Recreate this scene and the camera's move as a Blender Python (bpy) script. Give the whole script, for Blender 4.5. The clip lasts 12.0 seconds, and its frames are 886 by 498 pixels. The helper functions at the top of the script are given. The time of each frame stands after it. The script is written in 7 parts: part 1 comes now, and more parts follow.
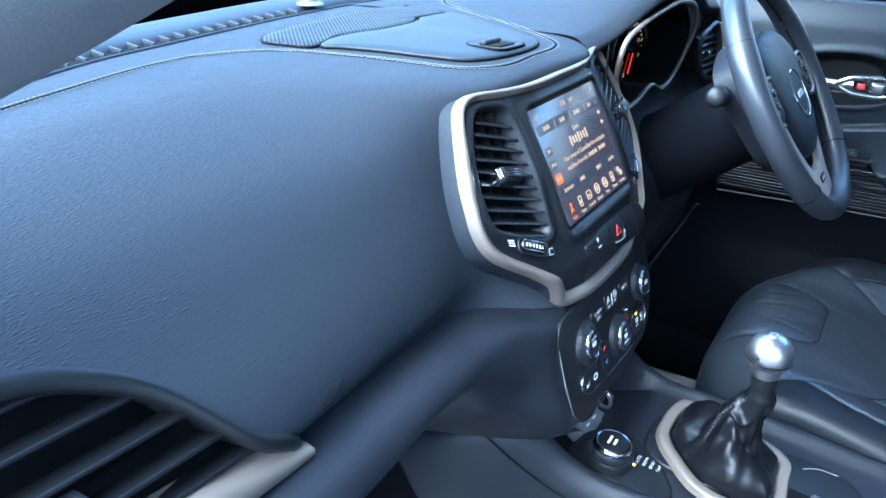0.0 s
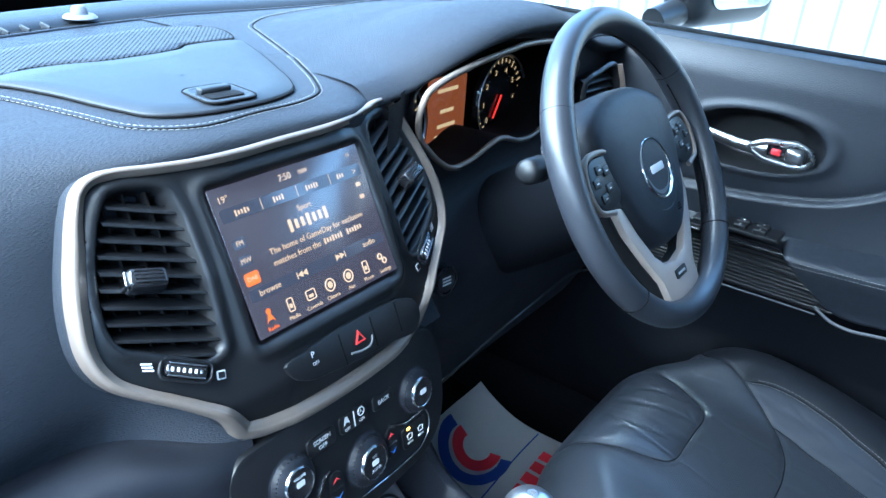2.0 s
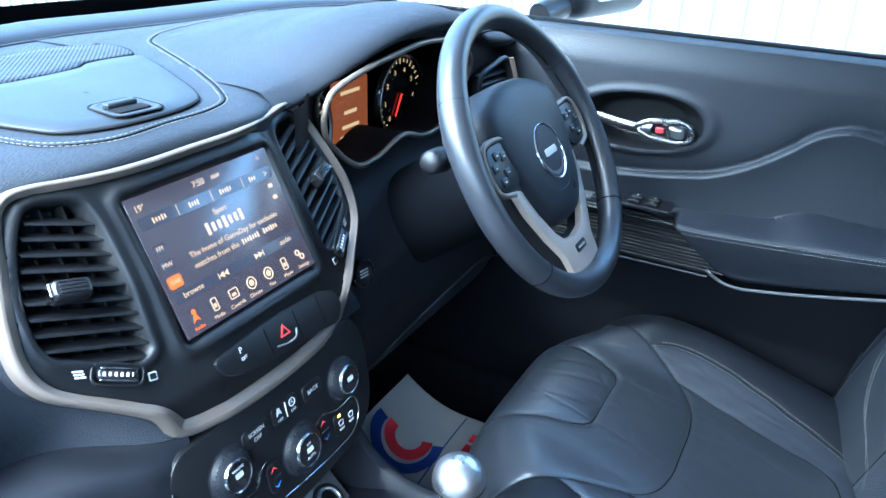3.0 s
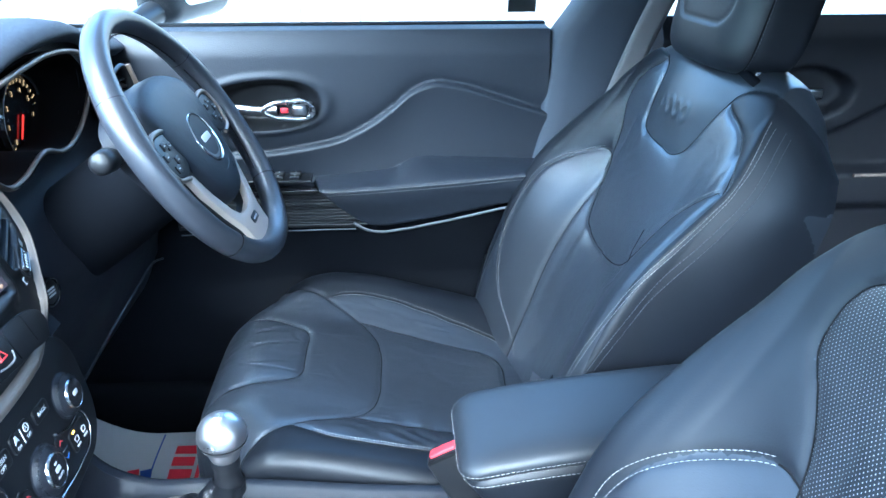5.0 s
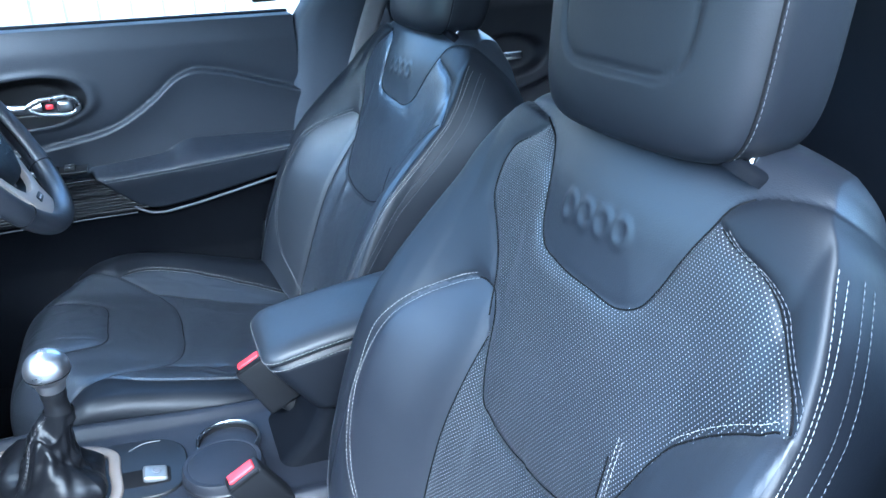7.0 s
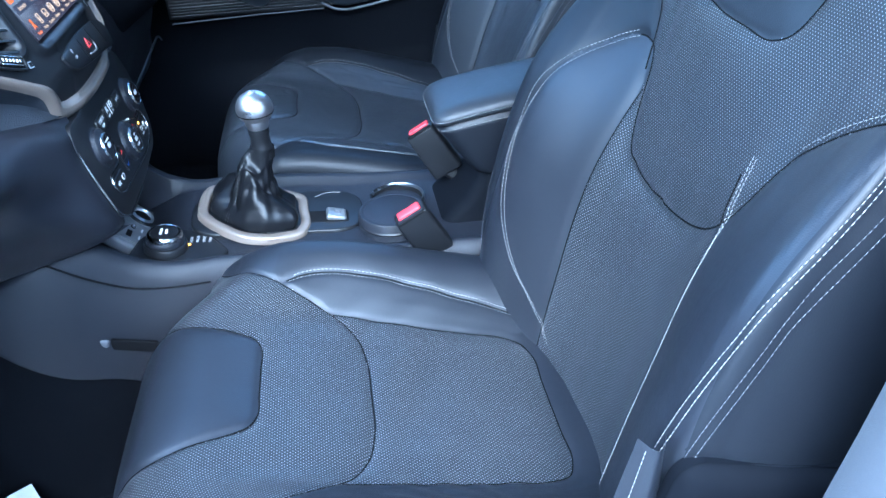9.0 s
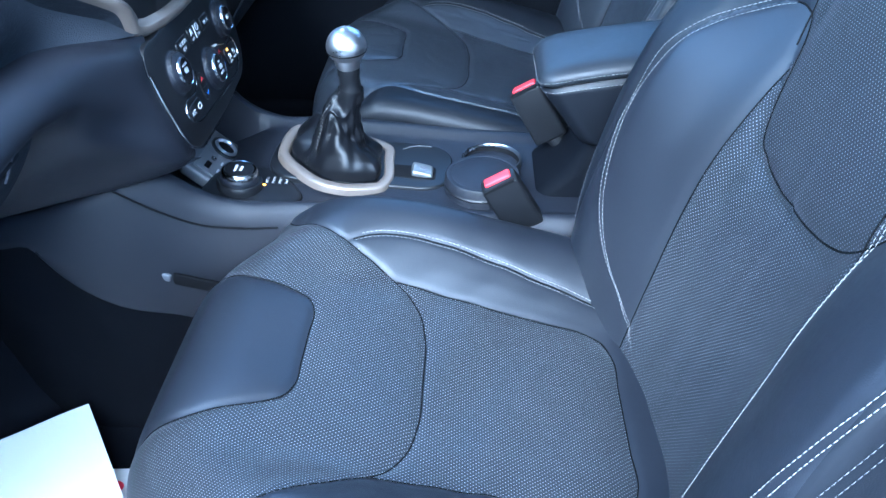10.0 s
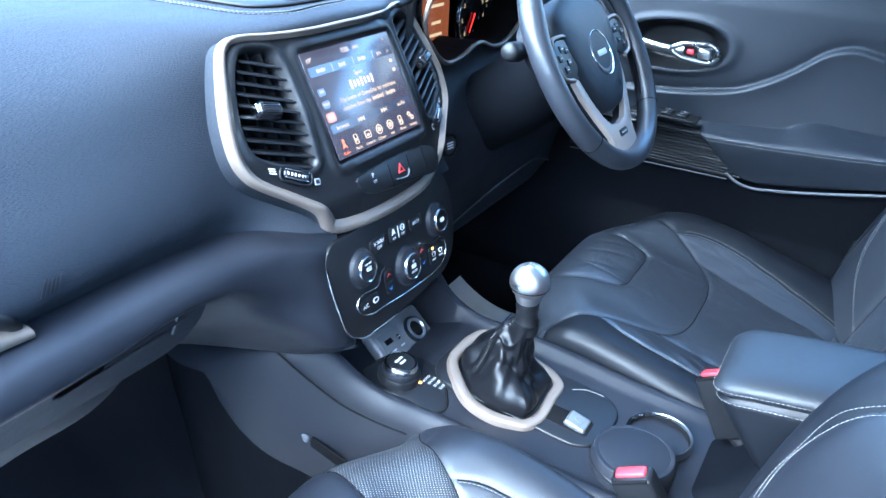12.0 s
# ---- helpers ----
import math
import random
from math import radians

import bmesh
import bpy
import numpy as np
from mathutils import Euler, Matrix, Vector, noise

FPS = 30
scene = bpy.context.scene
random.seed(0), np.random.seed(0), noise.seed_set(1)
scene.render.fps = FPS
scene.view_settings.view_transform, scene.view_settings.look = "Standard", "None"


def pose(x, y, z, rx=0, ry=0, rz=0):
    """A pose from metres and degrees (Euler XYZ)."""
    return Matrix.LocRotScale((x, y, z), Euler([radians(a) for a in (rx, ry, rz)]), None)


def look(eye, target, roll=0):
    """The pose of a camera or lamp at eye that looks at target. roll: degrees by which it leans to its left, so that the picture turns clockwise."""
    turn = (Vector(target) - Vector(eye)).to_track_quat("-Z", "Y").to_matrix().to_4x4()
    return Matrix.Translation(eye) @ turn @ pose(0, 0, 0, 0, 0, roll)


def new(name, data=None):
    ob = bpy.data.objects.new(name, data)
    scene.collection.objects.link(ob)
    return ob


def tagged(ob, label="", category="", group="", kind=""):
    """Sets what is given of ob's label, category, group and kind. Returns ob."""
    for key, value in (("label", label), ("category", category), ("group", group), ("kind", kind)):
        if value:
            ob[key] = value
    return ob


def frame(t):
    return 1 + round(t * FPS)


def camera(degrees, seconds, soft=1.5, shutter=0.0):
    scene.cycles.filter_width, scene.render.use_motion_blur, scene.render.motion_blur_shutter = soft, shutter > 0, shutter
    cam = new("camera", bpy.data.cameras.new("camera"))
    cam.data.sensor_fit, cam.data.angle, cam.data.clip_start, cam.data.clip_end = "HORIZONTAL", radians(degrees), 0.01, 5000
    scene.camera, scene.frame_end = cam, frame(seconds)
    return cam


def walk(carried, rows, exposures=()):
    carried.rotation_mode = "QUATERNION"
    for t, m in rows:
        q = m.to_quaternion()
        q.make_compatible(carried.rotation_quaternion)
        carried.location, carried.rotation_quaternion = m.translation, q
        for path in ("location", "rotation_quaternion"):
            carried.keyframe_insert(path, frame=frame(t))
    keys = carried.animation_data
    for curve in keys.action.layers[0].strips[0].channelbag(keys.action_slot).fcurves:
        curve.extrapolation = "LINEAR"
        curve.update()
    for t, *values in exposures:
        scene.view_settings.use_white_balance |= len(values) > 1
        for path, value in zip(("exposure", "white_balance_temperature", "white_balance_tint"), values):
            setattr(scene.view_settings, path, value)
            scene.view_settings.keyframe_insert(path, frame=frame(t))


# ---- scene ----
cam = camera(60.1, 12.0)
METRES, EYE, TILT, LEAN, TURN = 1.42, 1.435, -25.0, -0.65, -58.1
ROWS = [
    (0.0, 0.0, 0.0, 0.0, 0.0, 0.0, -0.0),
    (0.5, 0.0717, 0.053, 0.0281, 1.67, -0.45, -2.22),
    (1.0, 0.1373, 0.0968, 0.0523, 3.24, -0.61, -4.26),
    (1.5, 0.1821, 0.1288, 0.0761, 3.63, -0.84, -5.18),
    (2.0, 0.2144, 0.1321, 0.0853, 2.59, -0.95, -4.65),
    (2.5, 0.2239, 0.1145, 0.0822, 0.16, -0.76, -2.7),
    (4.5, 0.1842, 0.0465, 0.043, -23.19, -1.67, 11.3),
    (5.0, 0.1333, 0.0423, 0.0387, -32.54, -3.45, 14.66),
    (5.5, 0.0937, 0.0217, 0.0321, -41.29, -5.45, 17.67),
    (6.0, 0.072, -0.0086, 0.0119, -48.52, -7.19, 20.02),
    (6.5, 0.0566, -0.0457, -0.0085, -50.87, -7.84, 21.53),
    (8.5, -0.0358, -0.1065, -0.09, -40.46, -11.89, 20.48),
    (9.0, -0.0448, -0.1088, -0.103, -36.92, -13.58, 18.83),
    (9.5, -0.036, -0.1074, -0.1122, -32.52, -14.63, 16.56),
    (10.0, 0.0151, -0.0615, -0.1103, -26.73, -14.27, 13.49),
    (10.5, 0.0651, -0.0214, -0.0885, -19.77, -12.49, 9.77),
    (11.0, 0.1001, -0.0312, -0.0667, -12.24, -9.08, 5.64),
    (11.5, 0.139, -0.0542, -0.0467, -6.32, -5.63, 1.72),
    (12.0, 0.159, -0.0675, -0.0301, -1.93, -2.17, -1.39),
]
EXPOSURES = [(0.0, 3.84, 4800, -3), (1.0, 3.88, 4960, -3), (2.5, 4.08, 4980, -4), (4.5, 4.46, 4900, -4), (5.5, 4.50, 4960, -2), (6.5, 4.24, 4940, -1), (8.5, 3.96, 4650, 0), (9.5, 3.84, 4520, 0), (10.5, 4.02, 4520, 0), (12.0, 4.44, 4830, 0)]
walk(cam, [(t, pose(-0.798, -0.239, EYE, TILT, LEAN, TURN) @ pose(METRES * x, METRES * y, METRES * z, 90 + pitch, roll, yaw)) for t, x, y, z, yaw, pitch, roll in ROWS], EXPOSURES)

# ---- world and light: overcast daylight through the open passenger side and the glass ----
world = bpy.data.worlds.new("sky")
scene.world = world
world.use_nodes = True
wn = world.node_tree
sky = wn.nodes.new("ShaderNodeTexSky")
sky.sky_type, sky.sun_disc, sky.sun_elevation, sky.sun_rotation = "NISHITA", False, radians(42), radians(-80)
sky.dust_density, sky.air_density = 1.5, 1.2
wn.nodes["Background"].inputs["Strength"].default_value = 0.15
wn.links.new(sky.outputs[0], wn.nodes["Background"].inputs["Color"])
sun = new("sun", bpy.data.lights.new("sun", "SUN"))
sun.data.energy, sun.data.angle, sun.data.color = 2.6, radians(85), (1.0, 0.97, 0.93)
sun.matrix_world = look((-3.6, 1.5, 3.65), (0, 0, 0))

# ---- geometry helpers ----


def cub(xs, ys):
    """A smooth curve through the nodes, as a function of arrays."""
    xs, ys = np.array(xs, float), np.array(ys, float)
    m = np.gradient(ys, xs)

    def f(x):
        x = np.clip(np.asarray(x, float), xs[0], xs[-1])
        i = np.clip(np.searchsorted(xs, x, side="right") - 1, 0, len(xs) - 2)
        h = xs[i + 1] - xs[i]
        t = (x - xs[i]) / h
        return (ys[i] * (1 + 2 * t) * (1 - t) ** 2 + h * m[i] * t * (1 - t) ** 2
                + ys[i + 1] * t * t * (3 - 2 * t) + h * m[i + 1] * t * t * (t - 1))
    return f


def spline(pts, n=60, closed=False):
    """n points evenly along a smooth curve through the points."""
    p = np.array(pts, float)
    if closed:
        p = np.vstack([p, p[:1]])
    d = np.r_[0, np.cumsum(np.linalg.norm(np.diff(p, axis=0), axis=1))]
    if closed:
        q = np.vstack([p[-3:-1], p, p[1:3]])
        dd = np.r_[d[-3] - d[-1], d[-2] - d[-1], d, d[-1] + d[1], d[-1] + d[2]]
    else:
        q, dd = p, d
    fs = [cub(dd, q[:, k]) for k in range(p.shape[1])]
    u = np.linspace(0, d[-1], n, endpoint=not closed)
    c = np.stack([f(u) for f in fs], 1)
    return c


def sstep(a, b, x):
    t = np.clip((np.asarray(x, float) - a) / (b - a), 0, 1)
    return t * t * (3 - 2 * t)


def make(name, verts, faces, mat, smooth=True, uvs=None):
    me = bpy.data.meshes.new(name)
    me.from_pydata(np.asarray(verts).tolist(), [], faces if isinstance(faces, list) else faces.tolist())
    if smooth:
        me.polygons.foreach_set("use_smooth", [True] * len(me.polygons))
    if uvs is not None:
        lay = me.uv_layers.new(name="UVMap")
        idx = np.empty(len(me.loops), dtype=np.int32)
        me.loops.foreach_get("vertex_index", idx)
        lay.data.foreach_set("uv", np.asarray(uvs, np.float32)[idx].ravel())
    me.materials.append(mat)
    me.update()
    return me


def panel(name, cut, mat):
    """One panel of a cut sheet, shaded as part of the whole sheet."""
    me = make(name, cut[0], cut[1], mat, uvs=cut[2])
    me.normals_split_custom_set_from_vertices(cut[3].tolist())
    return me


def sharp(me, deg=35):
    me.set_sharp_from_angle(angle=radians(deg))
    return me


def part(name, me, parent, label="", m=None):
    """One mesh object under a thing or a part."""
    if isinstance(me, bmesh.types.BMesh):
        raise TypeError(name)
    ob = new(name, me)
    ob.parent = parent
    if m is not None:
        ob.matrix_basis = m
    if label:
        ob["label"] = label
    return ob


def thing(name, label, category, m=None, me=None, group="", kind=""):
    ob = new(name, me)
    if m is not None:
        ob.matrix_basis = m
    return tagged(ob, label, category, group, kind)


def bm_mesh(name, bm, mat, smooth=True, deg=35):
    me = bpy.data.meshes.new(name)
    bm.normal_update()
    bm.to_mesh(me)
    bm.free()
    if smooth:
        me.polygons.foreach_set("use_smooth", [True] * len(me.polygons))
        sharp(me, deg)
    me.materials.append(mat)
    return me


def gridfaces(nu, nv, closed=False):
    i, j = np.meshgrid(np.arange(nu if closed else nu - 1), np.arange(nv - 1), indexing="ij")
    a, b = i * nv + j, ((i + 1) % nu) * nv + j
    return np.stack([a, b, b + 1, a + 1], -1).reshape(-1, 4)


def loft(name, P, mat, closed=False, caps=False, uvs=None, flip=False):
    """A smooth sheet or tube over a grid of points."""
    P = np.asarray(P, float)
    nu, nv = P.shape[:2]
    F = gridfaces(nu, nv, closed)
    if flip:
        F = F[:, ::-1]
    F = F.tolist()
    if caps:
        a, b = [i * nv for i in range(nu)], [i * nv + nv - 1 for i in range(nu)]
        F += [a if flip else a[::-1], b[::-1] if flip else b]
    return make(name, P.reshape(-1, 3), F, mat, uvs=uvs)


def tube(name, pts, r, mat, n=10, closed=False, flat=(1, 1)):
    """A round bar along a line; r may change along it."""
    p = np.array(pts, float)
    k = len(p)
    r = np.broadcast_to(np.asarray(r, float), (k,))
    t = (np.roll(p, -1, 0) - np.roll(p, 1, 0)) if closed else np.gradient(p, axis=0)
    t /= np.linalg.norm(t, axis=1)[:, None] + 1e-9
    up = np.array([0.13, 0.21, 0.97])
    s = np.cross(t, up)
    s /= np.linalg.norm(s, axis=1)[:, None] + 1e-9
    v = np.cross(s, t)
    a = np.linspace(0, 2 * math.pi, n, endpoint=False)
    P = p[None] + r[None, :, None] * (np.cos(a)[:, None, None] * s[None] * flat[0] + np.sin(a)[:, None, None] * v[None] * flat[1])
    if closed:
        P = P.transpose(1, 0, 2)
        F = []
        for i in range(k):
            for j in range(n):
                a0, b0 = i * n + j, ((i + 1) % k) * n + j
                a1, b1 = i * n + (j + 1) % n, ((i + 1) % k) * n + (j + 1) % n
                F.append((a0, a1, b1, b0))
        return make(name, P.reshape(-1, 3), F, mat)
    return sharp(loft(name, P, mat, closed=True, caps=True, flip=True), 60)


def rbox(name, size, bevel, mat, at=(0, 0, 0), seg=3, taper=(1, 1)):
    """A box with rounded edges; the top may be smaller."""
    bm = bmesh.new()
    bmesh.ops.create_cube(bm, size=1)
    for v in bm.verts:
        if v.co.z > 0:
            v.co.x *= taper[0]
            v.co.y *= taper[1]
        v.co = Vector((v.co.x * size[0] + at[0], v.co.y * size[1] + at[1], v.co.z * size[2] + at[2]))
    if bevel:
        bmesh.ops.bevel(bm, geom=bm.edges[:], offset=bevel, segments=seg, affect="EDGES", profile=0.5)
    return bm_mesh(name, bm, mat)


def lathe(name, prof, mat, n=40, sq=None):
    """Turn a profile of (r, z) round z."""
    a = np.linspace(0, 2 * math.pi, n, endpoint=False)
    p = np.array(prof, float)
    P = np.stack([np.cos(a)[:, None] * p[None, :, 0], np.sin(a)[:, None] * p[None, :, 0], np.broadcast_to(p[None, :, 1], (n, len(p)))], -1)
    return sharp(loft(name, P, mat, closed=True), 40)


def plate(name, outline, depth, bevel, mat, seg=2):
    """An outline in xy, thick in z (its top at 0), with a rounded top edge."""
    bm = bmesh.new()
    top = bm.faces.new([bm.verts.new((x, y, 0)) for x, y in outline])
    bm.normal_update()
    if top.normal.z < 0:
        top.normal_flip()
    r = bmesh.ops.extrude_face_region(bm, geom=[top])
    vs = [g for g in r["geom"] if isinstance(g, bmesh.types.BMVert)]
    for v in vs:
        v.co.z += depth
    bmesh.ops.recalc_face_normals(bm, faces=bm.faces[:])
    if bevel:
        es = [e for e in bm.edges if all(abs(v.co.z - depth) < 1e-7 for v in e.verts)]
        bmesh.ops.bevel(bm, geom=es, offset=bevel, segments=seg, affect="EDGES", profile=0.5)
    for v in bm.verts:
        v.co.z -= depth
    return bm_mesh(name, bm, mat)


def rrect(w, h, r, n=6, cx=0, cy=0):
    out = []
    for sx, sy, a0 in ((1, 1, 0), (-1, 1, 90), (-1, -1, 180), (1, -1, 270)):
        for k in range(n + 1):
            a = radians(a0 + 90 * k / n)
            out.append((cx + sx * (w / 2 - r) + r * math.cos(a), cy + sy * (h / 2 - r) + r * math.sin(a)))
    return out


def join_meshes(name, parts_, mat):
    """Join lists of (verts, faces) into one mesh."""
    V, F, o = [], [], 0
    for v, f in parts_:
        V += [tuple(c) for c in v]
        F += [tuple(i + o for i in q) for q in f]
        o += len(v)
    return make(name, np.array(V), F, mat)


def stitches(name, pts, nrm, mat, pitch=0.0052, length=0.0040, r=0.00038, lift=0.0006):
    """Short raised threads along a line."""
    p = np.array(pts, float)
    nn = np.array(nrm, float)
    d = np.r_[0, np.cumsum(np.linalg.norm(np.diff(p, axis=0), axis=1))]
    out = []
    for c in np.arange(pitch / 2, d[-1] - pitch / 2, pitch):
        q = [np.array([np.interp(c + k, d, p[:, a]) for a in range(3)]) for k in (-length / 2, 0, length / 2)]
        n = np.array([np.interp(c, d, nn[:, a]) for a in range(3)])
        n /= np.linalg.norm(n) + 1e-9
        t = q[2] - q[0]
        t /= np.linalg.norm(t) + 1e-9
        s = np.cross(n, t)
        v = []
        for k, (c0, rr, hh) in enumerate(((q[0], 0.5, 0.0), (q[1], 1.0, 1.0), (q[2], 0.5, 0.0))):
            base = c0 + n * (lift + hh * r * 0.7)
            v += [base + s * r * rr, base + n * r * rr, base - s * r * rr, base - n * r * rr]
        f = []
        for k in (0, 4):
            for a in range(4):
                f.append((k + a, k + (a + 1) % 4, k + 4 + (a + 1) % 4, k + 4 + a))
        f += [(3, 2, 1, 0), (8, 9, 10, 11)]
        out.append((v, f))
    return join_meshes(name, out, mat)


def rc(a, b, r):
    """Inside distance of the corner where a > 0 and b > 0, rounded by r."""
    x, y = r - a, r - b
    return r - (np.hypot(np.maximum(x, 0), np.maximum(y, 0)) + np.minimum(np.maximum(x, y), 0))


def cut_sheet(S, q0, q1, w0, w1, h, dists, region, names):
    """A fine sheet S(q, w) cut along smooth lines into several panels. dists: functions that are zero on the cuts;
    region(q, w): number of the panel. Gives {number: (verts, faces, uvs, normals)}."""
    nq, nw = int((q1 - q0) / h) + 1, int((w1 - w0) / h) + 1
    Q, Wd = np.meshgrid(np.linspace(q0, q1, nq), np.linspace(w0, w1, nw), indexing="ij")
    for f in dists:
        for _ in range(2):
            d = f(Q, Wd)
            e = h * 0.2
            gq, gw = (f(Q + e, Wd) - f(Q - e, Wd)) / (2 * e), (f(Q, Wd + e) - f(Q, Wd - e)) / (2 * e)
            g2 = gq * gq + gw * gw + 1e-6
            near = (np.abs(d) < 0.55 * h * np.sqrt(g2)) & (g2 < 3000)
            Q = np.where(near, Q - d * gq / g2 * 0.97, Q)
            Wd = np.where(near, Wd - d * gw / g2 * 0.97, Wd)
    P = S(Q, Wd).reshape(-1, 3)
    F = gridfaces(nq, nw)
    fn = np.cross(P[F[:, 2]] - P[F[:, 0]], P[F[:, 3]] - P[F[:, 1]])
    N = np.zeros_like(P)
    for c in range(4):
        np.add.at(N, F[:, c], fn)
    N /= np.linalg.norm(N, axis=1)[:, None] + 1e-12
    c = lambda A: A.ravel()[F].mean(1)
    reg = region(c(Q), c(Wd))
    out = {}
    uv = np.stack([Q.ravel(), Wd.ravel()], 1)
    for k in names:
        f = F[reg == k]
        if not len(f):
            continue
        used, inv = np.unique(f, return_inverse=True)
        out[k] = (P[used], inv.reshape(-1, 4), uv[used], N[used])
    return out


def text_mesh(name, body, size, mat, align="CENTER"):
    cu = bpy.data.curves.new(name, "FONT")
    cu.body, cu.size, cu.align_x, cu.align_y, cu.extrude = body, size, align, "CENTER", 0.0001
    cu.resolution_u = 2
    ob = bpy.data.objects.new(name, cu)
    me = bpy.data.meshes.new_from_object(ob)
    bpy.data.objects.remove(ob)
    me.materials.clear()
    me.materials.append(mat)
    return me


# ---- materials ----


def nodes_of(name):
    m = bpy.data.materials.new(name)
    m.use_nodes = True
    return m, m.node_tree, m.node_tree.nodes["Principled BSDF"]


def creased(t, b, co, size=0.05, depth=0.0016):
    """Soft wandering creases over a worn hide, laid over whatever relief the surface has."""
    mp = t.nodes.new("ShaderNodeMapping")
    mp.inputs["Scale"].default_value = (1.0, 0.45, 0.7)
    mp.inputs["Rotation"].default_value = (0, 0, radians(35))
    t.links.new(co.outputs["Object"], mp.inputs[0])
    n = t.nodes.new("ShaderNodeTexNoise")
    n.inputs["Scale"].default_value, n.inputs["Detail"].default_value = 9, 3
    t.links.new(mp.outputs[0], n.inputs["Vector"])
    w = t.nodes.new("ShaderNodeVectorMath")
    w.operation = "MULTIPLY_ADD"
    w.inputs[1].default_value = (0.09,) * 3
    t.links.new(n.outputs[1], w.inputs[0])
    t.links.new(mp.outputs[0], w.inputs[2])
    v = t.nodes.new("ShaderNodeTexVoronoi")
    v.feature = "DISTANCE_TO_EDGE"
    v.inputs["Scale"].default_value = 1 / size
    t.links.new(w.outputs[0], v.inputs["Vector"])
    r = t.nodes.new("ShaderNodeMapRange")
    r.interpolation_type = "SMOOTHSTEP"
    r.inputs["From Max"].default_value = 0.16
    t.links.new(v.outputs[0], r.inputs[0])
    g = t.nodes.new("ShaderNodeMath")
    g.operation = "MULTIPLY_ADD"
    g.inputs[1].default_value = 1.4
    t.links.new(n.outputs[0], g.inputs[0])
    t.links.new(r.outputs[0], g.inputs[2])
    bp = t.nodes.new("ShaderNodeBump")
    bp.inputs["Strength"].default_value, bp.inputs["Distance"].default_value = 0.8, depth
    t.links.new(g.outputs[0], bp.inputs["Height"])
    old = b.inputs["Normal"].links
    if old:
        t.links.new(old[0].from_socket, bp.inputs["Normal"])
    t.links.new(bp.outputs[0], b.inputs["Normal"])


def surface(name, base, rough, metal=0.0, var=0.25, grain=0.0, bump=0.0, big=6.0, kind="noise", spec=0.5, coat=0.0, rvar=0.12, stretch=(1, 1, 1), depth=0.0006, crease=0.0):
    """A procedural surface: broad and fine variation of colour and gloss, and a fine relief (grain: its cells per metre)."""
    m, t, b = nodes_of(name)
    co = t.nodes.new("ShaderNodeTexCoord")
    mp = t.nodes.new("ShaderNodeMapping")
    mp.inputs["Scale"].default_value = stretch
    t.links.new(co.outputs["Object"], mp.inputs[0])
    n1 = t.nodes.new("ShaderNodeTexNoise")
    n1.inputs["Scale"].default_value, n1.inputs["Detail"].default_value = big, 4
    n2 = t.nodes.new("ShaderNodeTexNoise")
    n2.inputs["Scale"].default_value, n2.inputs["Detail"].default_value = max(grain * 0.4, 60), 3
    for n in (n1, n2):
        t.links.new(mp.outputs[0], n.inputs["Vector"])
    add = t.nodes.new("ShaderNodeMath")
    add.operation = "MULTIPLY_ADD"
    t.links.new(n1.outputs[0], add.inputs[0])
    add.inputs[1].default_value = 0.7
    sc = t.nodes.new("ShaderNodeMath")
    sc.operation = "MULTIPLY"
    sc.inputs[1].default_value = 0.3
    t.links.new(n2.outputs[0], sc.inputs[0])
    t.links.new(sc.outputs[0], add.inputs[2])
    mix = t.nodes.new("ShaderNodeMix")
    mix.data_type = "RGBA"
    mix.inputs[6].default_value = (*[c * (1 - var) for c in base], 1)
    mix.inputs[7].default_value = (*[min(1, c * (1 + var)) for c in base], 1)
    t.links.new(add.outputs[0], mix.inputs[0])
    t.links.new(mix.outputs[2], b.inputs["Base Color"])
    rr = t.nodes.new("ShaderNodeMapRange")
    rr.inputs["From Min"].default_value, rr.inputs["From Max"].default_value = 0.3, 0.7
    rr.inputs["To Min"].default_value, rr.inputs["To Max"].default_value = max(0.03, rough - rvar), min(1, rough + rvar)
    t.links.new(add.outputs[0], rr.inputs[0])
    t.links.new(rr.outputs[0], b.inputs["Roughness"])
    b.inputs["Metallic"].default_value = metal
    b.inputs["Specular IOR Level"].default_value = spec
    b.inputs["Coat Weight"].default_value = coat
    b.inputs["Coat Roughness"].default_value = 0.15
    if bump:
        if kind == "cells":
            g = t.nodes.new("ShaderNodeTexVoronoi")
            g.feature = "DISTANCE_TO_EDGE"
            g.inputs["Scale"].default_value = grain
            wv = t.nodes.new("ShaderNodeVectorMath")
            wv.operation = "MULTIPLY_ADD"
            t.links.new(n2.outputs[1], wv.inputs[0])
            wv.inputs[1].default_value = (0.5 / grain,) * 3
            t.links.new(mp.outputs[0], wv.inputs[2])
            t.links.new(wv.outputs[0], g.inputs["Vector"])
        else:
            g = t.nodes.new("ShaderNodeTexNoise")
            g.inputs["Scale"].default_value, g.inputs["Detail"].default_value = grain, 3
            t.links.new(mp.outputs[0], g.inputs["Vector"])
        bp = t.nodes.new("ShaderNodeBump")
        bp.inputs["Strength"].default_value, bp.inputs["Distance"].default_value = bump, depth
        t.links.new(g.outputs[0], bp.inputs["Height"])
        t.links.new(bp.outputs[0], b.inputs["Normal"])
    if crease:
        creased(t, b, co, depth=crease)
    return m


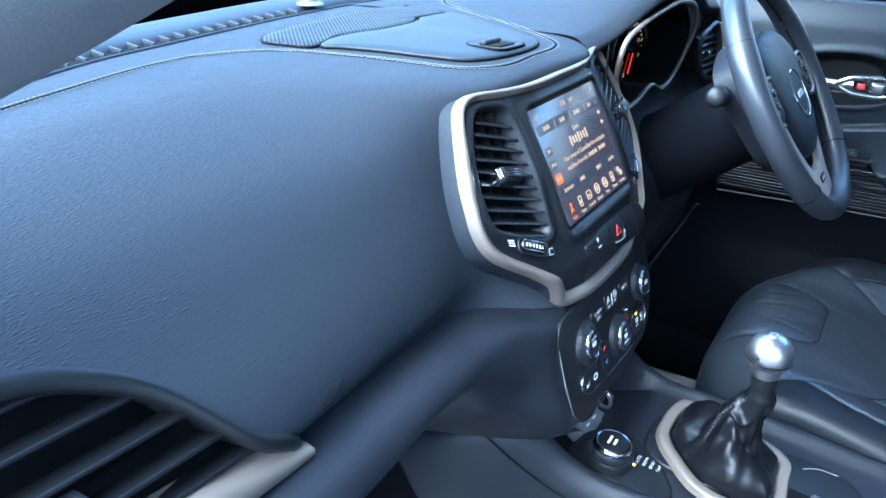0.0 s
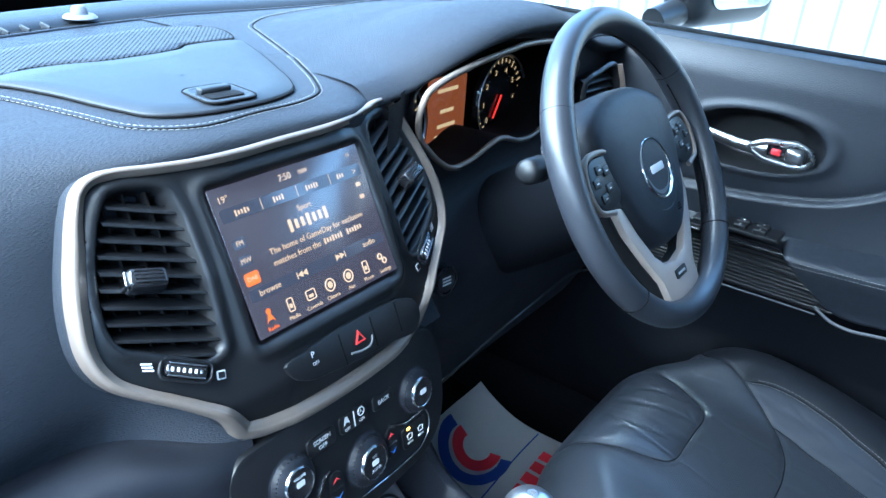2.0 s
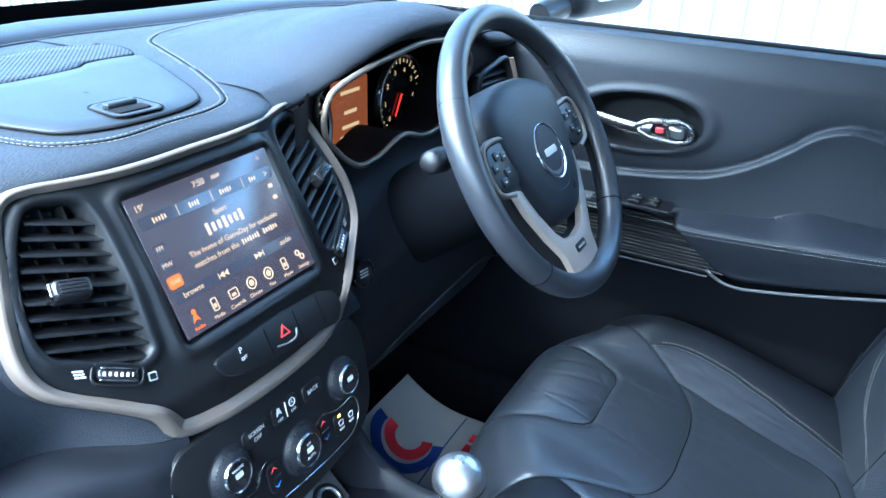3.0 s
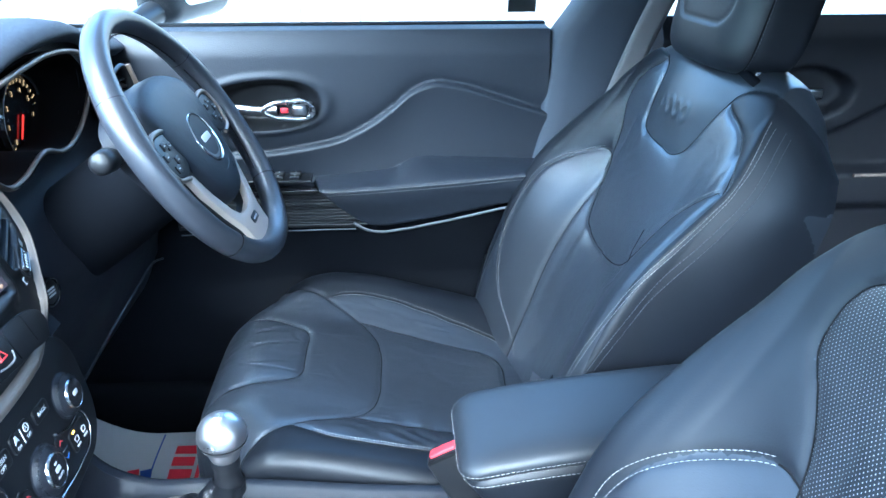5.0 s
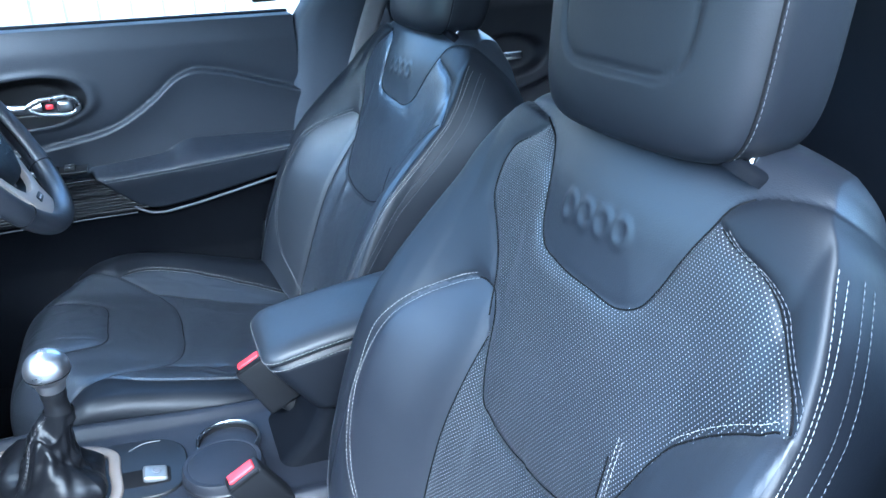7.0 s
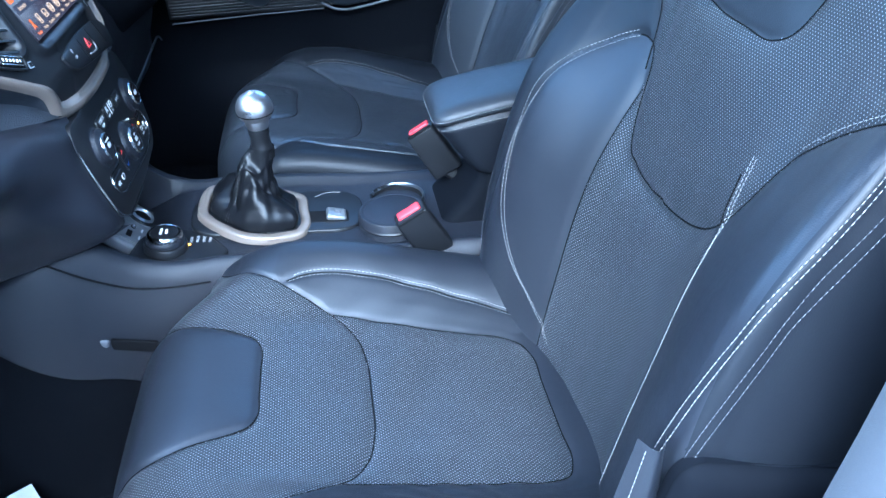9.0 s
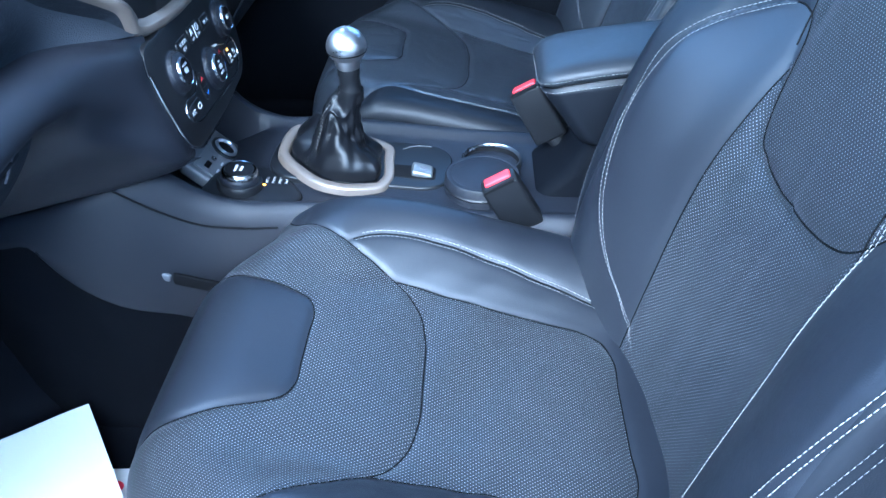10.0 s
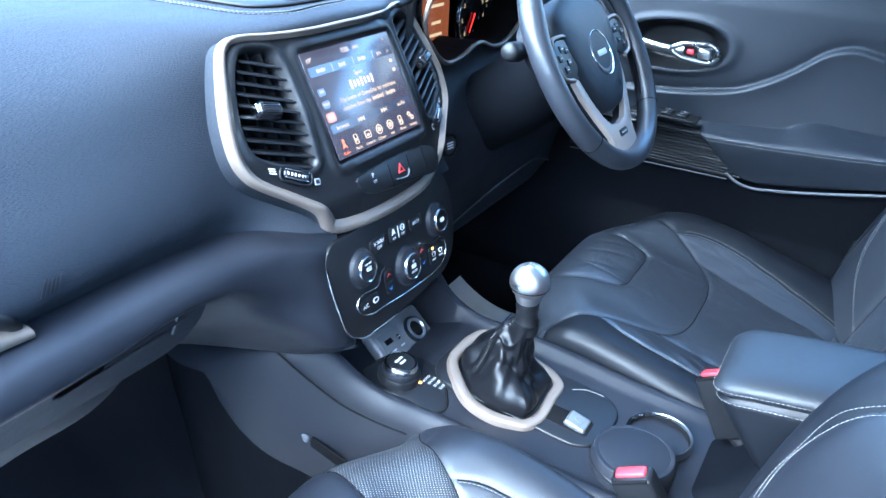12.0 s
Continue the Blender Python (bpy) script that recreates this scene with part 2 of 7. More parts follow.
def perforated(name, base, rough, pitch=0.0029, hole_tone=0.30, hole_soft=1.35, gloss=0.40, crease=0.0):
    """Leather pierced with a lattice of small holes, laid out in metres over the panel."""
    m, t, b = nodes_of(name)
    uv = t.nodes.new("ShaderNodeUVMap")
    mp = t.nodes.new("ShaderNodeMapping")
    k = 2 * math.pi / pitch
    mp.inputs["Scale"].default_value = (k, k * 0.82, 1)
    mp.inputs["Rotation"].default_value = (0, 0, radians(45))
    t.links.new(uv.outputs[0], mp.inputs[0])
    sep = t.nodes.new("ShaderNodeSeparateXYZ")
    t.links.new(mp.outputs[0], sep.inputs[0])
    cs = []
    for i in (0, 1):
        c = t.nodes.new("ShaderNodeMath")
        c.operation = "COSINE"
        t.links.new(sep.outputs[i], c.inputs[0])
        cs.append(c)
    s = t.nodes.new("ShaderNodeMath")
    s.operation = "ADD"
    t.links.new(cs[0].outputs[0], s.inputs[0])
    t.links.new(cs[1].outputs[0], s.inputs[1])
    hole = t.nodes.new("ShaderNodeMapRange")
    hole.interpolation_type = "SMOOTHSTEP"
    hole.inputs["From Min"].default_value, hole.inputs["From Max"].default_value = hole_soft, 1.7
    t.links.new(s.outputs[0], hole.inputs[0])
    n1 = t.nodes.new("ShaderNodeTexNoise")
    n1.inputs["Scale"].default_value, n1.inputs["Detail"].default_value = 9, 4
    co = t.nodes.new("ShaderNodeTexCoord")
    t.links.new(co.outputs["Object"], n1.inputs["Vector"])
    mix = t.nodes.new("ShaderNodeMix")
    mix.data_type = "RGBA"
    mix.inputs[6].default_value, mix.inputs[7].default_value = (*[c * 0.8 for c in base], 1), (*[c * 1.25 for c in base], 1)
    t.links.new(n1.outputs[0], mix.inputs[0])
    dark = t.nodes.new("ShaderNodeMix")
    dark.data_type = "RGBA"
    t.links.new(hole.outputs[0], dark.inputs[0])
    t.links.new(mix.outputs[2], dark.inputs[6])
    dark.inputs[7].default_value = (hole_tone, hole_tone * 1.04, hole_tone * 1.11, 1)
    t.links.new(dark.outputs[2], b.inputs["Base Color"])
    r = t.nodes.new("ShaderNodeMapRange")
    r.inputs["To Min"].default_value, r.inputs["To Max"].default_value = rough, 0.9
    t.links.new(hole.outputs[0], r.inputs[0])
    t.links.new(r.outputs[0], b.inputs["Roughness"])
    sp = t.nodes.new("ShaderNodeMapRange")
    sp.inputs["To Min"].default_value, sp.inputs["To Max"].default_value = gloss, 0.05
    t.links.new(hole.outputs[0], sp.inputs[0])
    t.links.new(sp.outputs[0], b.inputs["Specular IOR Level"])
    inv = t.nodes.new("ShaderNodeMath")
    inv.operation = "SUBTRACT"
    inv.inputs[0].default_value = 1
    t.links.new(hole.outputs[0], inv.inputs[1])
    bp = t.nodes.new("ShaderNodeBump")
    bp.inputs["Strength"].default_value, bp.inputs["Distance"].default_value = 0.55, 0.0009
    t.links.new(inv.outputs[0], bp.inputs["Height"])
    t.links.new(bp.outputs[0], b.inputs["Normal"])
    if crease:
        creased(t, b, co, depth=crease)
    return m


def glowing(name, colour, strength, base=(0.01, 0.01, 0.01)):
    m, t, b = nodes_of(name)
    b.inputs["Base Color"].default_value = (*base, 1)
    b.inputs["Roughness"].default_value = 0.12
    b.inputs["Emission Color"].default_value = (*colour, 1)
    b.inputs["Emission Strength"].default_value = strength
    return m


def pane_glass(name, tint=(0.88, 0.92, 0.92)):
    m, t, b = nodes_of(name)
    tr = t.nodes.new("ShaderNodeBsdfTransparent")
    tr.inputs[0].default_value = (*tint, 1)
    gl = t.nodes.new("ShaderNodeBsdfGlossy")
    gl.inputs["Roughness"].default_value = 0.02
    lw = t.nodes.new("ShaderNodeFresnel")
    lw.inputs[0].default_value = 1.45
    mx = t.nodes.new("ShaderNodeMixShader")
    t.links.new(lw.outputs[0], mx.inputs[0])
    t.links.new(tr.outputs[0], mx.inputs[1])
    t.links.new(gl.outputs[0], mx.inputs[2])
    t.links.new(mx.outputs[0], t.nodes["Material Output"].inputs[0])
    return m


def mesh_cloth(name, pitch=0.0044):
    """Fine speaker mesh: dark holes in a lattice laid out in metres."""
    m, t, b = nodes_of(name)
    co = t.nodes.new("ShaderNodeTexCoord")
    mp = t.nodes.new("ShaderNodeMapping")
    mp.inputs["Scale"].default_value = (2 * math.pi / pitch,) * 3
    mp.inputs["Rotation"].default_value = (0, 0, radians(45))
    t.links.new(co.outputs["Object"], mp.inputs[0])
    sep = t.nodes.new("ShaderNodeSeparateXYZ")
    t.links.new(mp.outputs[0], sep.inputs[0])
    s = t.nodes.new("ShaderNodeMath")
    s.operation = "ADD"
    for i in (0, 1):
        c = t.nodes.new("ShaderNodeMath")
        c.operation = "COSINE"
        t.links.new(sep.outputs[i], c.inputs[0])
        t.links.new(c.outputs[0], s.inputs[i])
    h = t.nodes.new("ShaderNodeMapRange")
    h.inputs["From Min"].default_value, h.inputs["From Max"].default_value = 0.2, 0.9
    t.links.new(s.outputs[0], h.inputs[0])
    mix = t.nodes.new("ShaderNodeMix")
    mix.data_type = "RGBA"
    t.links.new(h.outputs[0], mix.inputs[0])
    mix.inputs[6].default_value, mix.inputs[7].default_value = (0.011, 0.0125, 0.016, 1), (0.001, 0.001, 0.001, 1)
    t.links.new(mix.outputs[2], b.inputs["Base Color"])
    sp = t.nodes.new("ShaderNodeMapRange")
    sp.inputs["To Min"].default_value, sp.inputs["To Max"].default_value = 0.5, 0.02
    t.links.new(h.outputs[0], sp.inputs[0])
    t.links.new(sp.outputs[0], b.inputs["Specular IOR Level"])
    b.inputs["Roughness"].default_value = 0.6
    return m


M_MESH = mesh_cloth("black_speaker_mesh")
M_PAD = surface("soft_dash_vinyl", (0.0168, 0.0196, 0.0258), 0.60, spec=0.17, var=0.15, grain=430, bump=0.7, kind="cells", stretch=(0.35, 1.5, 1.5), depth=0.0012)
M_LIDV = surface("smooth_dash_vinyl", (0.0140, 0.0165, 0.0210), 0.5, spec=0.24, var=0.12, grain=1500, bump=0.25, rvar=0.06)
M_PLASTIC = surface("grained_black_plastic", (0.0085, 0.0094, 0.0135), 0.5, var=0.2, grain=900, bump=0.5, kind="cells", spec=0.3)
M_SATIN = surface("satin_black_plastic", (0.0062, 0.0066, 0.0080), 0.40, var=0.15, grain=1500, bump=0.05, rvar=0.05, spec=0.32)
M_GLOSS = surface("gloss_black_plastic", (0.0126, 0.0126, 0.0147), 0.12, var=0.2, rvar=0.05)
M_LEATHER = surface("black_leather", (0.0075, 0.0088, 0.0128), 0.43, spec=0.50, var=0.3, grain=480, bump=0.16, kind="cells", rvar=0.08, depth=0.0008)
M_RIM = surface("polished_wheel_leather", (0.021, 0.0231, 0.0294), 0.36, var=0.2, grain=700, bump=0.25, kind="cells", rvar=0.06, coat=0.15)
M_BOOT = surface("soft_gloss_leather", (0.0040, 0.0043, 0.0055), 0.34, spec=0.20, var=0.2, grain=500, bump=0.25, kind="cells", rvar=0.06)
M_PERF = perforated("perforated_black_leather", (0.0052, 0.0062, 0.0088), 0.42, hole_tone=0.22, gloss=0.42)
# Worn, creased hides, with light on the driver's seat added to their base colour.
M_LEATHER_WORN_LIT = surface("lit_worn_glossy_leather", (0.0105, 0.0126, 0.0172), 0.42, spec=0.70, var=0.25, grain=480, bump=0.12, kind="cells", rvar=0.06, depth=0.0006)
M_LEATHER_CREASED_LIT = surface("lit_creased_worn_leather", (0.0165, 0.0198, 0.0270), 0.36, spec=1.0, var=0.25, grain=480, bump=0.12, kind="cells", rvar=0.06, depth=0.0006, crease=0.0006)
# Black leather darkened and dulled: shade on flanks and headrests put into it.
M_LEATHER_SHADED = surface("shaded_leather", (0.0052, 0.0062, 0.0090), 0.48, spec=0.28, var=0.25, grain=480, bump=0.14, kind="cells", rvar=0.06, depth=0.0006)
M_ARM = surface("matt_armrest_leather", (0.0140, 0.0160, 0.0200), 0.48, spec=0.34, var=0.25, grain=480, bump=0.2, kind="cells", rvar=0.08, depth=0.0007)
M_PERF_WORN_LIT = perforated("lit_worn_perforated_leather", (0.0165, 0.0198, 0.0270), 0.36, gloss=1.0, crease=0.0003, hole_tone=0.02, hole_soft=1.3)
M_TRIM = surface("champagne_satin_metal_paint", (0.184, 0.1504, 0.1248), 0.42, metal=0.45, var=0.08, grain=2000, bump=0.05)
M_CHROME = surface("chrome", (0.50, 0.51, 0.53), 0.14, metal=1.0, var=0.04, rvar=0.04)
M_BRUSHED = surface("worn_polished_aluminium", (0.55, 0.56, 0.59), 0.34, metal=1.0, var=0.12, grain=700, bump=0.08, big=40, rvar=0.1)
M_THREAD = surface("pale_grey_thread", (0.22, 0.218, 0.212), 0.8, var=0.15)
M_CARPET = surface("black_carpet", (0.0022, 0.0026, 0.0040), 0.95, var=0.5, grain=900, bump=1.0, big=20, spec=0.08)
# Darker copy of the grained plastic: shade on sheltered parts put into the colour.
M_PLASTIC_SHADED = surface("shaded_black_plastic", (0.0020, 0.0025, 0.0040), 0.75, var=0.2, grain=900, bump=0.5, kind="cells", spec=0.06)
M_DOOR = surface("black_door_vinyl", (0.0135, 0.0162, 0.0225), 0.5, spec=0.32, var=0.2, grain=430, bump=0.5, kind="cells", stretch=(1.5, 0.5, 1.5), depth=0.0009)
M_WEB = surface("grey_seat_belt_webbing", (0.105, 0.100, 0.102), 0.75, var=0.15, grain=1200, bump=0.6, stretch=(1, 1, 3))
M_RED = surface("red_buckle_plastic", (0.48, 0.0192, 0.0288), 0.5, var=0.12)
M_PAPER = surface("white_paper", (0.58, 0.58, 0.585), 0.75, var=0.05, grain=300, bump=0.2)
M_PRINT_RED = surface("red_print", (0.82, 0.032, 0.064), 0.7, var=0.1)
M_PRINT_BLUE = surface("blue_print", (0.032, 0.08, 0.4), 0.7, var=0.1)
M_DARK = surface("dark_recess", (0.0035, 0.0035, 0.0042), 0.8, spec=0.1, var=0.3)
M_WHITE = surface("white_marking", (0.544, 0.544, 0.544), 0.6, var=0.05)
M_ORANGE_LED = glowing("amber_indicator", (1.0, 0.35, 0.03), 0.8)
M_REDMARK = surface("red_marking", (0.8, 0.048, 0.048), 0.5)
M_BLUEMARK = surface("blue_marking", (0.08, 0.24, 0.8), 0.5)
M_HEADLINER = surface("pale_grey_headliner", (0.8, 0.8, 0.784), 0.95, var=0.08, grain=800, bump=0.4)
M_PILLAR = surface("grey_pillar_plastic", (0.08, 0.0832, 0.0928), 0.6, var=0.1, grain=1000, bump=0.3)
M_PAINT = surface("dark_grey_car_paint", (0.048, 0.0512, 0.0576), 0.25, var=0.1, coat=0.6)
M_GLASS = pane_glass("window_glass")
M_FENCE = surface("pale_grey_steel_sheet", (0.135, 0.135, 0.133), 0.55, var=0.06, big=2)
M_GROUND = surface("weathered_concrete", (0.24, 0.24, 0.2368), 0.7, var=0.4, grain=300, bump=0.8, big=1.5)

# ---- the yard outside and the car's shell ----
ground = thing("ground", "weathered concrete yard around the car", "ground", me=make("ground", [(-400, -400, 0), (400, -400, 0), (400, 400, 0), (-400, 400, 0)], [(0, 1, 2, 3)], M_GROUND), kind="structure")

# a tall fence of white corrugated steel beside the car
FX, PITCH = 5.0, 0.207
ys, xs = [], []
for k in range(-60, 61):
    for dy, dx in ((0.0, 0.0), (0.085, 0.0), (0.102, -0.03), (0.185, -0.03)):
        ys.append(k * PITCH + dy)
        xs.append(FX + dx)
FP = np.stack([np.stack([xs, ys, np.full(len(xs), z)], -1) for z in (0.03, 3.0)], 1)
fence = thing("corrugated_fence", "pale corrugated steel fence panels in a yard", "fence", kind="structure")
part("sheet", sharp(loft("sheet", FP, M_FENCE), 20), fence)
part("cap_rail", rbox("cap_rail", (0.08, 24.8, 0.06), 0.008, M_FENCE, (FX - 0.015, 0.05, 3.02)), fence)

# Unseen wall, added to keep low sky light off the open side.
yard = thing("wall_yard", "unseen dark wall added to block low light on the car's open side", "wall", kind="structure")
part("render_coat", rbox("render_coat", (0.2, 24.0, 2.4), 0.02, surface("dark_render", (0.08, 0.08, 0.0832), 0.9, var=0.3, grain=120, bump=0.6, big=1.2), (-4.3, 0.0, 1.2)), yard)
part("coping", rbox("coping", (0.28, 24.2, 0.08), 0.01, M_FENCE, (-4.3, 0.0, 2.44)), yard)

SILL_Z = 0.42
floor = thing("floor", "black carpeted car floor with a raised toe board", "floor", kind="structure")
fy = cub([-2.2, -1.0, -0.4, 0.2, 0.45, 0.62, 0.72], [0, 0, 0, 0.0, 0.06, 0.22, 0.5])
yy = np.linspace(-2.2, 0.72, 60)
xx = np.linspace(-0.80, 0.84, 40)
X, Y = np.meshgrid(xx, yy, indexing="ij")
Z = SILL_Z + fy(Y) + 0.16 * (sstep(-0.16, -0.08, X) - sstep(0.12, 0.2, X)) * (Y > -3)
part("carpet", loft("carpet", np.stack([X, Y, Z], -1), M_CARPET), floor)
part("underbody", rbox("underbody", (1.70, 3.3, 0.1), 0.01, M_PAINT, (0.02, -0.75, 0.33)), floor)

roof = thing("ceiling", "pale grey cloth headliner under the car's roof", "headliner", kind="structure")
RX, RY = np.meshgrid(np.linspace(-0.6, 0.66, 30), np.linspace(-2.3, 0.0, 30), indexing="ij")
RZ = 1.66 - 0.05 * ((RX - 0.03) / 0.62) ** 4 - 0.05 * ((RY + 1.0) / 1.2) ** 2
LOW, TOP = np.stack([RX, RY, RZ], -1), np.stack([RX, RY, RZ + 0.05], -1)
part("headliner", loft("headliner", LOW, M_HEADLINER, flip=True), roof)
part("roof_skin", loft("roof_skin", TOP, M_PAINT), roof)


def pillar(name, pts, w, label, mat=M_PILLAR):
    ob = thing(name, label, "pillar", kind="structure")
    part("pillar_trim", tube("pillar_trim", spline(pts, 24), w, mat, n=16, flat=(1.0, 0.75)), ob)
    return ob


pillar("pillar_front_left", [(-0.76, 0.42, 1.20), (-0.715, 0.10, 1.36), (-0.70, -0.034, 1.414), (-0.69, -0.10, 1.445), (-0.65, -0.25, 1.53), (-0.60, -0.42, 1.62)], 0.038, "grey trimmed windscreen pillar on the passenger side")
pillar("pillar_front_right", [(0.80, 0.55, 1.20), (0.745, 0.22, 1.42), (0.70, -0.02, 1.58), (0.66, -0.25, 1.63)], 0.045, "grey trimmed windscreen pillar on the driver's side")
pillar("roof_rail_right", [(0.66, -0.2, 1.63), (0.665, -1.0, 1.64), (0.66, -2.2, 1.58)], 0.04, "grey headliner edge above the driver's door")
pillar("roof_rail_left", [(-0.60, -0.2, 1.63), (-0.605, -1.0, 1.64), (-0.60, -2.2, 1.58)], 0.04, "grey headliner edge above the passenger door")
pillar("header_rail", [(-0.62, -0.02, 1.61), (0.03, 0.04, 1.64), (0.68, -0.02, 1.61)], 0.03, "headliner edge above the windscreen")

# windscreen
windscreen = thing("windscreen", "raked clear windscreen glass with a black printed border", "windscreen", kind="structure")
WP = np.array([[(x, (0.86 - 0.25 * ((x - 0.02) / 0.75) ** 2) * (1 - s) + 0.0 * s - 0.02 * s * (x / 0.7) ** 2, 1.20 * (1 - s) + 1.62 * s + 0.04 * math.sin(s * math.pi)) for s in np.linspace(0, 1, 12)] for x in np.linspace(-0.74, 0.78, 30)])
wp = part("pane", loft("pane", WP, M_GLASS), windscreen)
wp.visible_shadow = False
part("printed_border", loft("printed_border", np.array(WP)[:, :3] + [0, -.008, 0], M_DARK), windscreen, "black printed lower border")

# rear of the cabin: closed, dark
rear = thing("wall_rear", "dark trimmed tail of the car's cabin", "wall", kind="structure")
part("tail_panel", rbox("tail_panel", (1.5, 0.05, 1.2), 0.02, M_PLASTIC, (0.02, -2.3, 1.0)), rear)
fire = thing("wall_front", "black bulkhead under the dashboard", "wall", kind="structure")
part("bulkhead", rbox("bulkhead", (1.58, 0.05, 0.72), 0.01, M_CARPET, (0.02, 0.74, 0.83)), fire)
bonnet = thing("bonnet", "dark grey painted bonnet beyond the windscreen", "bonnet", kind="structure")
BX, BY = np.meshgrid(np.linspace(-0.85, 0.89, 24), np.linspace(0.88, 2.0, 16), indexing="ij")
part("bonnet_skin", loft("bonnet_skin", np.stack([BX, BY, 1.215 - 0.10 * (BX / 0.8) ** 4 - 0.10 * ((BY - 0.88) / 1.1) ** 2], -1), M_PAINT), bonnet)

# ---- front seats ----
SEAT_H = 0.0034
CP = dict(s=[-.62, -.56, -.48, -.36, -.24, -.16, -.09, -.045, 0.0, 0.04, 0.09, 0.16, 0.21],
          y=[-.62, -.56, -.48, -.36, -.24, -.16, -.092, -.054, -.028, -.013, -.008, -.014, -.022],
          z=[.672, .688, .713, .745, .777, .798, .808, .799, .771, .737, .690, .624, .578])
cpy, cpz = cub(CP["s"], CP["y"]), cub(CP["s"], CP["z"])
latX = cub([0, .13, .16, .20, .235, .265, .295, .34, .43], [0, .13, .155, .188, .215, .240, .257, .264, .260])
latH = cub([0, .08, .13, .16, .20, .235, .265, .295, .34, .43], [0, .002, .006, .020, .042, .054, .053, .034, -.012, -.10])
bolF = cub([-.62, -.5, -.36, -.25, -.15, -.08, 0.0, .1, .21], [.7, .85, .95, .95, .62, .25, .08, .05, .05])
thighW = cub([0, .06, .10, .13, .15, .178, .205, .23, .30, .45], [-.285, -.283, -.272, -.250, -.222, -.177, -.125, -.078, -.030, -.01])
cenC = cub([-.62, -.50, -.36, -.23, 0], [.112, .117, .127, .137, .15])
boltS = cub([-.62, -.55, -.50, -.40, -.30, -.25, -.20, -.176, 0], [.112, .142, .156, .178, .194, .197, .191, .180, .14])
insH = cub([-.3, -.165, -.10, -.06, 0, .2], [.060, .070, .092, .105, .112, .112])


def d_insert(q, w):
    return rc(rc(insH(w) - np.abs(q - .012), w + .165, .018), .115 - w, .02)


def d_thigh(q, w):
    return w - thighW(np.abs(q))


def d_centre(q, w):
    return rc(cenC(w) - np.abs(q), w + .493, .035)


def d_bolster(q, w):
    return boltS(w) + np.where(q < 0, .024, 0) - np.abs(q)


def seat_region(q, w):
    t = d_thigh(q, w) > 0
    r = np.where(t, np.where(d_insert(q, w) > 0, 1, 0), np.where(d_centre(q, w) > 0, 2, np.where(d_bolster(q, w) > 0, np.where(q < 0, 3, 5), 4)))
    return np.where(t & (np.abs(q) > .30), 4, r)


def seams(q, w):
    """Groove depth and pillow height round the seams of the cushion."""
    t = d_thigh(q, w)
    lines = [np.abs(t), np.where(t > 0, np.abs(d_insert(q, w)), 9), np.where(t < 0, np.abs(d_centre(q, w)), 9), np.where(t < 0, np.abs(d_bolster(q, w)), 9)]
    d = np.minimum.reduce(lines)
    return -0.0014 * np.exp(-(d / 0.0048) ** 2) + 0.0030 * (1 - np.exp(-d / 0.022)) + np.where((t > 0) & (d_insert(q, w) > 0), 0.0012, 0) * (1 - np.exp(-d / 0.008))


def wrinkle(a, b, seed, k):
    return np.sin(a * k + 2.3 * np.sin(b * k * 0.37 + seed)) * np.sin(b * k * 0.21 + seed * 1.7)


def cushion(q, w, near=1.0):
    a = np.abs(q)
    b = bolF(w) * np.where(np.asarray(q) < 0, near, 1.0)
    h = latH(a)
    h = np.where(h > 0, h * b, h + 0) - np.where(a > .265, (1 - b) * 0.02 * sstep(.265, .34, a), 0)
    tz = (cpz(w + .002) - cpz(w - .002)) / .004
    ty = (cpy(w + .002) - cpy(w - .002)) / .004
    ln = np.hypot(ty, tz) + 1e-9
    ny, nz = -tz / ln, ty / ln
    front = sstep(-.05, .05, w)
    sag = -0.006 * np.exp(-((q / .12) ** 2 + ((w + .36) / .1) ** 2))
    lift = h + seams(q, w) + sag - front * 0.10 * np.maximum(a - .2, 0)
    fan = np.arctan2(w + .40, q + .245)
    rad = np.hypot(q + .245, w + .40)
    lift = lift + 0.0010 * np.sin(fan * 21 + 1.5 * np.sin(rad * 40)) * np.exp(-((rad - .115) / .045) ** 2) * sstep(-.215, -.18, q)
    lift = lift + 0.0016 * np.sin(w * 60 + 3 * q * 9) * np.exp(-((q / .11) ** 2 + ((w + .34) / .08) ** 2))
    lift = lift + 0.0011 * wrinkle(w, q, 1.0, 95) * np.exp(-((a - .17) / .05) ** 2) * np.exp(-((w + .33) / .12) ** 2)
    X = np.sign(q) * latX(a) * (1 - 0.05 * sstep(-.12, .08, w) - 0.10 * sstep(-.45, -.62, w))
    turn = sstep(.10, .25, a) * sstep(-.24, -.03, w)
    return np.stack([X, cpy(w) + ny * lift - .055 * turn, cpz(w) + nz * lift - .012 * turn], -1)


BP = dict(s=[.58, .64, .70, .80, .90, 1.0, 1.08, 1.17, 1.24, 1.28, 1.32, 1.36, 1.40],
          y=[-.50, -.515, -.53, -.557, -.585, -.611, -.632, -.657, -.678, -.697, -.730, -.772, -.805],
          z=[.58, .64, .70, .80, .90, 1.0, 1.08, 1.17, 1.237, 1.272, 1.293, 1.290, 1.262])
bpy_, bpz = cub(BP["s"], BP["y"]), cub(BP["s"], BP["z"])
bW = cub([.58, .70, .80, .92, 1.0, 1.08, 1.14, 1.20, 1.25, 1.30, 1.40], [.225, .25, .262, .266, .264, .258, .248, .230, .208, .180, .150])
bB = cub([.58, .70, .80, .90, .98, 1.05, 1.11, 1.17, 1.25, 1.4], [.045, .066, .080, .084, .079, .068, .052, .034, .014, 0])
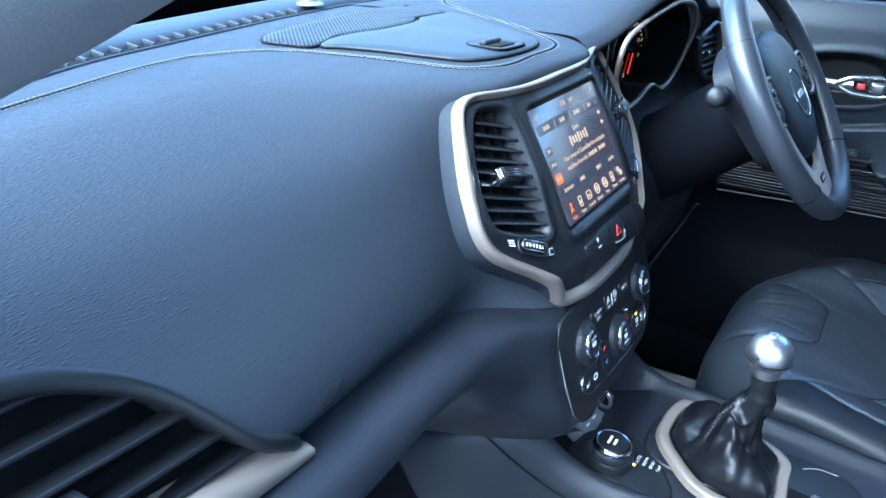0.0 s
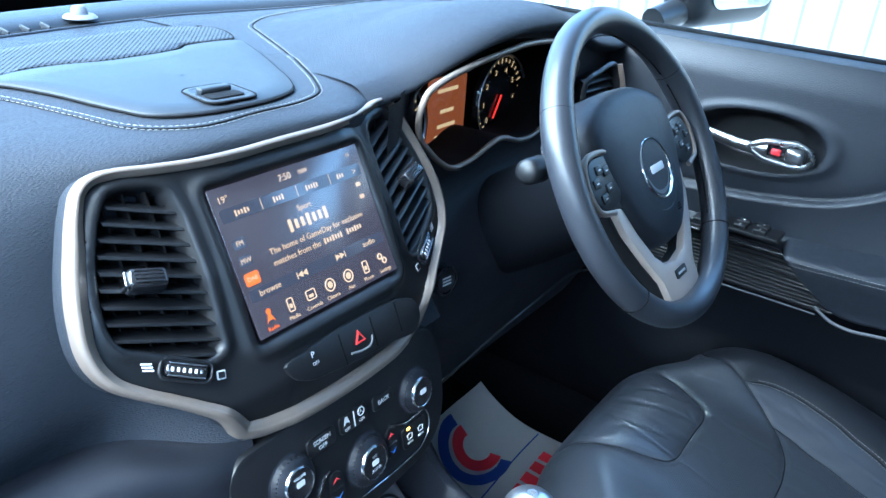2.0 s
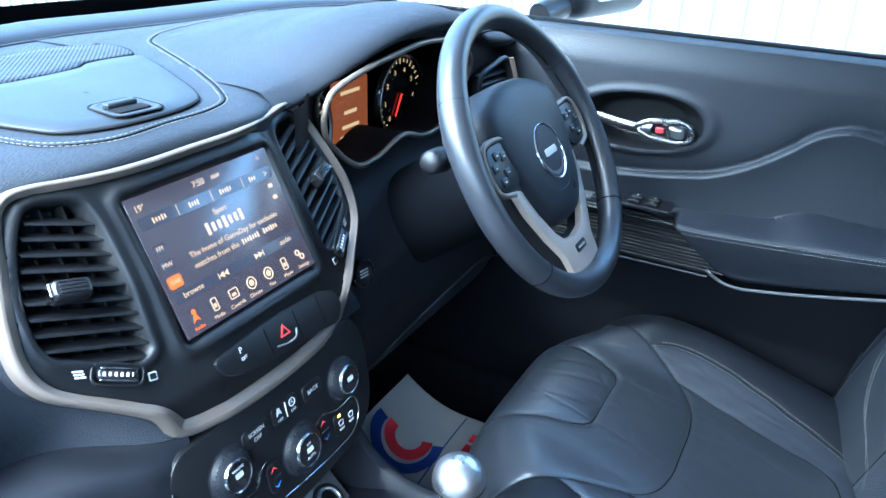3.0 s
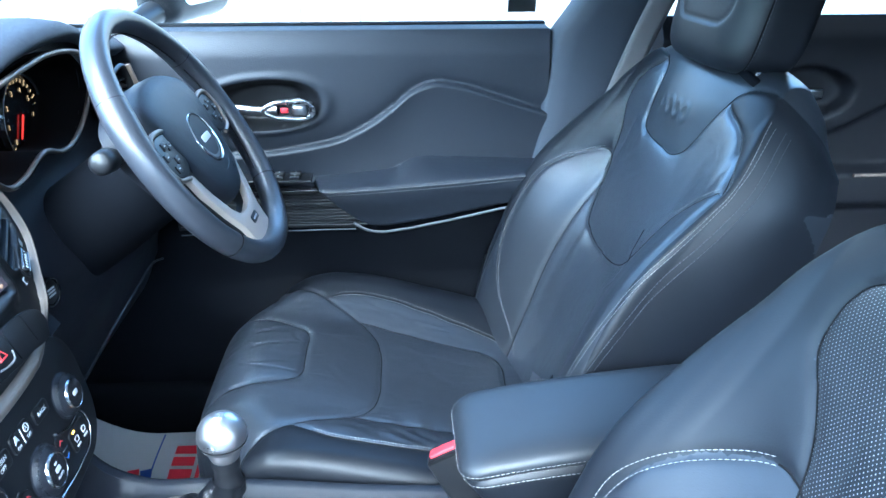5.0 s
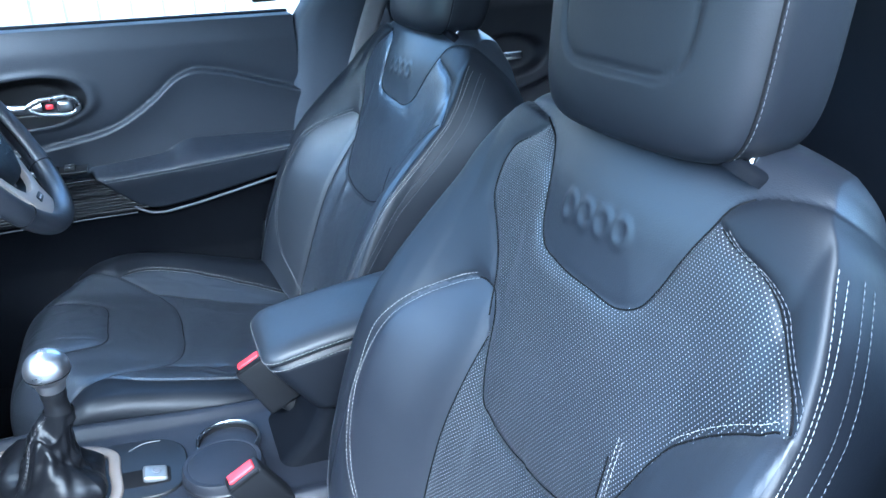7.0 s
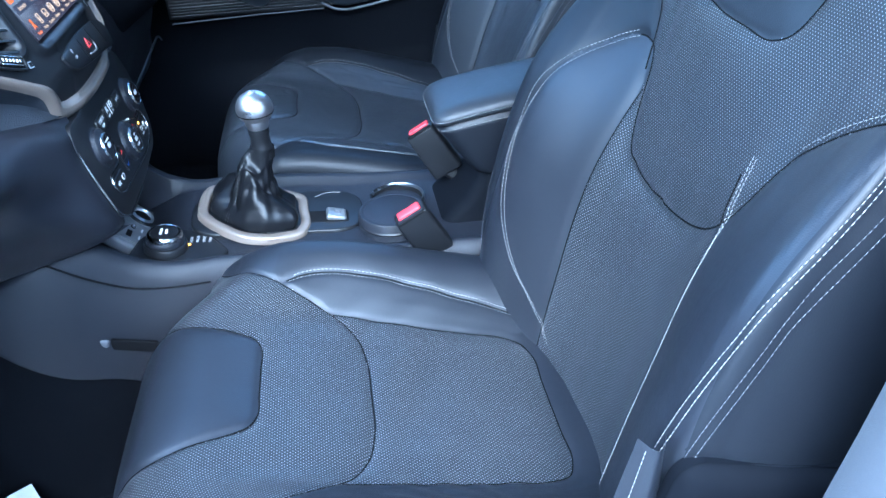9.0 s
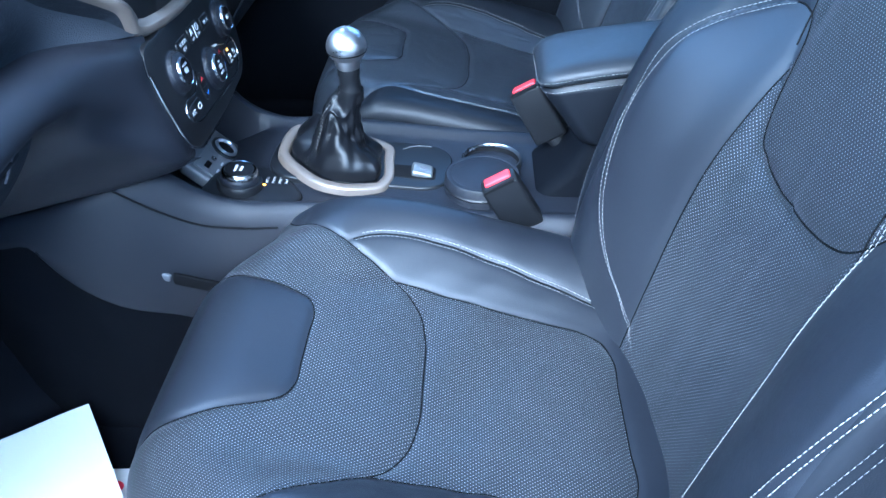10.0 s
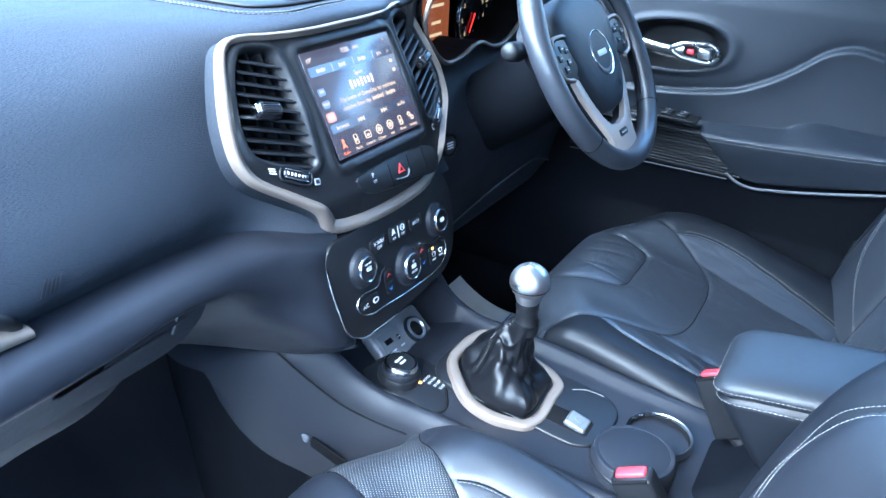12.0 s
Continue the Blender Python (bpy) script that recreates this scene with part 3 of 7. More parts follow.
gX = cub([0, .40, .50, .62, .74, .84, .92, 1.0, 1.12, 1.4], [0, .44, .545, .68, .82, .93, .99, 1.01, 1.01, .97])
gF = cub([0, .2, .35, .43, .50, .62, .74, .84, .92, 1.0, 1.12, 1.4], [0, .04, .20, .36, .50, .75, .94, 1.0, .92, .62, .05, -1.0])
gU = cub([0, .2, .35, .43, .50, .62, .74, .84, .92, 1.0, 1.12, 1.4], [0, 0, .01, .05, .12, .36, .72, .92, .90, .66, .05, -1.0])
embI = cub([1.0, 1.14, 1.16, 1.18, 1.205, 1.22, 1.246, 1.27, 1.30, 1.42], [.05, .060, .070, .076, .078, .082, .092, .115, .20, .30])
embO = cub([1.0, 1.14, 1.158, 1.182, 1.211, 1.238, 1.255, 1.27, 1.285, 1.30, 1.42], [.06, .072, .080, .089, .101, .113, .120, .133, .16, .21, .30])
vIn = cub([0, .03, .065, .084, .094, .102, .112, .130, .146, .17, .20, .220, .232, .242, .35], [.972, .972, .982, .998, 1.030, 1.066, 1.088, 1.098, 1.097, 1.084, 1.054, 1.012, .95, .84, .70])
vOut = cub([0, .03, .065, .092, .112, .130, .146, .155, .17, .20, .222, .238, .247, .254, .35], [.970, .971, .978, .990, 1.006, 1.030, 1.070, 1.087, 1.103, 1.127, 1.140, 1.147, 1.13, 1.0, .70])


def v_line(x, q):
    return np.where(np.asarray(q) < 0, vOut(x), vIn(x))
lowC = cub([.58, .72, .80, .89, .95, 1.03, 1.06, 1.1], [.106, .112, .115, .118, .116, .108, .104, .10])
upC = cub([.9, 1.05, 1.084, 1.127, 1.154, 1.175, 1.20, 1.22, 1.24, 1.25, 1.4], [.104, .106, .116, .133, .152, .169, .172, .168, .155, .138, .11])


upO = cub([.9, 1.10, 1.125, 1.146, 1.17, 1.184, 1.198, 1.216, 1.226, 1.234, 1.245, 1.3, 1.4], [.205, .212, .228, .240, .226, .212, .199, .182, .164, .139, .119, .10, .09])


def bx(q, s):
    return bW(s) * gX(np.abs(q) / .30)


def e_emblem(q, s):
    return rc(np.where(np.asarray(q) < 0, embO(s), embI(s)) - bx(q, s), s - 1.152 - .06 * np.sign(q) * bx(q, s), .03)


def e_v(q, s):
    x = bx(q, s)
    k = (v_line(x + .001, q) - v_line(x - .001, q)) / .002
    return (s - v_line(x, q)) / np.sqrt(1 + k * k)


def e_low(q, s):
    return lowC(s) - bx(q, s)


def e_up(q, s):
    return np.where(np.asarray(q) < 0, upO(s), upC(s)) - bx(q, s)


def back_region(q, s):
    v = e_v(q, s) > 0
    r = np.where(v, np.where(e_emblem(q, s) > 0, 1, np.where(e_up(q, s) > 0, 0, np.where(q < 0, 4, 5))), np.where(e_low(q, s) > 0, 2, np.where(q < 0, 3, 6)))
    return np.where((s > 1.30) & (e_emblem(q, s) <= 0), np.where(q < 0, 4, 5), r)


def back_seams(q, s):
    v = e_v(q, s)
    em = e_emblem(q, s)
    lines = [np.abs(v) + np.where(q < 0, .02 * sstep(.236, .25, bx(q, s)), 0), np.where(v > 0, np.abs(em), 9), np.where((v > 0) & (em < 0), np.abs(e_up(q, s)), 9), np.where(v < 0, np.abs(e_low(q, s)), 9)]
    d = np.minimum.reduce(lines)
    vsoft = 0.008 * np.exp(-(np.maximum(-v, 0) / .02)) * sstep(0, -.009, v) * np.exp(-(bx(q, s) / .12) ** 4)
    mk = np.zeros_like(np.asarray(q, float))
    for c in (-.036, -.012, .012, .036):
        e = np.abs(np.hypot((np.sign(q) * bx(q, s) - c) / .009, (s - 1.207) / .011) - 1) * .009
        mk = mk + .0013 * np.exp(-(e / .0028) ** 2)
    return mk - 0.0016 * np.exp(-(d / 0.0048) ** 2) + 0.0042 * (1 - np.exp(-d / 0.022)) - vsoft - np.where(em > 0, 0.0032, 0) * (1 - np.exp(-d / 0.007))


def backrest(q, s):
    a0 = np.abs(q) / .30
    a, t = np.minimum(a0, 1.0), np.clip((a0 - 1.0) / .4, 0, 1)
    u = sstep(.92, 1.14, s)
    f = gF(a) * (1 - u) + gU(a) * u
    fwd = bB(s) * f
    ty = (bpy_(s + .002) - bpy_(s - .002)) / .004
    tz = (bpz(s + .002) - bpz(s - .002)) / .004
    ln = np.hypot(ty, tz) + 1e-9
    ny, nz = tz / ln, -ty / ln
    crown = -0.10 * sstep(1.22, 1.40, s) * bx(q, s) ** 1.5
    lift = fwd + back_seams(q, s) - .7 * np.minimum(bx(q, s), .2) ** 2 * sstep(1.0, 1.2, s)
    X = np.sign(q) * bx(q, s)
    P = np.stack([X, bpy_(s) + ny * lift, bpz(s) + nz * lift + crown], -1)
    R = np.stack([X * (1 - .03 * t - .10 * t * sstep(1.1, 1.3, s)), np.maximum(bpy_(s) - .15, -.828) + 0 * X, bpz(s) - .10 * sstep(1.08, 1.32, s) + 0 * X], -1)
    bulge = np.stack([np.sign(q) * .012 * np.sin(np.pi * t), 0 * t, 0 * t], -1)
    return P + (R - P) * t[..., None] + bulge


def sheet_normals(S, q, w):
    e = 0.002
    a, b = S(q + e, w) - S(q - e, w), S(q, w + e) - S(q, w - e)
    n = np.cross(a, b)
    return n / (np.linalg.norm(n, axis=-1)[..., None] + 1e-9)


def seam_thread(name, S, q, w, parent, side=1, **kw):
    q, w = np.asarray(q, float), np.asarray(w, float)
    n = sheet_normals(S, q, w) * side
    return part(name, stitches(name, S(q, w), n, M_THREAD, **kw), parent)


def seam_line(S, q, w, parent, side=1):
    """The dark sunk line where two hides are sewn together."""
    q, w = np.asarray(q, float), np.asarray(w, float)
    return part("seam", tube("seam", S(q, w) + sheet_normals(S, q, w) * side * .0001, .0010, M_DARK, n=5), parent)


def headrest_point(U, V):
    """The headrest's skin: U round it, V from its foot to its top."""
    ce = lambda x, e: np.sign(np.cos(x)) * np.abs(np.cos(x)) ** e
    se = lambda x, e: np.sign(np.sin(x)) * np.abs(np.sin(x)) ** e
    X, Y, Z = .131 * ce(V, .30) * se(U, .42), .052 * ce(V, .34) * ce(U, .5), .122 * se(V, .36) + 0 * U
    X = X * (1 + .02 * (Z / .1))
    d = rc(.078 + .06 * Z - np.abs(X), Z + .062, .03)
    Y = Y + np.where(Y > .02, -.0035 * np.exp(-(d / .003) ** 2) - .002 * sstep(0, .006, d), 0)
    Y = Y + .018 * np.cos(X / .13 * 1.2) - .01
    return np.stack([X - .006, Y - .735 - .10 * Z, Z + 1.394], -1)


def headrest_mesh():
    U, V = np.meshgrid(np.linspace(-math.pi, math.pi, 220, endpoint=False), np.linspace(-math.pi / 2, math.pi / 2, 140), indexing="ij")
    return loft("headrest", headrest_point(U, V), M_LEATHER_SHADED, closed=True)


def front_seat(m, label, near=1.0):
    st = thing("front_seat", label, "car seat", m, group="front seats")
    pad = lambda q, w: cushion(q, w, near)
    # cushion
    cs = cut_sheet(pad, -.43, .43, -.60, .205, SEAT_H, [d_thigh, d_insert, lambda q, w: np.where(d_thigh(q, w) > -.007, 9.0, d_centre(q, w)), lambda q, w: np.where(d_thigh(q, w) > -.007, 9.0, d_bolster(q, w))], seat_region, range(6))
    base = part("cushion", panel("cushion", cs[4], M_LEATHER), st)
    for k, nm, mt, lb in ((0, "thigh_panel", M_PERF, "perforated leather thigh panel"), (1, "front_inset", M_LEATHER, "smooth leather inset"),
                          (2, "centre_panel", M_PERF, "perforated leather centre panel"), (3, "inner_bolster", M_LEATHER, ""), (5, "inner_bolster", M_LEATHER, "")):
        part(nm, panel(nm, cs[k], mt), base, lb)
    for sg in (-1, 1):
        w = np.linspace(-.55, -.185, 80)
        for off in (.004, -.005):
            seam_thread("stitching", pad, sg * (boltS(w) + (.024 if sg < 0 else 0) + off), w, base, lift=.0016)
        w = np.linspace(-.57, -.182, 90)
        seam_line(pad, sg * (boltS(w) + (.024 if sg < 0 else 0)), w, base)
    q = np.linspace(-.29, .29, 140)
    seam_line(pad, q, thighW(np.abs(q)), base)
    back_c = [(cenC(w), w) for w in (-.245, -.30, -.36, -.42, -.46)] + [(.110, -.483), (.088, -.493), (.04, -.494)]
    c = spline(back_c + [(-a, b) for a, b in back_c[::-1]], 150)
    seam_line(pad, c[:, 0], c[:, 1], base)
    ins = [(insH(w), w) for w in (.09, .04, 0, -.05, -.10, -.14)] + [(.066, -.158), (.052, -.1645), (.02, -.165)]
    c = spline([(.012 + a, b) for a, b in ins] + [(.012 - a, b) for a, b in ins[::-1]], 150)
    seam_line(pad, c[:, 0], c[:, 1], base)
    # side skirt and runners
    for sg in (-1, 1):
        part("side_trim", rbox("side_trim", (.03, .50, .13), .012, M_SATIN, (sg * .248, -.30, .57)), st, "black plastic seat side trim")
        part("runner", rbox("runner", (.04, .52, .05), .006, M_DARK, (sg * .19, -.28, .455)), st)
    part("seat_pan", rbox("seat_pan", (.46, .52, .12), .03, M_DARK, (0, -.29, .58)), st)
    # backrest
    bs = cut_sheet(backrest, -.42, .42, .59, 1.395, SEAT_H, [e_v, e_emblem, lambda q, s: np.where(e_emblem(q, s) > -.007, 9.0, e_up(q, s)), lambda q, s: np.where(e_v(q, s) > -.007, 9.0, e_low(q, s))], back_region, range(7))
    # hard shell behind
    S, A = np.meshgrid(np.linspace(.62, 1.262, 40), np.linspace(-1, 1, 30), indexing="ij")
    SH = np.stack([A * bW(S) * (.965 - .12 * sstep(1.12, 1.262, S)), bpy_(S) - .098 - .045 * (1 - A ** 4) + .03 * sstep(1.16, 1.262, S), bpz(S) - .012 * sstep(1.16, 1.262, S) * A ** 2], -1)
    back = part("backrest", loft("backrest", SH, M_SATIN, flip=True), st, "black back shell")
    for k in (4, 5):
        part("shoulder_side", panel("shoulder_side", bs[k], M_LEATHER_SHADED), back)
    for k, nm, mt, lb in ((0, "upper_panel", M_PERF, "perforated leather upper panel"), (1, "yoke", M_LEATHER, "smooth leather yoke with an embossed mark"),
                          (2, "lumbar_panel", M_PERF, "perforated leather lumbar panel"), (3, "side_bolster", M_LEATHER, ""), (6, "side_bolster", M_LEATHER, "")):
        part(nm, panel(nm, bs[k], mt), back, lb)
    # stitched lines: round each bolster, down its flank, along the panels
    inv_g = lambda x: .30 * np.interp(x, gX(np.linspace(0, 1, 200)), np.linspace(0, 1, 200))

    def line(name, q, w, mat=M_THREAD):
        part(name, stitches(name, backrest(q, w), -sheet_normals(backrest, q, w), mat), back)

    def sewn(xs, ss):
        xs, ss = np.asarray(xs, float), np.asarray(ss, float)
        seam_line(backrest, np.sign(xs) * inv_g(np.clip(np.abs(xs) / bW(ss), 0, .985)), ss, back, -1)

    x = np.linspace(-.234, .144, 130)
    sewn(x, np.where(x < 0, vOut(np.abs(x)), vIn(np.abs(x))))
    w = np.linspace(.66, 1.05, 70)
    sewn(lowC(w), w)
    sewn(-lowC(w), w)
    w = np.linspace(1.07, 1.248, 50)
    sewn(upC(w), w)
    w = np.linspace(1.15, 1.243, 50)
    sewn(-upO(w), w)
    c = spline([(embI(w), w) for w in (1.275, 1.255, 1.235, 1.215, 1.195)] + [(.073, 1.179), (.061, 1.163), (.034, 1.1555), (-.02, 1.151), (-.056, 1.150), (-.075, 1.159), (-.087, 1.178)] + [(-embO(w), w) for w in (1.20, 1.22, 1.24, 1.258, 1.272)], 140)
    sewn(c[:, 0], c[:, 1])

    cr = spline([(.105, .72), (.140, .755), (.172, .782), (.203, .827), (.222, .886), (.232, .96), (.228, 1.015), (.210, 1.052), (.185, 1.080), (.170, 1.092), (.155, 1.1)], 120)
    for off in (.0035, -.004):
        line("stitching", cr[:, 0] + off, cr[:, 1] + off * .5)
        w = np.linspace(.66, 1.25, 110)
        q = cub([.66, .80, .876, .946, 1.005, 1.069, 1.16, 1.27], [.228, .238, .246, .257, .270, .285, .296, .304])(w)
        line("stitching", -(q + off), w)
        q = cub([.66, .88, 1.0, 1.1, 1.2, 1.27], [.272, .278, .296, .312, .318, .322])(w)
        line("dark_stitching", -(q + off), w, M_PILLAR)
        line("dark_stitching", q + off, w, M_PILLAR)
    w = np.linspace(.68, 1.07, 70)
    for off in (.006, .011):
        line("edge_stitching", -inv_g(np.clip((lowC(w) + off) / bW(w), 0, .99)), w)
    x = np.linspace(.156, .234, 30)
    line("stitching", -inv_g(np.clip(x / bW(vOut(x)), 0, .99)), vOut(x) + .006)
    w = np.linspace(1.15, 1.245, 40)
    for off in (.005, .010):
        line("dark_stitching", -inv_g(np.clip((upO(w) + off) / bW(w), 0, .99)), w, M_PILLAR)
    # leather flap over the recliner and the plastic cover below the backrest's side
    for sg in (-1, 1):
        dz = 0 if sg < 0 else -.08
        fl = np.array([[(sg * (.262 + .016 * math.sin(u * math.pi) - .010 * v * u), -.446 - (.060 - .032 * v) * u - .034 * v, .775 + dz + .155 * v - .012 * u * v) for v in np.linspace(0, 1, 14)] for u in np.linspace(0, 1, 12)])
        flap = part("recliner_flap", loft("recliner_flap", fl, M_LEATHER, flip=sg > 0), st, "leather flap over the recliner")
        part("stitching", stitches("stitching", fl[2], np.tile([sg, .3, 0], (14, 1)), M_THREAD), flap)
        part("recliner_cover", rbox("recliner_cover", (.034, .30, .26), .022, M_PLASTIC_SHADED, seg=4), st, "black plastic recliner cover", m=pose(sg * .268, -.625, .745 + dz, 15, 0, 0))
    # headrest
    hr = part("headrest", headrest_mesh(), back, "padded leather headrest")
    for sg in (-1, 1):
        part("post", tube("post", [(sg * .070 - .042, -.716, 1.27), (sg * .070 - .035, -.735, 1.33)], .0060, M_CHROME), hr, "chrome post")
        part("post_sleeve", lathe("post_sleeve", [(.0075, .002), (.012, .0032), (.018, .0028), (.0215, .0010), (.023, -.002), (.0235, -.008)], M_PLASTIC_SHADED), hr, m=pose(sg * .070 - .044, -.718, 1.2765 + .003 * sg, 24, -6 + 9 * sg, 0))
        V = np.linspace(-1.45, 1.45, 160)
        side = np.tile([sg * .7, .7, 0], (160, 1))
        part("stitching", stitches("stitching", headrest_point(np.full(160, sg * 1.22), V), side, M_PILLAR, lift=.0008, r=.00028), hr)
        part("seam", tube("seam", headrest_point(np.full(160, sg * 1.17), V), .0011, M_DARK, n=5), hr)
    return st


seat_p = front_seat(pose(-.36, 0, 0), "black leather front seat with perforated panels and pale stitching")
for o in seat_p.children:
    if o.name.startswith("backrest"):
        piv = Vector((0, -.53, .68))
        o.matrix_basis = Matrix.Translation(piv) @ pose(0, 0, 0, 0, 0, 4) @ Matrix.Translation(-piv)
seat_d = front_seat(pose(.4246, -.0372, .0103), "worn creased black leather driver's seat behind the wheel", .35)
for o in seat_d.children:
    if o.name.startswith("backrest"):
        piv = Vector((0, -.53, .68))
        o.matrix_basis = Matrix.Translation(piv) @ pose(.0118, 0, 0, 6.2, 0, 4) @ Matrix.Translation(-piv)
        for k in [k for k in o.children if k.name.startswith("edge_stitching")]:
            bpy.data.objects.remove(k)

# the driver's seat is worn smoother; its light is painted as paler tops, darker flanks
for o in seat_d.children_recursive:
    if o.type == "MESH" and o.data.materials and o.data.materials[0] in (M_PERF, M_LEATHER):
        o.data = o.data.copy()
        o.data.materials[0] = M_PERF_WORN_LIT if o.data.materials[0] == M_PERF else M_LEATHER_SHADED if o.name.startswith(("cushion", "shoulder_side", "headrest")) else M_LEATHER_CREASED_LIT if o.parent.name.startswith("cushion") else M_LEATHER_WORN_LIT

# ---- dashboard ----
dash = thing("dashboard", "dark soft-touch dashboard with double pale stitching", "dashboard")
ST = [-.76, -.45, -.30, -.20, -.14, 0.0, .10, .155]
NY = [[.80] * 8, [.60] * 8, [.48] * 8,
      [.31, .345, .33, .26, .22, .20, .20, .22],
      [.225, .262, .245, .185, .145, .125, .125, .15],
      [.15, .18, .168, .150, .128, .105, .105, .13],
      [.10, .115, .116, .118, .125, .12, .12, .13],
      [.072, .076, .084, .088, .074, .07, .07, .07],
      [.088, .094, .098, .086, .034, .03, .03, .03]]
NZ = [[1.235] * 8, [1.272] * 8, [1.282] * 8,
      [1.277, 1.283, 1.282, 1.275, 1.272, 1.274, 1.272, 1.275],
      [1.262, 1.272, 1.270, 1.265, 1.262, 1.268, 1.266, 1.266],
      [1.222, 1.232, 1.232, 1.240, 1.240, 1.250, 1.25, 1.24],
      [1.16, 1.164, 1.168, 1.17, 1.17, 1.18, 1.18, 1.18],
      [1.094, 1.094, 1.094, 1.092, 1.09, 1.09, 1.09, 1.09],
      [1.066, 1.064, 1.060, 1.052, 1.040, 1.03, 1.03, 1.03]]
KN = [0, .12, .25, .42, .52, .62, .74, .89, 1.0]
fyk, fzk = [cub(ST, r) for r in NY], [cub(ST, r) for r in NZ]


def pad_at(x, t):
    """A point of the pad's surface: x across the car, t from the windscreen (0) to the lower crease (1)."""
    x, t = np.broadcast_arrays(np.asarray(x, float), np.asarray(t, float))
    ys, zs = np.stack([f(x) for f in fyk], -1), np.stack([f(x) for f in fzk], -1)
    k = np.array(KN)
    i = np.clip(np.searchsorted(k, t, side="right") - 1, 0, len(k) - 2)

    def ev(v):
        m = np.gradient(v, k, axis=-1)
        g = lambda a, j: np.take_along_axis(a, j[..., None], -1)[..., 0]
        h = k[i + 1] - k[i]
        u = (t - k[i]) / h
        return (g(v, i) * (1 + 2 * u) * (1 - u) ** 2 + h * g(m, i) * u * (1 - u) ** 2 + g(v, i + 1) * u * u * (3 - 2 * u) + h * g(m, i + 1) * u * u * (u - 1))
    return np.stack([x, ev(ys), ev(zs)], -1)


def on_pad(x, y, lift=0.0):
    """The point of the pad above (x, y)."""
    lo, hi = np.zeros_like(np.asarray(x, float)), np.full_like(np.asarray(x, float), .70)
    for _ in range(40):
        mid = (lo + hi) / 2
        far = pad_at(x, mid)[..., 1] > y
        lo, hi = np.where(far, mid, lo), np.where(far, hi, mid)
    p = pad_at(x, lo)
    p[..., 2] += lift
    return p


# the side vent's arched opening is cut out of the pad
def d_sidevent(x, t):
    p = pad_at(x, t)
    top = cub([-.80, -.66, -.60, -.56, -.52, -.47, -.45], [1.205, 1.203, 1.186, 1.160, 1.112, 1.07, 1.03])(p[..., 0])
    return top - p[..., 2]


pd = cut_sheet(pad_at, -.76, .155, 0.0, 1.0, .006, [d_sidevent], lambda x, t: np.where(d_sidevent(x, t) > 0, 1, 0), [0])
part("upper_pad", make("upper_pad", pd[0][0], pd[0][1][:, ::-1].copy(), M_PAD), dash, "soft grained vinyl pad")

# lower roll, glove box face and wing beside the climate panel
LX = [-.76, -.45, -.30, -.258, -.235, -.20, -.16, -.118]
LY = [[.090, .096, .100, .098, .095, .086, .050, .026], [.042, .050, .056, .054, .050, .040, .022, .020], [.028, .036, .042, .041, .038, .029, .015, .013],
      [.040, .048, .056, .055, .049, .034, .008, .005], [.080, .086, .092, .090, .074, .043, .002, -.002], [.170, .175, .178, .180, .160, .105, .018, .000],
      [.240, .242, .260, .290, .290, .250, .088, .014], [.42, .42, .42, .42, .40, .36, .30, .25]]
LZ = [[1.066, 1.064, 1.060, 1.057, 1.055, 1.052, 1.044, 1.034], [1.058, 1.055, 1.052, 1.048, 1.046, 1.042, 1.026, 1.010], [1.036, 1.033, 1.030, 1.022, 1.012, 1.003, .990, .975],
      [1.021, 1.018, 1.015, 1.003, .985, .970, .952, .938], [1.010, 1.006, 1.003, .980, .955, .935, .915, .902], [.903, .903, .903, .905, .905, .900, .892, .885],
      [.818, .818, .818, .822, .826, .836, .867, .884], [.81, .81, .81, .81, .82, .83, .86, .88]]
lyk, lzk = [cub(LX, r) for r in LY], [cub(LX, r) for r in LZ]
xs = np.linspace(-.76, -.118, 120)
LK = np.linspace(0, 1, 8)
rows = []
for x in xs:
    a, b = cub(LK, [f(x) for f in lyk]), cub(LK, [f(x) for f in lzk])
    t = np.linspace(0, 1, 70)
    body = np.stack([np.full(70, x), a(t), b(t)], -1)
    rows.append(np.concatenate([[body[0] + [0, .06, .006]], body]))
part("lower_roll", loft("lower_roll", np.array(rows), M_PLASTIC), dash, "grained lower dash roll")

# driver's side pad with the hood over the instruments
HX = [.13, .18, .24, .32, .40, .48, .55, .62, .70, .78]
hz = cub(HX, [1.268, 1.276, 1.300, 1.322, 1.328, 1.322, 1.302, 1.278, 1.266, 1.258])
hy = cub(HX, [.120, .115, .098, .086, .082, .084, .092, .10, .10, .12])
xs = np.linspace(.13, .78, 90)
rows = []
for x in xs:
    y1, z1 = float(hy(x)), float(hz(x))
    a = cub([0, .2, .42, .66, .84, .93, 1.0, 1.08], [.80, .60, .45, .27, .15, y1 + .012, y1 - .002, y1 + .012])
    b = cub([0, .2, .42, .66, .84, .93, 1.0, 1.08], [1.235, 1.272, 1.284, 1.284 * .35 + z1 * .65, z1 + .004, z1 - .002, z1 - .016, z1 - .028])
    t = np.linspace(0, 1.08, 70)
    rows.append(np.stack([np.full(70, x), a(t), b(t)], -1))
HOOD = np.array(rows)
part("driver_hood", loft("driver_hood", np.array(rows), M_PAD), dash, "vinyl hood over the instruments")


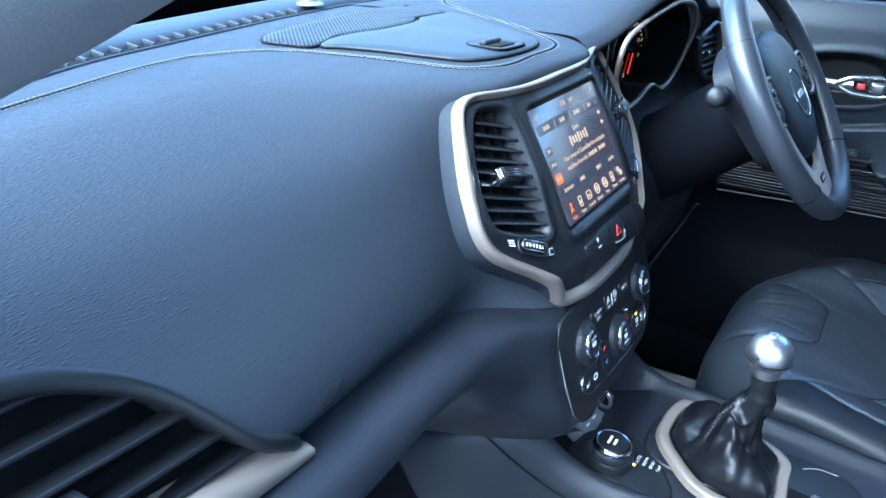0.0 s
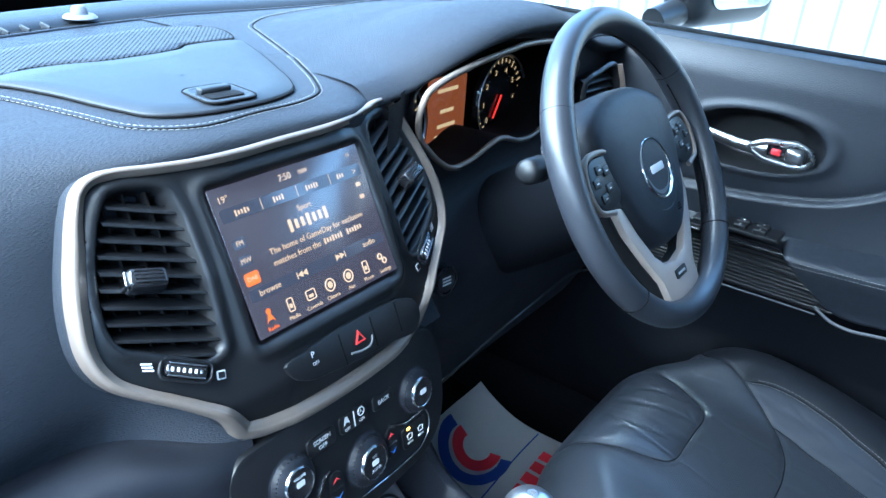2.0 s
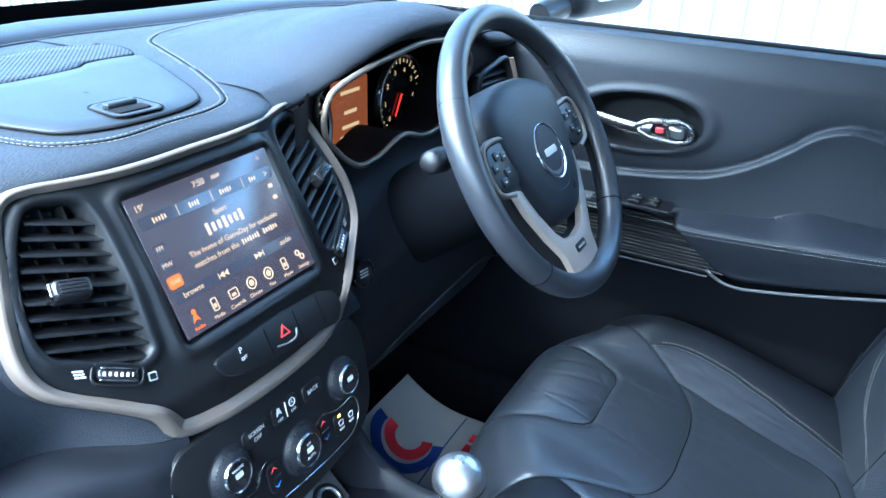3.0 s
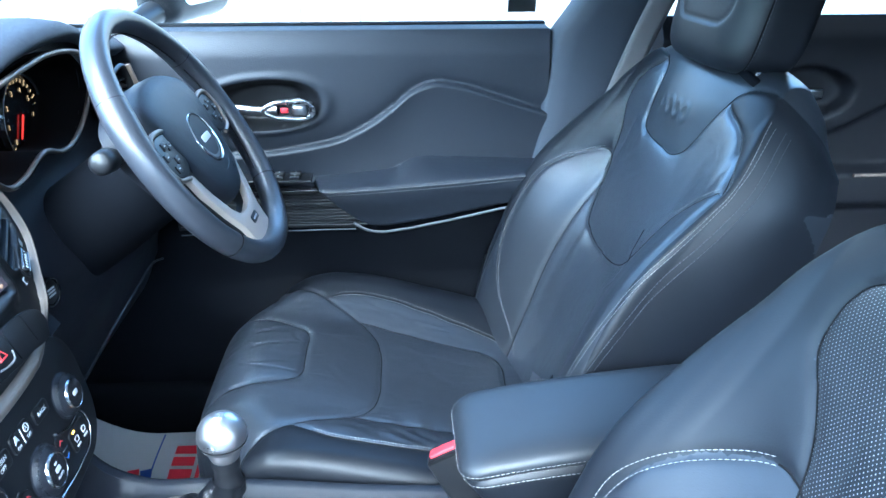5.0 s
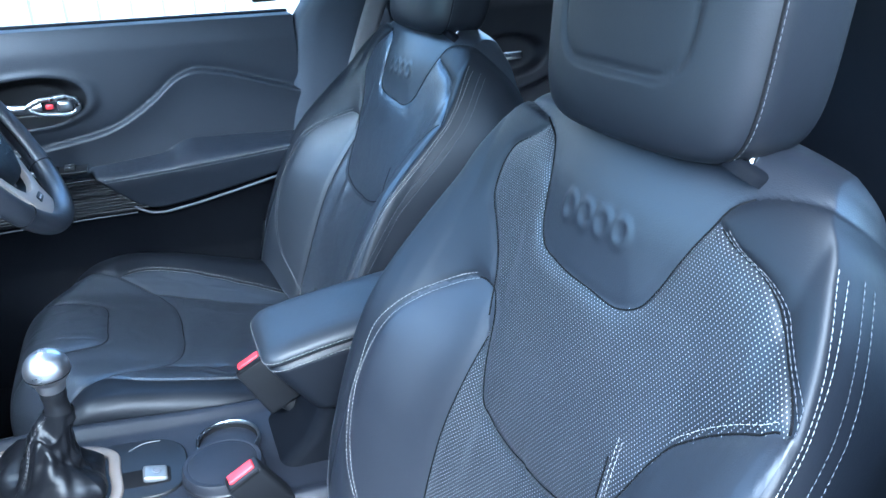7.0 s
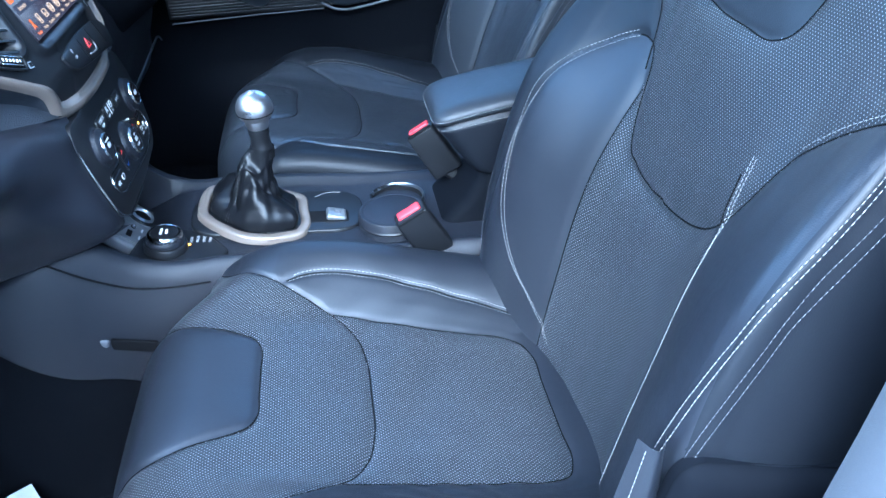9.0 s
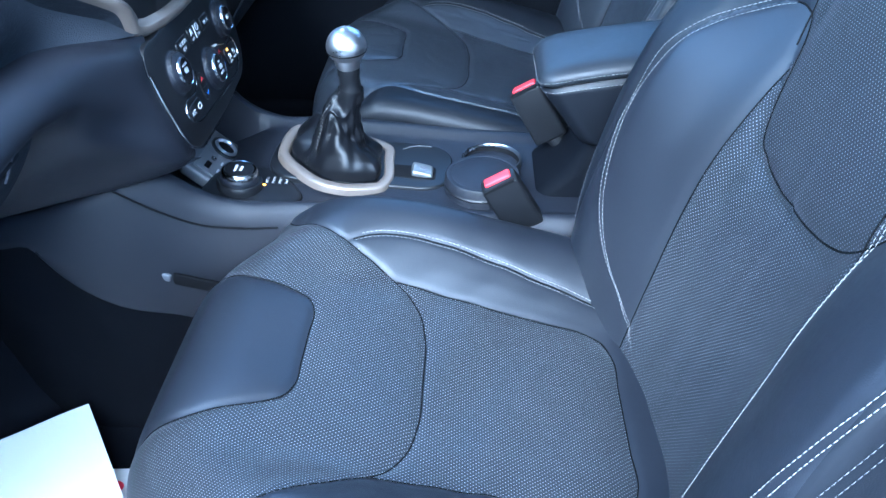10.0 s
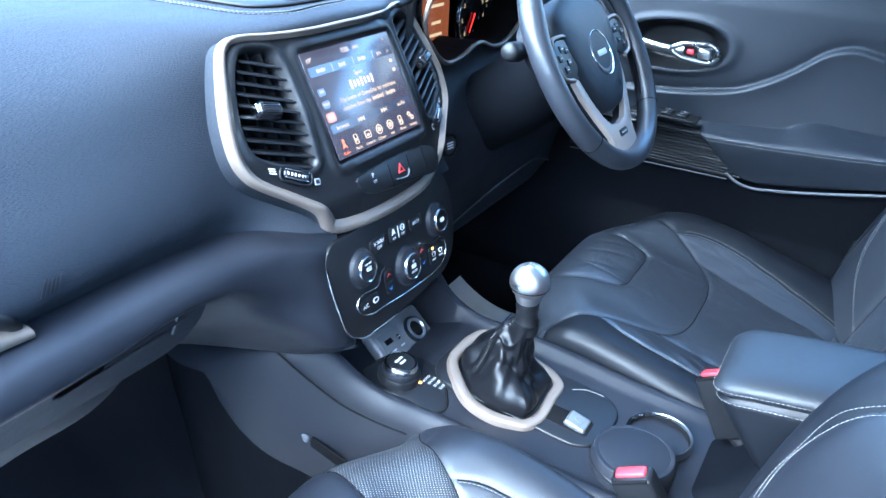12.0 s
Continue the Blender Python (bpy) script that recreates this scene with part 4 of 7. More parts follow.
# driver's fascia with the opening for the instruments
def d_cluster(x, z):
    top = cub([.15, .20, .25, .30, .345, .38, .42, .47, .52, .57], [1.225, 1.262, 1.276, 1.283, 1.287, 1.290, 1.289, 1.283, 1.268, 1.225])(x)
    bot = cub([.15, .20, .24, .28, .32, .38, .44, .48, .52, .57], [1.24, 1.205, 1.172, 1.150, 1.150, 1.166, 1.150, 1.150, 1.172, 1.24])(x)
    return np.minimum(rc(top - z, z - bot, .012), rc(x - .193, .548 - x, .02))


def fascia(x, z):
    y = .118 - .055 * sstep(1.14, 1.02, z) + .03 * sstep(.98, .86, z) + .02 * sstep(.60, .78, x) + .16 * sstep(.86, .74, z) - .02 * sstep(.2, .135, x)
    return np.stack([x, y, z], -1)


fs = cut_sheet(fascia, .135, .78, .72, 1.30, .006, [d_cluster], lambda x, z: np.where((d_cluster(x, z) > 0) | (z > hz(x) - .012), 1, 0), [0])
part("driver_fascia", make("driver_fascia", fs[0][0], fs[0][1], M_PLASTIC), dash, "black fascia below the instruments")

# stitched line round the tray and along the passenger pad
def on_top(x, y, lift=0.0):
    """The point of the dash top above (x, y), on the driver's or the passenger's side."""
    p = on_pad(np.minimum(x, .15), y, lift)
    p[:, 0] = x
    hx = np.linspace(.13, .78, 90)
    for i in np.nonzero(np.asarray(x) > .15)[0]:
        r = HOOD[int(np.argmin(np.abs(hx - x[i])))]
        p[i, 2] = np.interp(-y[i], -r[:58, 1], r[:58, 2]) + lift
    return p


SL = [(-.74, .285), (-.55, .325), (-.43, .350), (-.33, .368), (-.25, .372), (-.19, .345), (-.155, .285), (-.128, .215), (-.108, .165), (-.07, .137), (0.0, .130), (.05, .131), (.085, .143), (.112, .175), (.140, .225), (.169, .285), (.192, .345), (.205, .375), (.235, .395), (.32, .415), (.45, .43), (.62, .44)]
for off in (0, .007):
    c = spline(SL, 160)
    nrm = np.stack([-np.gradient(c[:, 1]), np.gradient(c[:, 0])], 1)
    nrm /= np.linalg.norm(nrm, axis=1)[:, None]
    c = c + nrm * off
    p = on_top(c[:, 0], c[:, 1])
    part("stitching", stitches("stitching", p, np.tile([0, -.25, .97], (160, 1)), M_THREAD, pitch=.0055, length=.0042, r=.00034, lift=.0010), dash)
part("seam", tube("seam", on_top(*(spline(SL, 160) + [0, .0035]).T, .0002), .0012, M_DARK, n=6), dash)

# trim strip along the windscreen, with a row of short defroster ribs before it
backY = cub([-.74, -.60, -.445, -.342, -.218, -.126, -.008, .168, .396, .55, .72], [.25, .328, .399, .435, .463, .478, .494, .503, .462, .42, .36])
xs = np.linspace(-.73, .72, 120)
edge = on_top(xs, backY(xs))
EW = edge[:, 2]
rows = [np.stack([xs, backY(xs) + dy, EW + dz], -1) for dy, dz in ((.004, -.012), (.010, -.004), (.013, .003), (.020, .008), (.040, .0105), (.058, .0125), (.066, .0125), (.070, .008), (.075, -.03))]
part("windscreen_trim", loft("windscreen_trim", np.array(rows), M_LIDV, flip=False), dash, "smooth grey trim strip along the windscreen")
part("defroster_slot", tube("defroster_slot", np.stack([xs, backY(xs) + .007, EW + .0005], -1), .0045, M_DARK, n=6, flat=(1, .35)), dash, "narrow defroster slot")
part("pad_edge", tube("pad_edge", np.stack([xs, backY(xs) - .004, EW + .0005], -1), .0022, M_PAD, n=8), dash, "rolled edge of the pad")
rib = rbox("defroster_rib", (.0026, .016, .007), .001, M_LIDV)
for x in np.arange(-.70, .02, .0245):
    p = on_top(np.array([x]), backY(np.array([x])))[0]
    part("defroster_rib", rib, dash, m=pose(p[0], p[1] + .007, p[2] + .003, 12, 0, 10))
p = on_top(np.array([.060]), np.array([.515]))[0]
part("light_sensor", lathe("light_sensor", [(0, .014), (.006, .0135), (.009, .010), (.010, .004), (.017, .003), (.020, 0)], M_PILLAR), dash, "small domed sensor", m=pose(p[0], p[1], p[2] + .008))

# speaker grille and lidded tray on top
TRAY = [(-.143, .323), (-.131, .300), (-.118, .270), (-.098, .208), (-.083, .175), (-.056, .157), (-.011, .146), (.036, .149), (.066, .162), (.086, .187), (.104, .224), (.121, .262), (.136, .300), (.143, .332), (.125, .340), (.095, .344), (.078, .342), (.068, .334), (.05, .330), (.01, .326), (-.029, .327), (-.062, .336), (-.10, .339), (-.128, .334)]
GRILLE = [(-.165, .358), (-.152, .330), (-.145, .329), (-.120, .341), (-.062, .342), (-.029, .333), (.01, .332), (.05, .336), (.066, .341), (.080, .350), (.115, .349), (.146, .345), (.160, .370), (.160, .396), (.143, .420), (.105, .437), (.05, .435), (-.005, .429), (-.096, .419), (-.150, .404), (-.170, .382)]


def pad_patch(name, outline, mat, lift, n=160):
    c = spline(outline, n, closed=True)
    mid = (c.min(0) + c.max(0)) / 2
    if name == "speaker_grille":
        mid = np.array([0.0, .385])
    rings = [on_top(mid[0] + (c[:, 0] - mid[0]) * k, mid[1] + (c[:, 1] - mid[1]) * k, lf) for k, lf in ((1.0, -.002), (.995, lift * .7), (.98, lift), (.75, lift), (.5, lift), (.25, lift), (.02, lift))]
    return loft(name, np.stack(rings, 1), mat, closed=True)


part("speaker_grille", pad_patch("speaker_grille", GRILLE, M_MESH, .0035), dash, "black speaker mesh")
tray = part("tray_lid", pad_patch("tray_lid", TRAY, M_LIDV, .0045), dash, "closed storage tray lid")
for o in (TRAY, GRILLE):
    c = spline(o, 200, closed=True)
    part("joint", tube("joint", on_top(c[:, 0], c[:, 1], .0018), .0013, M_DARK, n=6, closed=True), dash)
p = on_pad(np.array([-.008]), np.array([.180]))[0]
L0 = pose(p[0], p[1], p[2] + .0046, 0, 0, -6)
rim = [(x, y, .0006) for x, y in rrect(.052, .056, .012, 8)]
part("latch_joint", tube("latch_joint", np.array(rim), .0011, M_DARK, n=6, closed=True), tray, m=L0)
rows = [[(x * k, y * k, z) for x, y in rrect(.050, .054, .011, 8)] for k, z in ((1, -.001), (.99, .0010), (.96, .0016), (.84, .0014), (.78, .0004), (.4, .0003), (.02, .0003))]
fr_ = part("latch_frame", loft("latch_frame", np.array(rows).transpose(1, 0, 2), M_LIDV, closed=True), tray, "framed finger recess", m=L0)
part("latch_slot", plate("latch_slot", rrect(.034, .017, .003), .002, .0005, M_DARK), fr_, m=pose(0, -.008, .0018))
part("latch", rbox("latch", (.032, .010, .006), .002, M_LIDV), fr_, "pull latch bar", m=pose(-.001, .007, .003))

# passenger's end vent under the arch of the pad
def pad_y(x, z):
    """How far back the pad's face lies at the height z."""
    x, z = np.broadcast_arrays(np.asarray(x, float), np.asarray(z, float))
    lo, hi = np.full(x.shape, .42), np.ones(x.shape)
    for _ in range(30):
        mid = (lo + hi) / 2
        up = pad_at(x, mid)[..., 2] > z
        lo, hi = np.where(up, mid, lo), np.where(up, hi, mid)
    return pad_at(x, lo)[..., 1]


evp = thing("side_vent", "black air vent with long slats and a champagne strip", "air vent")
part("vent_well", rbox("vent_well", (.30, .02, .12), .006, M_DARK, (-.615, .185, 1.125)), evp)
vx = np.linspace(-.76, -.468, 40)
va = cub([-.80, -.66, -.60, -.56, -.52, -.47, -.45], [1.205, 1.203, 1.186, 1.160, 1.112, 1.07, 1.03])(vx)
lip = [np.stack([vx, pad_y(vx, va) + dy, va + dz], -1) for dy, dz in ((.004, .004), (-.004, .001), (-.006, -.006), (.0, -.014), (.05, -.022))]
part("vent_arch", loft("vent_arch", np.stack(lip, 1), M_SATIN), evp, "black arched lip")
for k in range(5):
    z0 = 1.178 - k * .021
    x1 = np.interp(z0, [1.07, 1.11, 1.16, 1.186], [-.475, -.525, -.565, -.605])
    part("vent_slat", rbox("vent_slat", (x1 + .76, .024, .004), .0015, M_SATIN), evp, m=pose((x1 - .76) / 2, float(pad_y(-.6, z0)) + .022, z0 + .004, -18, 4, 0))
st_ = [[(x, .074 + .012 * (x < -.6) + dy, zc + dz * w) for x, zc, w in zip(np.linspace(-.76, -.47, 30), np.linspace(1.105, 1.066, 30), np.interp(np.linspace(-.76, -.47, 30), [-.76, -.56, -.47], [1.2, 1.0, .35]))] for dy, dz in ((.03, .014), (.004, .015), (-.004, .008), (-.005, -.008), (.004, -.015), (.03, -.016))]
part("vent_strip", loft("vent_strip", np.array(st_), M_TRIM), evp, "champagne strip")
part("vent_tab", rbox("vent_tab", (.040, .016, .012), .003, M_GLOSS), evp, m=pose(-.645, .098, 1.13, 0, 5, 0))

# the lid leans in under the roll; its pull is a pocket with a paddle in it
GA, GB = np.array([.0, .084, 1.010]), np.array([.0, .232, .845])


def lid_face(x, v, off=0.0):
    """The lid's face: v from its top edge (0) to its bottom edge (1)."""
    x, v = np.broadcast_arrays(np.asarray(x, float), np.asarray(v, float))
    bow = .010 * np.sin(np.pi * v) + .006
    d = np.minimum(np.minimum(v, 1 - v) * .2, (np.interp(v, [0, 1], [-.254, -.232]) - x))
    inset = .007 * np.exp(-np.maximum(d, 0) / .004)
    k = bow - inset + off
    return np.stack([x, GA[1] + (GB[1] - GA[1]) * v - .77 * k, GA[2] + (GB[2] - GA[2]) * v - .64 * k], -1)


def d_pull(x, v):
    return rc(rc(.150 * .5 - np.abs(x + .372), .016 - np.abs((v - .15) * .225 + .10 * (x + .372)), .010), .9 - v, .01)


def d_lidend(x, v):
    return -.254 + .022 * v - x


gl = thing("glove_box", "closed glove box lid with a recessed pull under the dash", "glove box")
gs = cut_sheet(lid_face, -.75, -.225, 0.0, 1.0, .006, [d_pull, d_lidend], lambda x, v: np.where(d_lidend(x, v) < 0, 2, np.where(d_pull(x, v) > 0, 1, 0)), [0])
part("lid", make("lid", *gs[0][:2], M_PAD), gl, "slate vinyl lid")
lw = np.linspace(0, 1, 24)
part("lid_side", loft("lid_side", np.stack([lid_face(-.254 + .022 * lw, lw, o) for o in (.001, -.004, -.03)], 1), M_PILLAR), gl, "lid edge")
part("pull_pocket", loft("pull_pocket", np.array([[lid_face(-.45 + .155 * a, .05 + .2 * b, -.022) for b in np.linspace(0, 1, 6)] for a in np.linspace(0, 1, 8)]), M_PLASTIC_SHADED), gl, "dark recessed pull")
pp = np.array([[lid_face(-.398 + .10 * a, .095 - .045 * (a - .26) + .105 * b, -.004 + .007 * math.sin(b * math.pi)) for b in np.linspace(0, 1, 10)] for a in np.linspace(0, 1, 14)])
part("pull_paddle", loft("pull_paddle", pp, M_PLASTIC), gl, "black pull paddle")
part("paddle_edge", tube("paddle_edge", pp[:, 1], .0016, M_PILLAR, n=6), gl)
# Pale grey bead: the highlight on the lid's edge, painted.
part("lid_edge", tube("lid_edge", lid_face(-.2545 + .022 * lw, lw, .001), .0016, M_PILLAR, n=6), gl, "rounded lid edge with its highlight painted as a pale bead")
part("lid_emblem_line", tube("lid_emblem_line", np.array([lid_face(-.312 + .012 * b, .06 + .20 * b, .0005) for b in np.linspace(0, 1, 8)]), .0018, M_PILLAR, n=6), gl)
for k in range(5):
    part("airbag_mark", rbox("airbag_mark", (.002, .0008, .016), 0, M_PLASTIC), dash, m=pose(-.452 + k * .004, .0748, 1.098, 6, 18, 0))

# ---- centre stack: trim ring, vents, screen ----
TH = 66.7
STACK = pose(-.0075, .061, 1.175, TH, 0, 0)


def bend(u, v=0.0):
    """How far the stack's skin lies in front of its middle plane: it falls back to the sides, the top and the foot."""
    u, v = np.asarray(u, float), np.asarray(v, float)
    return .003 - .028 * np.clip(np.abs(u) - .07, 0, .16) / .13 - .10 * np.clip(v, 0, .12) - .022 * sstep(-.10, -.15, v)


stack = thing("centre_stack", "black centre stack framed by a champagne metal trim", "car console", STACK)
HALF = [(-.058, .091), (-.084, .0925), (-.106, .095), (-.127, .098), (-.146, .101), (-.160, .1015), (-.170, .099), (-.179, .092), (-.186, .080), (-.1985, .052), (-.206, .033), (-.212, .014), (-.2155, -.004), (-.2165, -.018), (-.214, -.034),
        (-.206, -.050), (-.188, -.0675), (-.171, -.081), (-.153, -.0965), (-.136, -.113), (-.128, -.127), (-.122, -.138), (-.108, -.145), (-.078, -.1505), (-.040, -.154)]
OUT = [(0, .0908)] + HALF + [(0, -.155)] + [(-x, y) for x, y in HALF[::-1]]
outc = spline(OUT, 260, closed=True)
tn = np.roll(outc, -1, 0) - np.roll(outc, 1, 0)
nn = np.stack([-tn[:, 1], tn[:, 0]], 1)
nn /= np.linalg.norm(nn, axis=1)[:, None]
if ((outc + nn * .01) ** 2).sum() > (outc ** 2).sum():
    nn = -nn
wid = cub([-.16, -.15, -.11, -.07, -.02, .05, .08, .10], [.018, .018, .012, .0100, .0130, .0130, .0095, .0085])(outc[:, 1])
ring = []
for k, d in ((-.02, -.005), (0.02, .001), (.12, .0050), (.42, .0062), (.52, .0052), (.60, .0034), (.94, .0022), (1.0, -.010)):
    c = outc + nn * (wid * k)[:, None]
    ring.append(np.stack([c[:, 0], c[:, 1], bend(c[:, 0], c[:, 1]) + d], -1))
part("trim_ring", loft("trim_ring", np.stack(ring, 1), M_TRIM, closed=True), stack, "champagne satin metal trim")
part("stack_flank", loft("stack_flank", np.stack([np.stack([c[:, 0], c[:, 1], bend(c[:, 0], c[:, 1]) + d], -1) for c, d in ((outc + nn * .0005, -.003), (outc + nn * .0025, -.045))], 1), M_PAD, closed=True), stack, "dark vinyl side of the stack")
inner = outc + nn * (wid * .97)[:, None]


def poly_sdf(px, py, poly):
    """Inside-positive distance to a closed outline."""
    a, b = poly, np.roll(poly, -1, 0)
    x, y = px.ravel(), py.ravel()
    d = np.full(x.shape, 9.0)
    cr = np.zeros(x.shape, bool)
    for (x0, y0), (x1, y1) in zip(a, b):
        ex, ey = x1 - x0, y1 - y0
        t = np.clip(((x - x0) * ex + (y - y0) * ey) / (ex * ex + ey * ey + 1e-12), 0, 1)
        d = np.minimum(d, np.hypot(x - x0 - t * ex, y - y0 - t * ey))
        c = ((y0 > y) != (y1 > y)) & (x < ex * (y - y0) / (ey if abs(ey) > 1e-12 else 1e-12) + x0)
        cr ^= c
    return np.where(cr, d, -d).reshape(px.shape)


VENT = spline([(-.157, .083), (-.168, .070), (-.177, .053), (-.187, .026), (-.192, .002), (-.192, -.014), (-.187, -.026), (-.174, -.035), (-.156, -.046), (-.131, -.060), (-.121, -.058), (-.117, -.036), (-.114, .0), (-.113, .030), (-.114, .060), (-.118, .075), (-.134, .082)], 80, closed=True)
inn = inner[::3]


def d_inner(u, v):
    return poly_sdf(u, v, inn)


def d_ventl(u, v):
    return poly_sdf(-np.abs(u), v, VENT)


def d_screen(u, v):
    return rc(.0895 - np.abs(u), .067 - np.abs(v + .001), .006)


def stack_face(u, v):
    dv = d_ventl(u, v)
    ds = d_screen(u, v)
    rim = .0040 * np.exp(-((dv + .004) / .004) ** 2) - .032 * sstep(0, .008, dv)
    scr = -.011 * sstep(-.002, .006, ds) + .0045 * np.exp(-((ds + .007) / .006) ** 2)
    return np.stack([u, v, bend(u, v) + rim + scr - .001], -1)


sf = cut_sheet(stack_face, -.219, .219, -.158, .106, .003, [d_inner, d_ventl], lambda u, v: np.where(d_inner(u, v) > 0, np.where(d_ventl(u, v) > .004, 2, 0), 1), [0, 2])
part("stack_face", make("stack_face", *sf[0][:2], M_SATIN), stack, "satin black stack face")
vv, vf = sf[2][:2]
for sg in (-1, 1):
    f = vf[np.sign(vv[vf[:, 0], 0]) == sg]
    used, inv = np.unique(f, return_inverse=True)
    part("vent_well", make("vent_well", vv[used], inv.reshape(-1, 4), M_DARK), stack)
# slats that slope down towards the screen, with fine upright vanes behind them
SLOPE = -.40
for sg in (-1, 1):
    for k in range(10):
        c = .0735 - k * .0132
        uu = np.linspace(-.20, -.10, 200)
        inside = poly_sdf(uu, c + SLOPE * (uu + .15), VENT) > .0005
        if inside.sum() < 20:
            continue
        us = np.linspace(uu[inside].min(), uu[inside].max(), 9)
        sec = [(-.010, .0012), (.001, .0020), (.0085, .0012), (.0095, -.0006), (.0085, -.0016), (-.010, -.0010)]
        P = np.array([[(sg * u, c + SLOPE * (u + .15) + b - a * .42, float(bend(u, c)) - .0085 + a * .9) for a, b in sec] for u in us])
        part("vent_slat", sharp(loft("vent_slat", P.transpose(1, 0, 2), M_SATIN, closed=True, caps=True, flip=sg > 0), 30), stack)
    for k in range(4):
        u = -.128 - k * .0165
        vt = np.linspace(-.06, .085, 120)
        vt = vt[poly_sdf(np.full(120, u), vt, VENT) > .002]
        part("vent_vane", rbox("vent_vane", (.0018, vt.max() - vt.min(), .016), .0005, M_DARK), stack, m=pose(sg * u, (vt.max() + vt.min()) / 2, float(bend(u)) - .0225))
    # the paddle: a flat tongue with a bright outer end
    PA = pose(sg * .158, .016, float(bend(.158)) + .004, -24, sg * 8, sg * 17)
    tab = part("vent_tab", rbox("vent_tab", (.031, .017, .017), .0035, M_GLOSS, taper=(.95, .86)), stack, "gloss black vent tab", m=PA)
    for j in range(4):
        part("tab_ridge", rbox("tab_ridge", (.021, .0012, .0010), .0003, M_SATIN), tab, m=pose(0, -.0045 + j * .003, .0087))
    part("tab_accent", rbox("tab_accent", (.0035, .012, .013), .001, M_CHROME), tab, "chrome accent", m=pose(sg * .0155, 0, -.001))
    # thumbwheel in its sloping slot
    WA = pose(sg * .151, -.0605, float(bend(.151)) + .0005, 0, sg * 12, sg * 31)
    wf = part("wheel_frame", tube("wheel_frame", [(x, y, .0016) for x, y in rrect(.041, .0165, .006)], .0016, M_SATIN, n=6, closed=True), stack, "raised black slot", m=WA)
    wh = part("vent_wheel", rbox("vent_wheel", (.034, .0105, .010), .004, M_GLOSS), wf, "ribbed black thumbwheel")
    for dy in (-.0048, .0048):
        part("wheel_edge", rbox("wheel_edge", (.030, .0014, .0014), .0005, M_CHROME), wf, "chrome edge", m=pose(0, dy, .0046))
    for j in range(6):
        part("wheel_notch", rbox("wheel_notch", (.0022, .0034, .0008), .0003, M_WHITE if j < 5 else M_CHROME), wf, m=pose(-.012 + j * .0046, 0, .0051))
    for j in range(3):
        part("vent_mark", plate("vent_mark", rrect(.0085, .0014, .0006), .0004, 0, M_WHITE), stack, m=pose(sg * .1765, -.0435 - j * .0026, float(bend(.1765)) + .0012, 0, sg * 12, sg * 24))
    part("vent_mark", plate("vent_mark", rrect(.0072, .0072, .001), .0005, 0, M_WHITE), stack, "white marking", m=pose(sg * .127, -.0755, float(bend(.127)) + .0012, 0, sg * 12, sg * 12))
    part("vent_mark", plate("vent_mark", rrect(.0052, .0052, .0006), .0004, 0, M_SATIN), stack, m=pose(sg * .127, -.0755, float(bend(.127)) + .0018, 0, sg * 12, sg * 12))
# screen
screen = thing("touchscreen", "lit colour touchscreen in the centre stack showing a radio page", "screen", STACK @ pose(0, 0, 0, -3.7, 0, 0))
M_SCREEN = glowing("screen_backlight", (0.06, 0.045, 0.06), 0.08, (0.02, 0.02, 0.022))
M_SCREEN.node_tree.nodes["Principled BSDF"].inputs["Roughness"].default_value = 0.2
M_SCREEN.node_tree.nodes["Principled BSDF"].inputs["Specular IOR Level"].default_value = 0.9
M_SCR_TXT = glowing("screen_text", (1.0, 0.62, 0.38), 0.08)
M_SCR_DIM = glowing("screen_bar", (0.03, 0.03, 0.045), 0.16)
M_SCR_ORANGE = glowing("screen_orange", (1.0, 0.16, 0.02), 0.112)
part("display", rbox("display", (.176, .129, .002), .0008, M_SCREEN, (0, .001, -.0045)), screen, "glossy glowing display")
ZS = -.0030


def scr_text(body, x, y, size, mat=M_SCR_TXT, align="CENTER"):
    part("screen_text", text_mesh("screen_text", body, size, mat, align), screen, m=pose(x, y, ZS))


def scr_bar(x, y, w, h, mat=M_SCR_DIM, z=0.0):
    part("screen_bar", plate("screen_bar", rrect(w, h, min(w, h) * .2, 3), .0003, 0, mat), screen, m=pose(x, y, ZS - .0002 + z))


def scr_word(x, y, n, h):
    """A name set as plain strokes."""
    for k in range(n):
        scr_bar(x + (k - (n - 1) / 2) * h * .62, y, h * .34, h * (.72 if k % 3 else 1.0), M_SCR_TXT, .0002)


scr_bar(0, .0415, .166, .0115)
scr_bar(0, -.0275, .166, .0105)
for x in (-.041, 0, .041):
    scr_bar(x, .0415, .0006, .010, M_SCR_TXT, .0002)
scr_text("7:50", -.008, .0565, .0085)
scr_text("NW", .014, .0565, .006)
scr_text("19°", -.076, .0545, .008)
scr_text("16", .072, .0575, .005)
scr_text(">", .074, .0405, .009)
for x, n in ((-.062, 5), (-.022, 4), (.018, 5), (.055, 3)):
    scr_word(x, .0412, n, .0052)
scr_text("Sport", .002, .027, .0075)
scr_word(.002, .0150, 7, .0115)
scr_text("The home of GameDay for exclusive", .008, .0005, .0078)
scr_text("matches from the", -.022, -.0095, .0078)
scr_word(.022, -.0095, 7, .0056)
scr_word(.050, -.0095, 6, .0056)
scr_text("browse", -.062, -.0275, .0078)
scr_text("audio", .062, -.0275, .0078)
for x, d in ((-.022, -1), (.020, 1)):
    for k in (0, 1):
        part("screen_icon", plate("screen_icon", [(-.003 * d, -.003), (.003 * d, 0), (-.003 * d, .003)][::d], .0003, 0, M_SCR_TXT), screen, m=pose(x + d * k * .0055, -.0275, ZS))
    scr_bar(x + d * .009, -.0275, .0010, .006, M_SCR_TXT, .0002)
